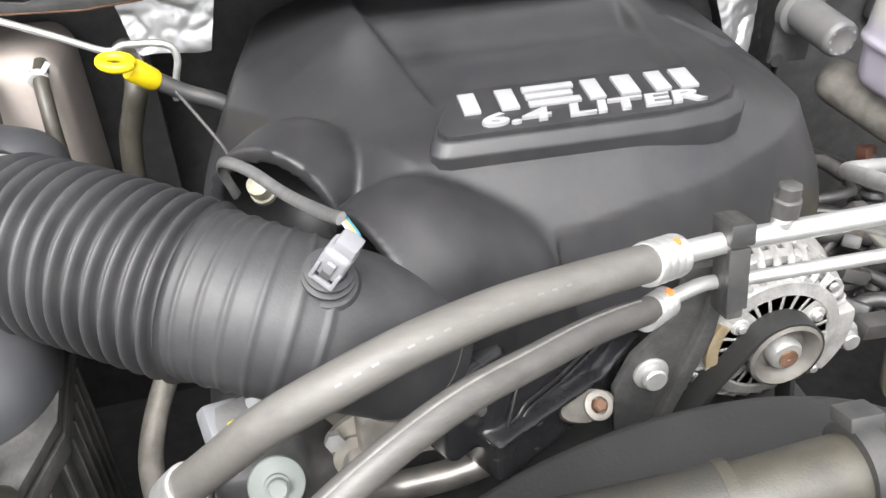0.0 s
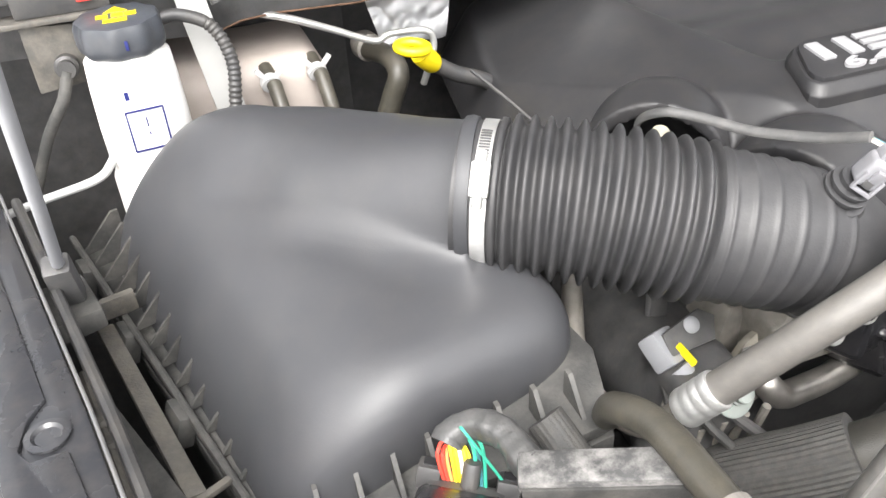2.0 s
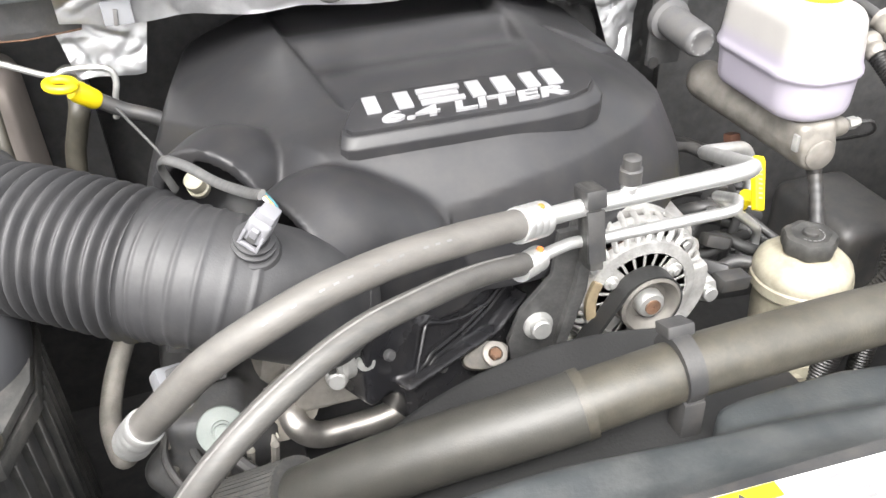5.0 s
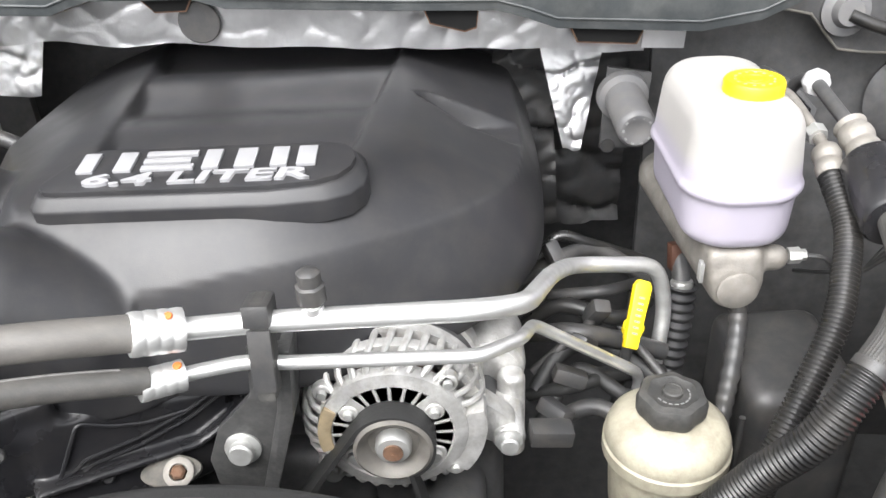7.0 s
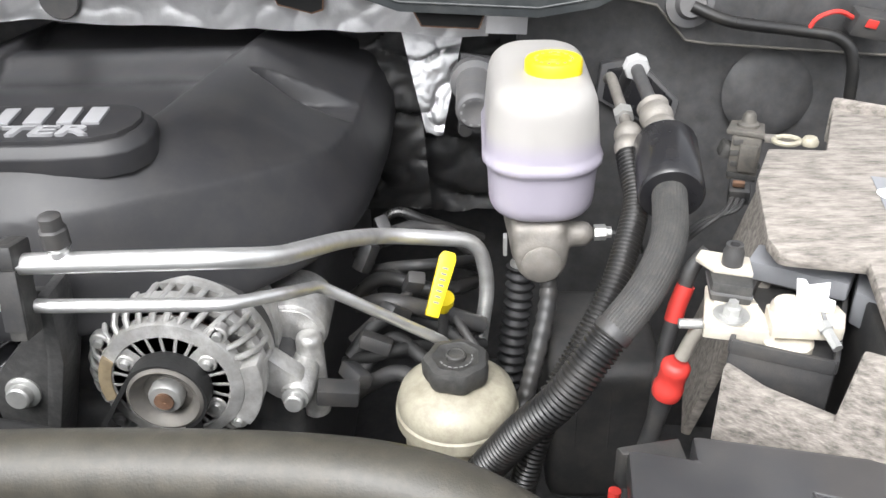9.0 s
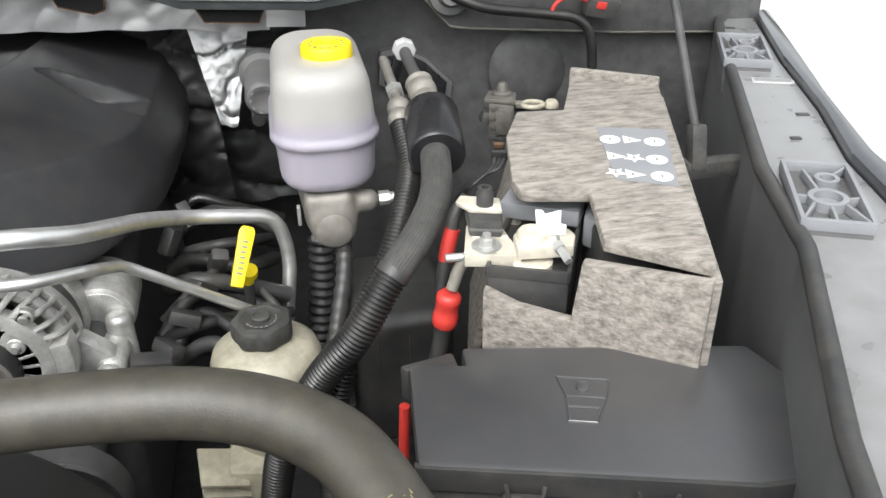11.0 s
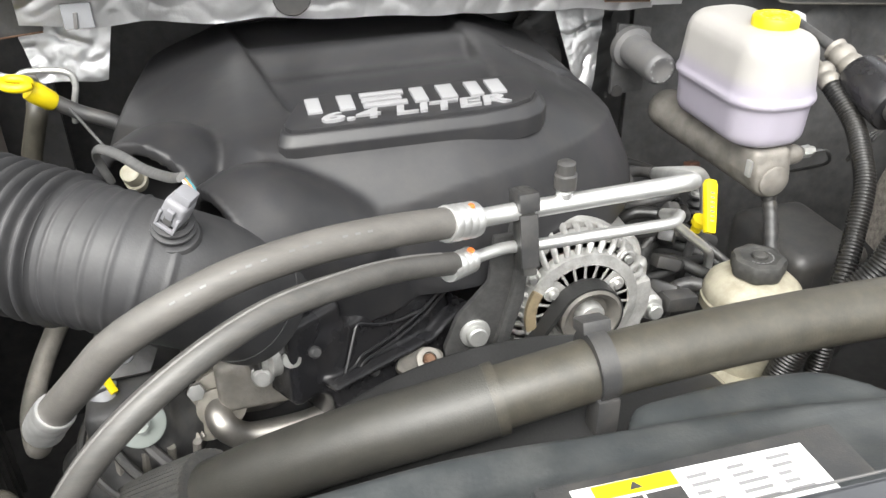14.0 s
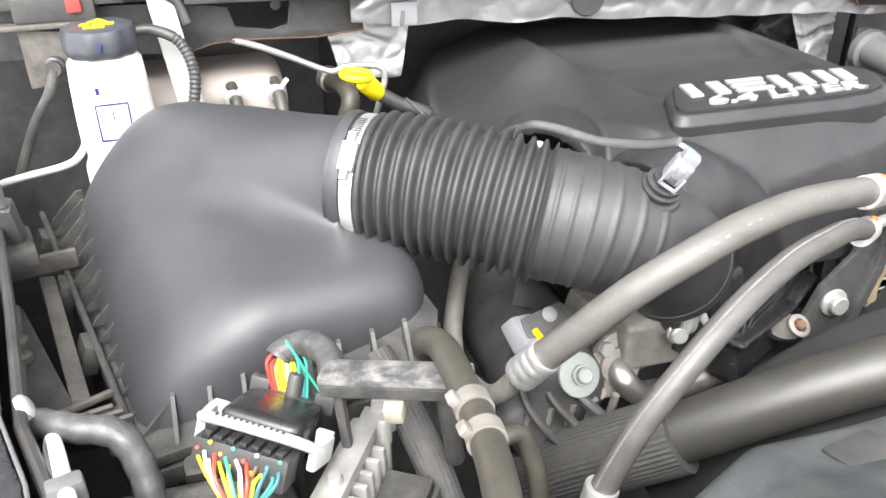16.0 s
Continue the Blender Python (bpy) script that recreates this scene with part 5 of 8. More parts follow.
part("lid_rim", slab([(0.514, -0.328), (0.745, -0.395), (0.862, -0.403), (0.862, -0.398), (0.745, -0.39), (0.514, -0.322)], 1.012, 1.0335, 0.001), BLACK, lid)
E = [(0.643, -0.254), (0.683, -0.267), (0.673, -0.287), (0.656, -0.312), (0.636, -0.306), (0.643, -0.278)]
emb = part("emblem_frame", tube([(x, y, 1.0354) for x, y in [*E, E[0]]], 0.0011, 8), LID, lid, "raised outline of an emblem")
part("emblem_bar", tube([(0.643, -0.278, 1.0354), (0.673, -0.287, 1.0354)], 0.001, 8), LID, emb)
part("emblem_bar", tube([(0.641, -0.29, 1.0354), (0.664, -0.297, 1.0354)], 0.001, 8), LID, emb)
part("emblem_boss", lathe([(0.006, 0), (0.006, 0.0012), (0.004, 0.002), (0, 0.002)], (0.66, -0.27, 1.035), segs=20), LID, emb)
for k in (0.31, 0.695):
    p = Vector((0.516, -0.336, 1.02)).lerp(Vector((0.745, -0.402, 1.02)), k)
    latch = part("latch", box((0.03, 0.006, 0.012), p + Vector((0.0, 0.001, -0.008)), (0, 0, -15.6), 0.002), BLACK, fuse)
    part("latch_bar", tube(rounded([p + Vector((-0.0135, 0.002, 0.011)), p + Vector((-0.011, -0.003, -0.004)), p + Vector((0.0095, -0.009, -0.004)), p + Vector((0.0125, -0.006, 0.011))], 0.003), 0.0015, 8), DARKSTEEL, latch, "worn dark latch bail")
part("skirt", slab([(0.516, -0.344), (0.75, -0.41), (0.86, -0.418), (0.86, -0.39), (0.745, -0.385), (0.516, -0.32)], 1.004, 1.0075, 0.001), BLACK, fuse)
for k in (0.1, 0.5, 0.9):
    p = Vector((0.516, -0.338, 0.955)).lerp(Vector((0.745, -0.402, 0.955)), k)
    part("web", box((0.004, 0.016, 0.09), p, (0, 0, -15.6), 0.001), BLACK, fuse)
part("lower_step", slab([(0.516, -0.35), (0.75, -0.416), (0.86, -0.424), (0.86, -0.39), (0.745, -0.385), (0.516, -0.32)], 0.928, 0.933, 0.001), BLACK, fuse)

# ---- corrugated conduits and air conditioning joints ----
def corrugated(name, path, r, parent, pitch=0.0044, depth=0.0012, mat=None):
    total = length_of(path)
    n = int(total / (pitch / 5))
    pts = [at_length(path, total * i / n)[0] for i in range(n + 1)]
    return part(name, tube(pts, lambda s: r + depth * math.copysign(abs(math.cos(2 * math.pi * s / pitch)) ** 0.6, math.cos(2 * math.pi * s / pitch)), 20), mat or CORD, parent, smooth=80)


C1 = spline([(0.6, 0.04, 1.118), (0.588, -0.026, 1.098), (0.562, -0.076, 1.08), (0.525, -0.106, 1.048), (0.491, -0.12, 1.001), (0.452, -0.111, 0.946), (0.41, -0.1, 0.86), (0.38, -0.1, 0.7)])
C2 = spline([(0.575, 0.114, 1.116), (0.577, 0.068, 1.088), (0.564, 0.027, 1.063), (0.546, -0.011, 1.036), (0.518, -0.043, 0.997), (0.488, -0.074, 0.954), (0.46, -0.1, 0.86), (0.45, -0.1, 0.7)])
loom = thing("refrigerant_hose", (0.5, -0.05, 0.9), "thick black hose in a braided and corrugated sleeve", "hose", "sleeved hoses")
half = [p for i, p in enumerate(C1) if i < len(C1) * 0.31]
part("braid", tube(half, 0.0156, 136, flutes=34, flute=0.016), SHEATH, loom, "woven dark grey sleeve")
part("tape", band(C1, length_of(half) - 0.008, length_of(half) + 0.002, 0.0166), BLACK, loom)
corrugated("conduit", C1[len(half) - 1 :], 0.0155, loom)
loom2 = thing("refrigerant_hose", (0.52, 0.0, 0.9), "black corrugated hose beside the brake reservoir", "hose", "sleeved hoses")
corrugated("conduit", C2, 0.0118, loom2)
J2 = rounded([(0.575, 0.114, 1.116), (0.578, 0.145, 1.132), (0.575, 0.2, 1.145), (0.575, 0.25, 1.15), (0.58, 0.3, 1.13)], 0.02)
part("crimp_sleeve", band(J2, 0.0, 0.032, 0.013, lambda s: 0.012 + 0.0022 * abs(math.sin(s * 190))), CASTDIRT, loom2, "dull crimped sleeve")
part("pipe", tube(J2, 0.006, 14), CASTDIRT, loom2)
part("brass_nut", band(J2, 0.05, 0.064, 0.0105, segs=6), STEEL, loom2)
part("muffler", lathe([(0, 0), (0.028, 0), (0.0305, 0.003), (0.0305, 0.078), (0.0285, 0.082), (0, 0.082)], (0.6, 0.028, 1.112), (0.1, 0.93, 0.2), 40), GLOSSBLACK, loom, "glossy black cylindrical muffler")
J1 = rounded([(0.609, 0.105, 1.128), (0.604, 0.15, 1.148), (0.6, 0.21, 1.16), (0.6, 0.241, 1.164), (0.605, 0.29, 1.15), (0.6, 0.33, 1.1)], 0.02)
part("crimp_sleeve", band(J1, 0.01, 0.055, 0.015, lambda s: 0.0145 + 0.0025 * abs(math.sin(s * 160))), CASTDIRT, loom, "dull crimped sleeve")
part("pipe", tube(J1, 0.0072, 14), DARKSTEEL, loom)
part("joint_nut", lathe([(0.013, 0), (0.0145, 0.003), (0.0145, 0.012), (0.012, 0.016)], (0.6, 0.232, 1.163), (0, 1, 0.1), 8), LIGHTGREY, loom, "pale joint nut")

# steering shaft boot and the dark duct below the master cylinder
boot = thing("steering_boot", (0.48, 0.28, 0.75), "black ribbed rubber steering boot", "boot")
corrugated("bellows", spline([(0.477, 0.212, 0.925), (0.474, 0.205, 0.88), (0.468, 0.195, 0.83), (0.46, 0.18, 0.76)]), 0.0155, boot, 0.0125, 0.003, RUBBER)
part("coupling", lathe([(0.011, 0), (0.011, 0.05), (0.008, 0.055), (0, 0.055)], (0.478, 0.215, 0.92), (0.0, 0.6, 0.7), 16), DARKSTEEL, boot, "dark steel coupling")
bplug = thing("brown_connector", (0.478, 0.28, 0.9), "brown plastic connector in a steel clamp below the brake cylinder", "connector")
part("shell", box((0.018, 0.018, 0.034), (0.474, 0.24, 0.95), (-15, 0, 6), 0.003), BROWNPL, bplug)
part("clamp", lathe([(0.0125, 0), (0.0135, 0.002), (0.0135, 0.007), (0.0125, 0.009)], (0.477, 0.214, 0.922), (0, 0.2, 1), 20), STEEL, bplug, "small steel clamp")
arch = thing("wheel_arch_liner", (0.5, 0.05, 0.8), "smooth black plastic liner below the brake cylinder", "liner")
part("panel", solid(lambda x, y, z: sd_box(x, y, z, (0.557, 0.09, 0.83), (0.06, 0.08, 0.095), 0.02), (0.455, 0.0, 0.72), (0.615, 0.2, 0.94), 0.006), BLACK, arch)

part("conduit", tube(spline([(0.5, 0.1, 0.985), (0.497, 0.08, 0.955), (0.485, 0.05, 0.915), (0.47, 0.02, 0.87)]), lambda s: 0.0095 + 0.0009 * math.cos(s * 2 * math.pi / 0.006), 14), BLACK, arch, "dusty black conduit clipped to the liner")
for k in range(3):
    part("ridge", tube([(0.49 + 0.035 * k, 0.013, 0.9), (0.49 + 0.035 * k, 0.013, 0.82)], 0.0035, 8), BLACK, arch)

# ---- canister on the bulkhead ----
can = thing("steering_canister", (0.42, 0.33, 1.05), "grey metal canister with a round embossed end", "canister")
drum = part("drum", lathe([(0, 0.001), (0.012, 0.001), (0.0135, 0), (0.019, 0), (0.0225, 0.003), (0.0235, 0.008), (0.0235, 0.085), (0.031, 0.088), (0.032, 0.1), (0, 0.1)], (0.423, 0.275, 1.1), (0.0, 1, 0.06), 40), MIDGREY, can)
for i in range(10):
    a = 2 * math.pi * i / 10
    part("writing_bar", box((0.0035, 0.0008, 0.0025), (0.423 + 0.0165 * math.cos(a), 0.2745, 1.1 + 0.0165 * math.sin(a)), (0, math.degrees(-a) + 90, 0), 0), INK, drum, smooth=0)
part("flange", slab([(0.4, 1.03), (0.455, 1.03), (0.46, 1.13), (0.405, 1.14)], -0.388, -0.38, 0.002, Matrix(((1, 0, 0, 0), (0, 0, -1, 0), (0, 1, 0, 0), (0, 0, 0, 1)))), DARKSTEEL, can, "dark mounting plate")
part("hole_plug", lathe([(0.009, 0), (0.009, 0.003), (0, 0.003)], (0.41, 0.38, 1.035), (0, -1, 0), 16), BLACK, can)

# ---- transmission dipstick ----
dip = thing("transmission_dipstick", (0.385, 0.06, 0.9), "yellow pull handle of a dipstick", "dipstick")
dturn = pose(0.385, 0.058, 0.998, -38, 20, 0)
handle = part("handle", placed(slab([(-0.007, -0.033), (0.007, -0.033), (0.009, 0.03), (0.006, 0.036), (-0.006, 0.036), (-0.009, 0.03)], -0.0045, 0.0045, 0.002, pose(0, 0, 0, 90, 0, 0)), dturn), YELLOW, dip)
for k in range(7):
    part("writing_bar", placed(box((0.006, 0.0006, 0.002), (0, -0.0049, -0.018 + 0.006 * k), bevel=0), dturn), INK, handle, smooth=0)
part("stopper", lathe([(0.011, 0), (0.011, 0.008), (0.007, 0.012), (0.007, 0.02)], (0.388, 0.075, 0.972), (-0.1, 0.3, -0.9), 20), YELLOW, dip)
part("tube", tube([(0.387, 0.078, 0.968), (0.38, 0.11, 0.8)], 0.006, 12), DARKSTEEL, dip)

# ---- coolant pressure tank ----
TK = Vector((-0.697, 0.3, 0.944))
tank = thing("coolant_tank", TK, "white plastic coolant tank with a black screw cap", "tank")
part("bottle", lathe([(0.046, -0.05), (0.047, 0), (0.046, 0.14), (0.042, 0.15), (0.041, 0.158), (0.0445, 0.168), (0.0445, 0.2), (0.043, 0.24), (0.041, 0.266), (0.034, 0.274), (0.031, 0.278), (0.031, 0.29)], TK, segs=48), TANKPL, tank)
cap = part("cap", lathe([(0.037, 0.274), (0.0395, 0.277), (0.041, 0.284), (0.0405, 0.298), (0.038, 0.3045), (0.03, 0.3065), (0.0, 0.3075)], TK, segs=72, wobble=lambda a: 1 + 0.03 * math.cos(9 * a)), GREYBLACK, tank, "dark blue-grey lobed cap")
part("cap_mark", placed(box((0.003, 0.0012, 0.009), bevel=0.0004), Matrix.Translation(TK + Vector((0.004, -0.0412, 0.289)))), BLUEINK, cap, "blue mark")
sign = Matrix.Translation(TK + Vector((0, 0, 0.3072)))
part("warning_mark", slab([(-0.011, 0.004), (0.011, 0.004), (0, 0.02)], 0, 0.0008, 0, sign), YELLOW, cap, "yellow warning triangle", smooth=0)
for k in (-0.012, 0.002, 0.014):
    part("warning_mark", slab([(k - 0.006, -0.01), (k + 0.005, -0.01), (k + 0.005, -0.001), (k - 0.006, -0.001)], 0, 0.0008, 0, sign), YELLOW, cap, "yellow symbol", smooth=0)
for k in (0, 1):
    part("warning_mark", slab([(-0.012, -0.018 - 0.006 * k), (0.01, -0.018 - 0.006 * k), (0.01, -0.0155 - 0.006 * k), (-0.012, -0.0155 - 0.006 * k)], 0, 0.0008, 0, sign), YELLOW, cap, "yellow symbol", smooth=0)


def on_bottle(bm, angle, height, r=0.0448):
    return placed(bm, Matrix.Translation(TK + Vector((0, 0, height))) @ pose(0, 0, 0, 0, 0, angle) @ pose(0, -r, 0))


for dx, dz, w, h in ((0, 0.021, 0.036, 0.0018), (0, -0.021, 0.036, 0.0018), (-0.0175, 0, 0.0018, 0.042), (0.0175, 0, 0.0018, 0.042), (0, 0.008, 0.0014, 0.01), (0, -0.004, 0.0014, 0.003)):
    part("printed_line", on_bottle(box((w, 0.0012, h), (dx, 0, dz), bevel=0), 4, 0.205), BLUEINK, tank, "blue printed line", smooth=0)
part("printed_line", on_bottle(box((0.004, 0.0012, 0.008), (-0.012, 0, 0), bevel=0), 4, 0.242, 0.0436), BLUEINK, tank, "blue printed line", smooth=0)
VENT = spline([(-0.665, 0.31, 1.236), (-0.64, 0.312, 1.236), (-0.612, 0.305, 1.222), (-0.6, 0.29, 1.19), (-0.606, 0.275, 1.15), (-0.615, 0.265, 1.1)], 0.0011)
part("second_hose", tube(spline([(-0.67, 0.33, 1.27), (-0.64, 0.34, 1.275), (-0.61, 0.34, 1.262), (-0.6, 0.335, 1.235)]), 0.006, 12), BLACK, tank, "black rubber hose")
part("vent_hose", tube(VENT, lambda s: 0.0065 + (0.0007 * math.cos(s * 2 * math.pi / 0.0055) if s > 0.05 else 0), 14), BLACK, tank, "black corrugated overflow hose")
tank2 = thing("washer_tank", (-0.58, 0.42, 0.9), "stained translucent plastic tank", "tank")


def washer_field(x, y, z):
    d = sd_box(x, y, z, (-0.6, 0.44, 1.03), (0.112, 0.08, 0.12), 0.03)
    return smin(d, sd_box(x, y, z, (-0.67, 0.45, 1.04), (0.07, 0.08, 0.1), 0.03), 0.02)


part("body", solid(washer_field, (-0.76, 0.35, 0.9), (-0.45, 0.54, 1.19), 0.006), PEACH, tank2)
for tx, ty in ((-0.56, 0.345), (-0.505, 0.352)):
    part("nipple", tube([(tx, ty + 0.03, 1.14), (tx + 0.004, ty - 0.005, 1.13), (tx + 0.008, ty - 0.03, 1.09), (tx + 0.01, ty - 0.04, 1.04)], 0.0085, 14), OLDHOSE, tank2, "short rubber hose")
    part("clip", lathe([(0.0105, 0), (0.0115, 0.002), (0.0115, 0.007), (0.0105, 0.009)], (tx, ty + 0.008, 1.134), (0.1, -0.9, -0.3), 20), LIGHTGREY, tank2, "white hose clip")
    part("clip_ear", box((0.006, 0.004, 0.014), (tx + 0.012, ty, 1.146), (0, 40, 0), 0.001), LIGHTGREY, tank2)
    part("clip_ear", box((0.006, 0.004, 0.014), (tx - 0.01, ty, 1.146), (0, -40, 0), 0.001), LIGHTGREY, tank2)
single("tank_bracket", placed(box((0.03, 0.005, 0.24), bevel=0.001), pose(-0.615, 0.33, 1.17, -8, -8, 0)), GREYTRANS, "translucent grey plastic bracket between the tanks", "bracket")

# dark pipework behind the air box
pw = thing("heater_pipe", (-0.43, 0.4, 1.0), "dirty bent coolant pipe with a rubber hose", "pipe")
part("elbow", tube(spline([(-0.425, 0.44, 1.115), (-0.41, 0.39, 1.12), (-0.407, 0.36, 1.108), (-0.418, 0.36, 1.077), (-0.43, 0.36, 1.038), (-0.44, 0.35, 0.95)]), 0.013, 18), OLDHOSE, pw)
part("stub", lathe([(0.014, 0), (0.018, 0.003), (0.018, 0.02), (0.014, 0.03)], (-0.42, 0.43, 1.117), (-0.2, 0.9, 0.0), 24), CASTDIRT, pw)
hook = single("steel_line", tube(spline([(-0.56, 0.39, 1.2), (-0.521, 0.37, 1.192), (-0.479, 0.37, 1.173), (-0.43, 0.37, 1.15), (-0.41, 0.37, 1.155), (-0.366, 0.37, 1.151), (-0.357, 0.37, 1.134), (-0.363, 0.37, 1.111), (-0.37, 0.38, 1.08)]), 0.0042, 10), STEEL, "bright bent steel line near the dipstick", "pipe")

# ---- oil dipstick ----
oil = thing("oil_dipstick", (-0.39, 0.29, 1.05), "yellow ring handle of the oil dipstick", "dipstick")
ringc = Vector((-0.408, 0.292, 1.166))
part("ring", placed(tube([(0.0165 * math.cos(a), 0.0115 * math.sin(a), 0) for a in (2 * math.pi * i / 28 for i in range(29))], 0.0055, 12, cap=False), Matrix.Translation(ringc) @ pose(0, 0, 0, 6, 6, -25)), YELLOW, oil)
part("plug", tube([(-0.398, 0.3, 1.155), (-0.394, 0.302, 1.151), (-0.38, 0.312, 1.135), (-0.377, 0.314, 1.132)], lambda s: 0.0115 + 0.0015 * math.sin(s * 300), 20), YELLOW, oil)
part("tube", tube(spline([(-0.377, 0.314, 1.133), (-0.35, 0.315, 1.115), (-0.315, 0.312, 1.1), (-0.29, 0.31, 1.08)]), 0.0095, 16), BLACK, oil)
part("wire", tube(spline([(-0.352, 0.262, 1.14), (-0.33, 0.23, 1.12), (-0.31, 0.2, 1.1), (-0.29, 0.15, 1.08)]), 0.002, 8), BLACK, oil)

# ---- control unit with fins ----
A, B = Vector((-0.492, -0.233, 1.07)), Vector((-0.605, -0.428, 1.07))
RUN = (B - A).normalized()
FACE = Vector((-RUN.y, RUN.x, 0)) 
if FACE.x < 0:
    FACE = -FACE
ecu = thing("control_unit", A.lerp(B, 0.5) - Vector((0, 0, 0.2)), "finned aluminium engine control unit standing on edge", "control unit")
ecu_m = Matrix((RUN, Vector((0, 0, 1)), FACE)).transposed().to_4x4()
ecu_m.translation = A
long = (B - A).length
part("case", placed(slab([(0, -0.002), (long, -0.002), (long, -0.2), (0, -0.2)], -0.018, 0.0, 0.004), ecu_m), ECUCAST, ecu)
part("top_flange", placed(slab([(-0.004, -0.006), (long, -0.006), (long, 0.006), (-0.004, 0.006)], -0.009, 0.007, 0.0015), ecu_m), ECUCAST, ecu)
for i in range(17):
    s = 0.012 + i * 0.0125
    part("fin", placed(slab([(s, -0.004), (s + 0.0045, -0.004), (s + 0.0045, -0.2), (s, -0.2)], -0.001, 0.016, 0.001), ecu_m), ECUCAST, ecu)
for s, off in ((-0.002, 0.01), (0.012, 0.011), (0.075, -0.002), (0.15, -0.002)):
    part("screw_boss", placed(lathe([(0.0058, -0.012), (0.0058, 0.008), (0.0045, 0.01), (0, 0.01)], (s, 0.002, off), (0, 1, 0), 16), ecu_m), ECUCAST, ecu)
part("lug", placed(box((0.016, 0.03, 0.014), (-0.006, 0.0, 0.004), bevel=0.003), ecu_m), ECUCAST, ecu)

relay = thing("relay_module", (-0.46, -0.31, 0.9), "black plastic connector block with a red locking clip", "connector")
part("body", box((0.034, 0.046, 0.11), (-0.486, -0.293, 0.982), (6, 0, -32), 0.004), BLACK, relay)
part("dusty_lid", box((0.036, 0.046, 0.02), (-0.486, -0.291, 1.034), (6, 0, -32), 0.003), DUSTY, relay, "dusty grey lid")
part("hood", box((0.036, 0.05, 0.085), (-0.459, -0.314, 0.99), (6, 0, -32), 0.01, 3), GLOSSBLACK, relay)
part("hood_rib", box((0.004, 0.03, 0.03), (-0.473, -0.303, 1.034), (6, 0, -32), 0.001), DUSTY, relay)
part("hood_rib", box((0.004, 0.03, 0.03), (-0.467, -0.306, 1.034), (6, 0, -32), 0.001), DUSTY, relay)
part("skirt", box((0.07, 0.05, 0.03), (-0.468, -0.304, 0.925), (6, 0, -32), 0.004), BLACK, relay)
facing = Matrix(((1, 0, 0, 0), (0, 0, -1, 0), (0, 1, 0, 0), (0, 0, 0, 1)))
rc = part("red_clip", slab([(-0.493, 1.029), (-0.493, 1.009), (-0.472, 0.978), (-0.461, 0.954), (-0.4515, 0.954), (-0.4505, 1.016), (-0.4545, 1.017), (-0.4575, 0.978), (-0.469, 1.0), (-0.477, 1.026)], 0.331, 0.339, 0.0015, facing), RED, relay, "red locking lever")
part("clip_hole", lathe([(0.0038, 0), (0.0038, 0.0006), (0, 0.0006)], (-0.484, -0.339, 1.013), (0, -1, 0), 14), BLACK, rc)

plug = thing("harness_plug", (-0.575, -0.27, 1.05), "black multi-pin plug with a white lever and coloured wires", "plug")
pm = pose(-0.575, -0.266, 1.1, -22, 8, -30) @ Matrix.Scale(0.76, 4)
part("shell", placed(box((0.078, 0.066, 0.046), (0, 0.022, 0.0), bevel=0.012, segs=3), pm), GLOSSBLACK, plug)
part("shell_back", placed(box((0.066, 0.02, 0.04), (0, 0.06, 0.0), bevel=0.006), pm), BLACK, plug)
part("comb", placed(box((0.086, 0.03, 0.03), (0, -0.028, -0.01), bevel=0.003), pm), BLACK, plug)
for k in (-0.032, 0.034):
    part("latch", placed(box((0.02, 0.02, 0.02), (k, 0.07, 0.02), bevel=0.003), pm), BLACK, plug)
    part("latch_slot", placed(box((0.011, 0.012, 0.002), (k, 0.07, 0.0305), bevel=0), pm), GLOSSBLACK, plug, smooth=0)
part("post", placed(lathe([(0.0075, 0), (0.0075, 0.028), (0.0065, 0.03), (0, 0.03)], (0.002, 0.062, 0.012), segs=20), pm), BLACK, plug)
for k in range(7):
    part("comb_tooth", placed(box((0.0075, 0.02, 0.007), (-0.033 + 0.011 * k, -0.032, 0.006), bevel=0.001), pm), GLOSSBLACK, plug)
for k, c in enumerate(("red", "yellow", "orange", "green", "red", "white", "blue", "green")):
    part("seal", placed(lathe([(0.0018, 0), (0.0018, 0.002), (0, 0.002)], (-0.037 + 0.0105 * k, -0.0435, -0.004 + 0.008 * (k % 2)), (0, -1, 0.2), 10), pm), WIREMATS[c], plug, c + " wire seal")
lever = part("lever", placed(tube(rounded([(-0.056, 0.0, 0.002), (-0.05, -0.018, 0.012), (-0.03, -0.03, 0.019), (0.03, -0.03, 0.019), (0.05, -0.018, 0.012), (0.056, 0.0, 0.002)], 0.012), 0.0048, 8, oval=1.1), pm), LIGHTGREY, plug, "white plastic locking lever")
for sx in (-1, 1):
    part("lever_end", placed(box((0.009, 0.034, 0.024), (sx * 0.055, 0.006, -0.002), (0, 0, sx * -8), 0.003), pm), LIGHTGREY, lever)
    part("lever_claw", placed(box((0.016, 0.008, 0.02), (sx * 0.051, 0.024, 0.002), (0, 0, 0), 0.002), pm), LIGHTGREY, lever)
for k in range(12):
    part("lever_hole", placed(box((0.0026, 0.0026, 0.0016), (-0.0305 + 0.0055 * k, -0.0315, 0.0238), (20, 0, 0), bevel=0), pm), DUSTY, lever, smooth=0)
rng = random.Random(5)
JOIN = Vector((-0.592, -0.32, 1.086))
colours = ["yellow", "white", "white", "red", "yellow", "green", "yellow", "white", "yellow", "red", "yellow", "brown", "yellow", "blue", "green", "blue"]
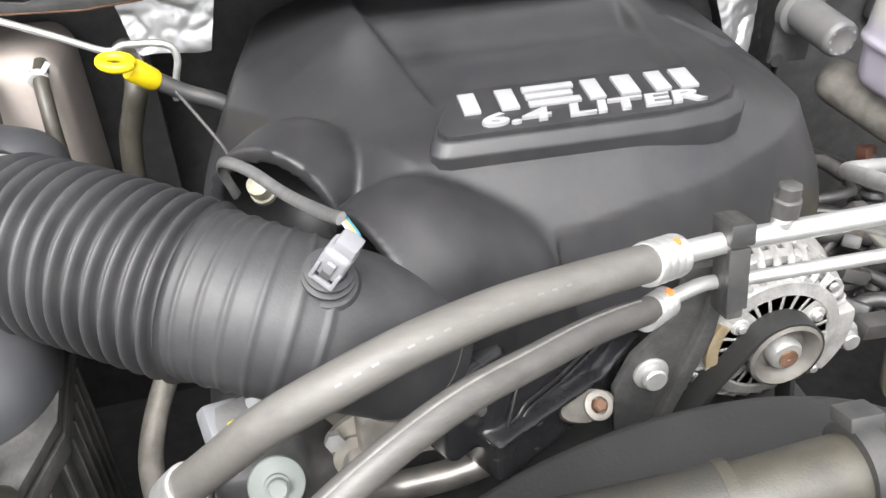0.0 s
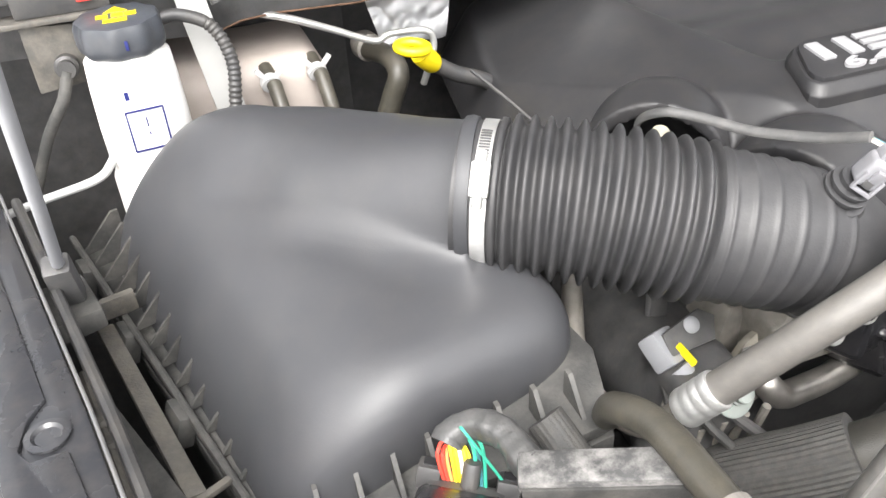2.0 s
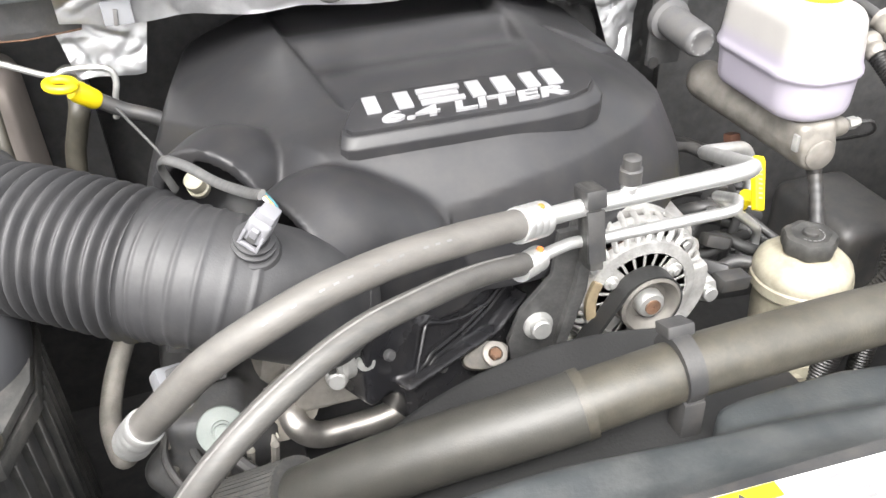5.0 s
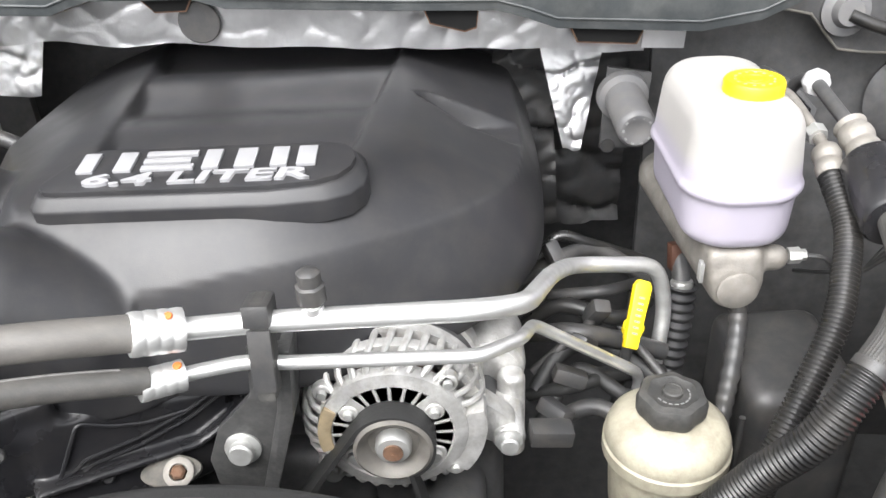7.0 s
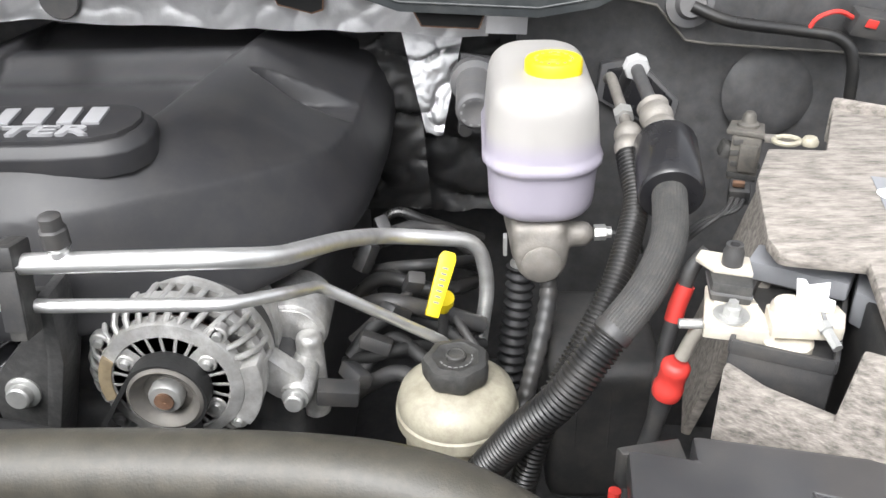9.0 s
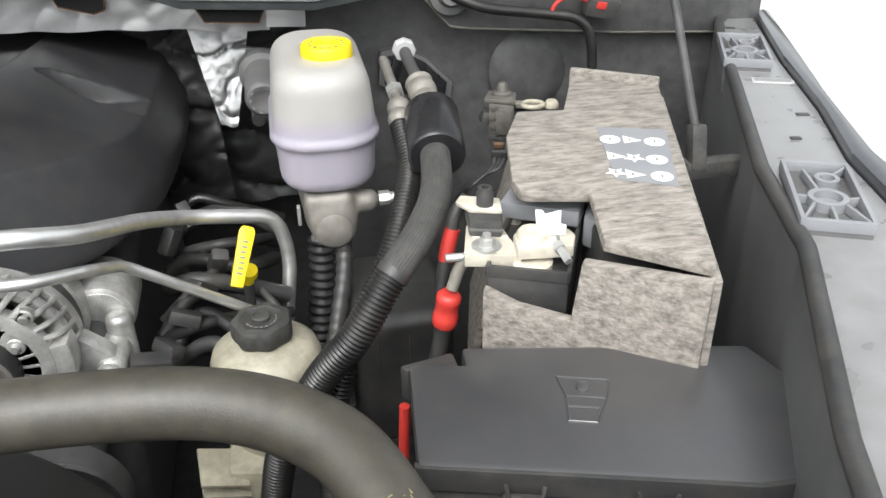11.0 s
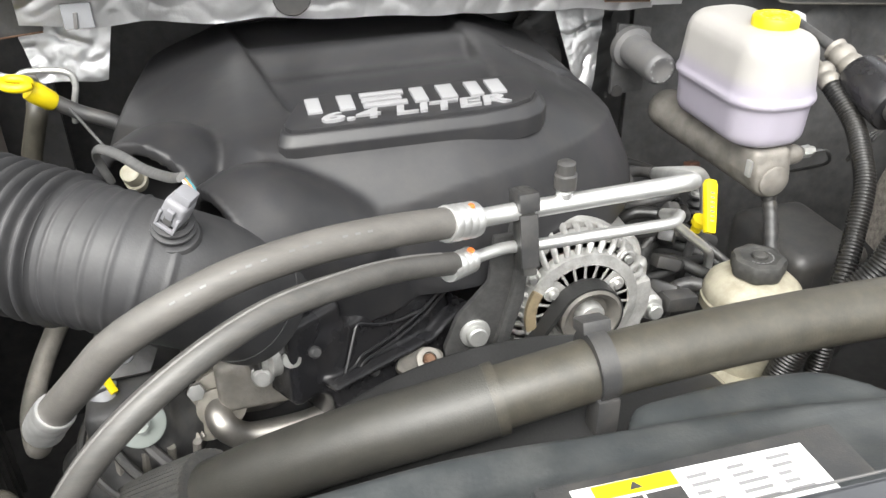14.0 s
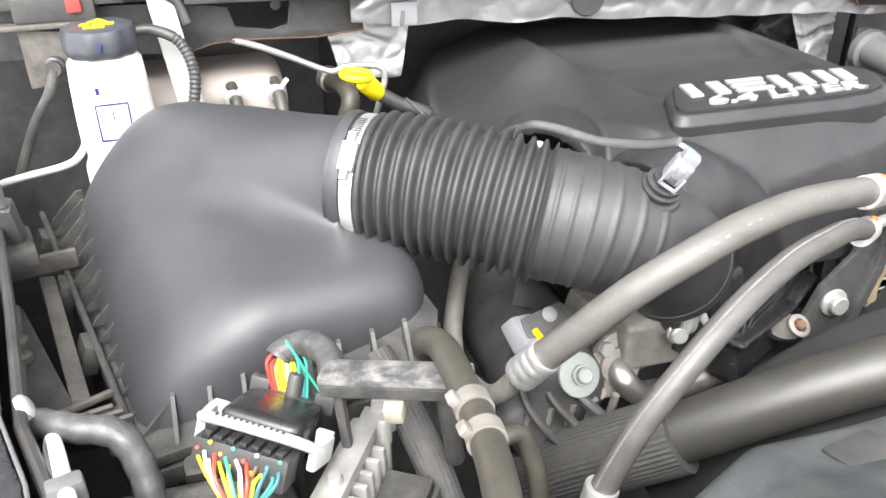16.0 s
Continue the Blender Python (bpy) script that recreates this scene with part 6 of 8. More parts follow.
for i, c in enumerate(colours):
    a = pm @ Vector((-0.036 + 0.0048 * i, -0.043, -0.012 + 0.006 * (i % 2)))
    b = JOIN + Vector((0.0009 * (i - 7.5), rng.uniform(-0.002, 0.002), rng.uniform(-0.003, 0.003)))
    swing = a.lerp(b, 0.5) + Vector((rng.uniform(-0.003, 0.003) + 0.0007 * (i - 7.5), rng.uniform(-0.003, 0.003), 0.006 + rng.uniform(-0.002, 0.003)))
    part("wire", tube(spline([a, swing, b, b + Vector((0, -0.012, -0.002))], 0.004), 0.00125, 7), WIREMATS[c], plug, c + " wire")
START = Vector((-0.55, -0.2, 1.119))
for i, c in enumerate(["red", "red", "orange", "yellow", "yellow", "white", "yellow", "yellow", "green", "blue", "green"]):
    a = pm @ Vector((-0.018 + 0.0034 * i, 0.066, 0.016))
    b = START + Vector((0.0013 * (i - 5), 0.0006 * (i - 5), rng.uniform(-0.005, 0.004)))
    swing = a.lerp(b, 0.5) + Vector((-0.005 + 0.001 * i, -0.002, 0.01 + rng.uniform(-0.003, 0.003)))
    part("wire", tube(spline([a, swing, b], 0.004), 0.00125, 7), WIREMATS[c], plug, c + " wire")
tail = pm @ Vector((0.03, 0.066, 0.026))
part("wire", tube(spline([START + Vector((0.006, 0, 0)), (-0.548, -0.215, 1.136), tail], 0.004), 0.001, 6), WIREMATS["green"], plug, "thin green wire")
harness = thing("wiring_harness", (-0.5, -0.26, 1.05), "thick taped black wiring harness in a flat channel", "harness")
part("taped_trunk", tube(spline([START + Vector((-0.006, -0.003, -0.004)), START, (-0.536, -0.203, 1.125), (-0.523, -0.221, 1.128), (-0.519, -0.248, 1.127), (-0.505, -0.262, 1.128)], 0.0022), lambda s: 0.01 + 0.0005 * math.sin(s * 190 + 1) + 0.0003 * math.sin(s * 610) + 0.0002 * math.sin(s * 1470), 22, flutes=5, flute=0.04), DUSTTAPE, harness, "crumpled black tape")
L0, R0 = Vector((-0.524, -0.254, 1.13)), Vector((-0.44, -0.292, 1.137))
d = (R0 - L0).normalized()
across = Vector((-d.y, d.x, 0)).normalized()
chan = Matrix((d, across, d.cross(across))).transposed().to_4x4()
chan.translation = L0.lerp(R0, 0.5)
part("channel", placed(box(((R0 - L0).length + 0.012, 0.024, 0.011), (0, 0, 0.002), bevel=0.003), chan), SCUFFED, harness, "scuffed flat plastic channel")
part("channel_side", placed(box(((R0 - L0).length + 0.008, 0.003, 0.009), (0, -0.0125, -0.002), bevel=0.001), chan), DUSTY, harness)
part("channel_foot", placed(box((0.007, 0.008, 0.05), (-0.04, -0.006, -0.03), bevel=0.002), chan), BLACK, harness)
part("channel_clip", placed(box((0.014, 0.012, 0.014), (0.0, -0.014, -0.016), (15, 0, 0), 0.003), chan), CREAM, harness, "cream plastic clip")
part("leg", tube(spline([(-0.45, -0.28, 1.125), (-0.448, -0.282, 1.1), (-0.44, -0.27, 1.05)]), 0.007, 12), BLACK, harness)
part("cable", tube(spline([JOIN + Vector((0, 0.002, 0.002)), (-0.592, -0.336, 1.087), (-0.593, -0.366, 1.078), (-0.606, -0.39, 1.064), (-0.64, -0.402, 1.04)]), lambda s: 0.0094 + 0.0003 * math.sin(s * 500), 16), TAPE, harness, "grey sheathed cable")

sl = thing("ribbed_pipe", (-0.46, -0.25, 0.9), "corrugated grey conduit running under the harness", "pipe")
part("conduit", tube(spline([(-0.482, -0.19, 1.095), (-0.468, -0.225, 1.068), (-0.456, -0.26, 1.04), (-0.447, -0.29, 1.006)]), 0.0132, 84, flutes=21, flute=0.02), SHEATH, sl, "woven grey sleeve")
part("tail", tube(spline([(-0.448, -0.287, 1.009), (-0.441, -0.312, 0.975), (-0.434, -0.33, 0.93), (-0.43, -0.34, 0.86)]), 0.011, 16), RUBBER, sl, "dark rubber hose")
shield = thing("dusty_panel", (-0.63, -0.36, 0.87), "dusty dark plastic housing behind the control unit", "housing")
part("shell", solid(lambda x, y, z: sd_box(x, y, z, (-0.63, -0.36, 0.96), (0.075, 0.14, 0.085), 0.03), (-0.72, -0.52, 0.86), (-0.54, -0.2, 1.06), 0.006), SPECKLED, shield)
for k in range(3):
    part("ridge", tube([(-0.69 + 0.05 * k, -0.47, 1.045), (-0.68 + 0.05 * k, -0.3, 1.046)], 0.003, 8), SPECKLED, shield)
for p in ((-0.585, -0.24, 1.04), (-0.665, -0.47, 1.04)):
    part("screw", lathe([(0.007, 0), (0.007, 0.005), (0.005, 0.007), (0, 0.007)], p, segs=14), DUSTMETAL, shield)

# ---- left wing edge, rod, tube and cable ----
OUT = [(-0.83, 0.19), (-0.758, -0.119), (-0.729, -0.257), (-0.704, -0.323), (-0.66, -0.49), (-0.6, -0.8), (-0.72, -0.8), (-0.76, -0.4), (-0.785, -0.27), (-0.8, -0.2), (-0.815, -0.12), (-0.9, 0.25), (-0.9, 0.4)]
wing = single("inner_fender_west", slab(OUT, 1.13, 1.146, 0.004), WINGPAINT, "blue-grey painted wing edge beside the air box", "wall", kind="structure")
LIP = [(-0.83, 0.19), (-0.758, -0.119), (-0.729, -0.257), (-0.704, -0.323), (-0.66, -0.49)]
part("lip", tube([(x + 0.002, y, 1.146) for x, y in LIP], 0.0014, 8), MIDGREY, wing, "thin pale line along the edge")
part("lip", tube([(x + 0.012, y, 1.135) for x, y in LIP], 0.0045, 8), BLACK, wing, "black edge seal")
part("raised_panel", slab([(-0.85, 0.19), (-0.782, -0.1), (-0.792, -0.116), (-0.796, -0.14), (-0.788, -0.151), (-0.768, -0.15), (-0.742, -0.25), (-0.718, -0.32), (-0.69, -0.42), (-0.745, -0.44), (-0.805, -0.16), (-0.88, 0.2)], 1.145, 1.1495, 0.002), WINGPAINT, wing)
part("hole_rim", lathe([(0.0075, -0.003), (0.009, 0.0), (0.013, 0.001), (0.0135, 0.0035), (0.0095, 0.004), (0.0075, 0.002)], (-0.78, -0.133, 1.146), segs=28), WINGPAINT, wing)
# Black disc stands in for the shade inside the open hole.
part("hole_shade", lathe([(0.0085, 0), (0.0085, 0.001), (0, 0.001)], (-0.78, -0.133, 1.1465), segs=20), BLACK, wing)
part("round_plug", lathe([(0.0098, 0), (0.0095, 0.0015), (0.007, 0.0022), (0, 0.0024)], (-0.772, -0.204, 1.149), segs=24), WINGPAINT, wing)
part("cross_rib", tube([(-0.735, -0.245, 1.147), (-0.79, -0.262, 1.147)], 0.005, 10), WINGPAINT, wing)
part("outer_wing", slab([(-0.818, -0.12), (-0.803, -0.2), (-0.788, -0.27), (-0.763, -0.4), (-0.73, -0.8), (-1.3, -0.8), (-1.3, 0.4), (-0.905, 0.4), (-0.903, 0.25)], 1.12, 1.142, 0.006), WHITEPAINT, wing, "white painted outer wing")
single("inner_fender_wall_west", box((0.02, 1.2, 0.7), (-0.86, -0.05, 0.78), (0, -3, 16), 0.006), BLACK, "black inner wing panel beside the air box", "wall", kind="structure")
single("inner_fender_front_west", box((0.02, 0.6, 0.6), (-0.7, -0.5, 0.82), (0, -2, 12), 0.006), BLACK, "black inner wing panel below the wing edge", "wall", kind="structure")
rod = thing("hood_strut", (-0.773, 0.034, 1.12), "slim grey hood strut with a plastic end", "strut", "hood struts")
part("rod", tube([(-0.773, 0.034, 1.16), (-0.745, -0.08, 1.344), (-0.72, -0.18, 1.505), (-0.6, -0.3, 1.75)][:2] + [(-0.72, -0.18, 1.53), (-0.68, -0.1, 1.9)], 0.0048, 14), GREYPL, rod)
part("end", box((0.022, 0.022, 0.05), (-0.776, 0.046, 1.135), (20, 0, 0), 0.006), DARKSTEEL, rod)
part("seat", box((0.05, 0.06, 0.02), (-0.785, 0.05, 1.105), (0, 0, 16), 0.005), DUSTY, rod)
wt = thing("white_tube", (-0.69, -0.3, 1.1), "white plastic washer tube in a grey clip", "tube")
WT = spline([(-0.715, -0.245, 1.08), (-0.706, -0.25, 1.112), (-0.699, -0.265, 1.124), (-0.677, -0.343, 1.15), (-0.66, -0.41, 1.16), (-0.63, -0.52, 1.165)])
part("tube", tube(WT, 0.0047, 16), TANKPL, wt)
part("clip", placed(box((0.02, 0.012, 0.018), bevel=0.003), pose(-0.679, -0.335, 1.146, 0, 0, 15)), MIDGREY, wt)
lm = thing("taped_cable", (-0.66, -0.26, 1.0), "black taped cable bending down beside the air box", "cable")
part("cable", tube(spline([(-0.715, -0.235, 1.12), (-0.69, -0.25, 1.122), (-0.662, -0.26, 1.117), (-0.65, -0.275, 1.09), (-0.648, -0.3, 1.06), (-0.645, -0.36, 1.055), (-0.63, -0.44, 1.06), (-0.61, -0.5, 1.05)]), lambda s: 0.0098 + 0.0005 * math.sin(s * 400), 16), DUSTTAPE, lm)
for p in ((-0.72, -0.237, 1.134), (-0.69, -0.35, 1.14)):
    single("wing_bolt", lathe([(0.009, 0), (0.009, 0.004), (0.006, 0.006), (0, 0.006)], p, (0.9, 0.2, 0.4), 12), LIGHTGREY, "pale bolt in the wing edge", "bolt", "wing bolts")
brace = thing("wing_brace", (-0.74, 0.0, 0.9), "dusty metal brace and black gusset beside the air box", "brace")
part("bar", placed(box((0.015, 0.225, 0.006), bevel=0.002), pose(-0.7415, -0.015, 1.047, 0, 10, 14.2)), DUSTMETAL, brace, "beige dusty steel bar")
part("gusset", slab([(-0.782, 0.036), (-0.789, 0.02), (-0.757, -0.14), (-0.718, -0.13)], 1.046, 1.052, 0.002), DUSTY, brace)
part("gusset_edge", tube([(-0.786, 0.03, 1.054), (-0.77, -0.05, 1.056), (-0.752, -0.14, 1.058)], 0.004, 8), DUSTMETAL, brace)
for p in ((-0.772, -0.035, 1.054), (-0.765, -0.06, 1.054)):
    part("stud", lathe([(0.008, 0), (0.008, 0.006), (0.005, 0.009), (0, 0.009)], p, segs=14), DUSTMETAL, brace)
part("cross_bar", placed(box((0.05, 0.006, 0.006), bevel=0.002), pose(-0.712, -0.128, 1.048, 0, 0, 25)), DUSTMETAL, brace)
for k in range(3):
    part("vane", placed(box((0.026, 0.004, 0.01), bevel=0.001), pose(-0.7 + 0.008 * k, -0.145 - 0.008 * k, 1.05, 20, 0, 15)), DUSTMETAL, brace, "stained beige vane")
part("ledge", placed(box((0.075, 0.008, 0.02), bevel=0.002), pose(-0.775, 0.1, 1.06, 0, 0, 14)), DUSTMETAL, brace)
bp = thing("brake_line", (-0.8, 0.2, 1.0), "white plastic pipe rising beside the coolant tank", "pipe")
part("pipe", tube(spline([(-0.732, 0.28, 1.131), (-0.735, 0.28, 1.118), (-0.741, 0.28, 1.108), (-0.76, 0.28, 1.094), (-0.824, 0.28, 1.082), (-0.92, 0.28, 1.06)]), 0.0045, 12), LIGHTGREY, bp)

sole = thing("solenoid_valve", (-0.16, -0.11, 0.95), "light cast metal solenoid valve behind the hose fitting", "valve")
part("barrel", lathe([(0.017, 0), (0.019, 0.002), (0.019, 0.026), (0.015, 0.029), (0.015, 0.034), (0, 0.034)], (-0.155, -0.118, 1.028), (-0.9, -0.35, 0.1), 32), CAST, sole)
part("dark_end", lathe([(0.012, 0), (0.012, 0.003), (0.009, 0.005), (0, 0.005)], (-0.155 - 0.9 * 0.0345, -0.118 - 0.35 * 0.0345, 1.0315), (-0.9, -0.35, 0.1), 24), BLACK, sole)
part("body", box((0.05, 0.05, 0.05), (-0.132, -0.1, 1.012), (10, 15, 20), 0.012), CASTDIRT, sole)
part("bolt", lathe([(0.009, 0), (0.009, 0.003), (0.006, 0.0035), (0.006, 0.009), (0, 0.0095)], (-0.15, -0.135, 1.048), (0.1, -0.4, 0.9), 6), STEEL, sole)

# ---- front panel, shroud and label ----
FRONT = [(-0.46, -0.513), (-0.395, -0.487), (-0.33, -0.479), (0.45, -0.479), (0.475, -0.496), (0.51, -0.506), (0.55, -0.512), (0.6, -0.54), (0.7, -0.6), (0.9, -0.64), (0.9, -0.93), (-0.58, -0.93)]
front = single("radiator_support", slab(FRONT, 1.115, 1.142, 0.006, Matrix(((1, 0, 0, 0), (0, 1, 0, 0), (-0.03, -0.06, 1, -0.022), (0, 0, 0, 1)))), PAINT, "black painted radiator support panel", "panel", kind="structure")
# Thin grey tube draws the bright reflection along the glossy panel edge.
part("edge_glint", tube([(-0.34, -0.478, 1.16), (0.45, -0.478, 1.1365)], 0.0009, 8), MIDGREY, front, "pale line drawn as the glint of the panel edge")

part("round_dimple", lathe([(0.0125, -0.003), (0.0125, 0.0), (0.0118, 0.0004), (0.011, 0.0), (0, -0.0002)], (-0.398, -0.522, 1.1645), (0.03, 0.06, 1), 36), PAINT, front, "round shallow dimple")
part("white_ring", tube(spline([(-0.337, -0.474, 1.141), (-0.336, -0.472, 1.1475), (-0.33, -0.473, 1.151), (-0.323, -0.475, 1.149), (-0.321, -0.478, 1.142)]), 0.0022, 10), TANKPL, front, "white plastic hook")
low = thing("lower_fitting", (-0.45, -0.45, 1.03), "pale metal fitting with a corrugated conduit", "fitting")
corrugated("conduit", spline([(-0.486, -0.44, 1.0), (-0.474, -0.424, 1.045), (-0.458, -0.408, 1.052), (-0.438, -0.403, 1.05), (-0.42, -0.405, 1.04), (-0.405, -0.41, 1.0)]), 0.0068, low, 0.0036, 0.0008)
part("elbow", tube(spline([(-0.455, -0.44, 0.98), (-0.448, -0.43, 1.03), (-0.44, -0.41, 1.05), (-0.425, -0.38, 1.05), (-0.41, -0.35, 1.03)]), 0.0075, 14), CASTDIRT, low, "dull metal elbow")
part("nut", lathe([(0.011, 0), (0.012, 0.002), (0.012, 0.014), (0.01, 0.016)], (-0.428, -0.43, 1.03), (0.2, 0.3, 1), 6), PALEMETAL, low)


def shroud_field(x, y, z):
    wave = 0.004 * np.sin(x * 23) * np.sin(y * 40)
    top = 1.108 + 0.35 * np.clip(-0.4 - y, 0, 0.08) - 0.9 * np.clip(y + 0.37, 0, 0.1) ** 1.0 + wave - 0.9 * np.clip(-0.27 - x, 0, 0.12)
    foot = sd_polygon(x, y, [(-0.38, -0.49), (0.43, -0.49), (0.46, -0.455), (0.44, -0.425), (0.41, -0.406), (0.33, -0.39), (0.2, -0.37), (0.1, -0.35), (-0.12, -0.337), (-0.36, -0.375)], 0.03)
    deck = smax(sd_polygon(x, y, [(0.02, -0.42), (0.28, -0.42), (0.235, -0.338), (0.2, -0.325), (0.07, -0.328)], 0.015), (z - 1.088 - 0.1 * (-0.34 - y)) * 0.95, 0.008)
    return np.maximum(smin(smax(foot, (z - top) * 0.9, 0.02), deck, 0.01), 0.98 - z)


shroud = single("fan_shroud", solid(shroud_field, (-0.41, -0.52, 0.97), (0.49, -0.31, 1.15), 0.006, 60), SHROUD, "dark smooth plastic fan shroud", "shroud", kind="structure")
bm = bmesh.new()
rows = []
for i in range(61):
    a = radians(30 + 120 * i / 60)
    rows.append([bm.verts.new((0.02 + r * math.cos(a), y, 0.758 + r * math.sin(a))) for r, y in ((0.296, -0.196), (0.3, -0.199), (0.303, -0.206), (0.303, -0.4), (0.297, -0.4), (0.297, -0.206))])
for one, two in zip(rows, rows[1:]):
    for k in range(6):
        bm.faces.new((one[k], one[(k + 1) % 6], two[(k + 1) % 6], two[k]))
part("throat_ring", bm, BELT, shroud, "dark round throat of the shroud", smooth=60)
part("black_patch", placed(box((0.042, 0.03, 0.0025), bevel=0.001), pose(-0.208, -0.397, 1.1105, -8, 0, 12)), BLACK, shroud, "flat black rectangular patch")
part("raised_bar", tube([(-0.036, -0.414, 1.114), (-0.04, -0.468, 1.134)], 0.005, 8), SHROUD, shroud)
part("tray", slab([(-0.045, -0.478), (0.15, -0.478), (0.15, -0.425), (-0.045, -0.425)], 1.118, 1.132, 0.002), BLACK, shroud)
lab = thing("warning_sticker", (0.05, -0.45, 1.132), "white and yellow warning sticker on the shroud", "sticker")
part("sheet", slab([(-0.026, -0.475), (0.121, -0.475), (0.121, -0.436), (-0.026, -0.432)], 1.1325, 1.1331, 0), PAPER, lab, smooth=0)
part("yellow_band", slab([(-0.014, -0.443), (0.036, -0.4445), (0.036, -0.434), (-0.014, -0.433)], 1.1331, 1.1334, 0), YELLOW, lab, smooth=0)
part("black_box", slab([(-0.014, -0.464), (0.012, -0.464), (0.012, -0.446), (-0.014, -0.445)], 1.1331, 1.1334, 0), BLACK, lab, smooth=0)
part("black_box", slab([(0.014, -0.46), (0.036, -0.46), (0.036, -0.446), (0.014, -0.446)], 1.1331, 1.1334, 0), BLACK, lab, smooth=0)
part("red_mark", lathe([(0.007, 0), (0.007, 0.0006), (0.005, 0.0006), (0.005, 0)], (-0.001, -0.455, 1.1334), segs=20), RED, lab, smooth=0)
part("warning_triangle", slab([(0.007, -0.441), (0.015, -0.441), (0.011, -0.4355)], 1.1334, 1.1337, 0), BLACK, lab, smooth=0)
for r in range(5):
    for k in range(3):
        w = rng.uniform(0.008, 0.02)
        part("writing_bar", slab([(0.042 + 0.026 * k, -0.443 - 0.0062 * r), (0.042 + 0.026 * k + w, -0.443 - 0.0062 * r), (0.042 + 0.026 * k + w, -0.4405 - 0.0062 * r), (0.042 + 0.026 * k, -0.4405 - 0.0062 * r)], 1.1331, 1.1334, 0), INK, lab, smooth=0)
for k in range(9):
    part("bar_code", slab([(-0.0235, -0.47 + 0.003 * k), (-0.0165, -0.47 + 0.003 * k), (-0.0165, -0.4685 + 0.003 * k), (-0.0235, -0.4685 + 0.003 * k)], 1.1331, 1.1334, 0), INK, lab, smooth=0)

# ---- right wing ----
INNER = [(1.12, 0.42), (1.06, 0.3), (1.002, 0.155), (0.893, -0.105), (0.85, -0.25), (0.75, -0.45), (0.69, -0.6)]
bm = slab([(x - 0.007, y) for x, y in INNER] + [(x + 0.007, y) for x, y in reversed(INNER)], 0.42, 1.122, 0.002)
single("inner_fender_east", bm, WINGBLACK, "black inner wing panel beside the battery", "wall", kind="structure")
rail = single("wing_rail_east", slab([*INNER, (0.86, -0.62), (0.95, -0.25), (0.985, -0.1), (1.035, 0.025), (1.091, 0.2), (1.175, 0.42)], 1.112, 1.126, 0.003), RAILPAINT, "pale grey painted wing rail", "wall", kind="structure")
part("seal", tube([(x - 0.002, y, 1.128) for x, y in INNER], 0.0075, 12), BLACK, rail, "black rubber seal")
part("wing_edge", slab([(0.862, -0.62), (0.952, -0.25), (0.987, -0.1), (1.037, 0.025), (1.093, 0.2), (1.177, 0.42), (1.2, 0.42), (1.115, 0.19), (1.066, 0.06), (1.012, -0.1), (0.985, -0.26), (0.9, -0.62)], 1.06, 1.136, 0.008), PAINT, rail, "dark outer wing edge")
slotm = pose(1.038, 0.128, 1.1262, 0, 0, -21)
part("rail_slot", placed(slab([(-0.024, -0.009), (0.02, -0.009), (0.026, -0.004), (0.026, 0.004), (0.02, 0.009), (-0.024, 0.009)], 0, 0.0016, 0.0006), slotm), LIGHTGREY, rail, "bare slot rim")
part("rail_slot", placed(slab([(-0.021, -0.005), (0.018, -0.005), (0.022, -0.002), (0.022, 0.002), (0.018, 0.005), (-0.021, 0.005)], 0.0012, 0.0022, 0.0002), slotm), RAILPAINT, rail)
for px, py, w in ((1.012, 0.02, 0.014), (0.967, -0.04, 0.011), (1.1, 0.36, 0.024)):
    part("rail_hole", placed(box((w, 0.007, 0.002), bevel=0.0005), pose(px, py, 1.1265, 0, 0, -12)), BLACK, rail)
for px, py in ((1.053, 0.228), (0.907, -0.18)):
    hinge = thing("wing_bracket", (px, py, 1.126), "dark grey ribbed plastic bracket on the wing rail", "bracket", "wing brackets")
    turn = pose(px, py, 0, 0, 0, -23)
    part("plate", placed(slab([(-0.029, -0.06), (0.029, -0.06), (0.029, 0.06), (-0.029, 0.06)], 1.095, 1.131, 0.002), turn), MIDGREY, hinge)
    for cx, cy, w, d in ((-0.028, 0, 0.004, 0.12), (0.028, 0, 0.004, 0.12), (0, -0.059, 0.058, 0.004), (0, 0.059, 0.058, 0.004)):
        part("rim", placed(box((w, d, 0.011), (cx, cy, 1.136), bevel=0.001), turn), GREYPL, hinge)
    part("hub", placed(lathe([(0.017, 0.0), (0.017, 0.009), (0.012, 0.009), (0.012, 0.002), (0, 0.002)], (0, -0.012, 1.131), segs=24), turn), GREYPL, hinge)
    part("hub", placed(lathe([(0.011, 0.0), (0.011, 0.009), (0.007, 0.009), (0.007, 0.002), (0, 0.002)], (0.006, 0.028, 1.131), segs=20), turn), GREYPL, hinge)
    for ax, ay, bx, by in ((-0.028, -0.059, -0.013, -0.024), (0.028, -0.059, 0.013, -0.024), (0, -0.059, 0, -0.029), (-0.028, -0.01, -0.017, -0.012), (0.017, -0.012, 0.028, -0.008), (-0.006, 0.004, -0.012, 0.045), (0.012, 0.036, 0.028, 0.058)):
        a, b = Vector((ax, ay, 1.1355)), Vector((bx, by, 1.1355))
        part("rib", placed(box(((b - a).length, 0.0028, 0.008), (a + b) / 2, (0, 0, math.degrees(math.atan2(by - ay, bx - ax))), 0.0005), turn), GREYPL, hinge)
rod2 = thing("hood_strut", (0.874, 0.0, 1.1), "slim dark hood strut beside the battery", "strut", "hood struts")
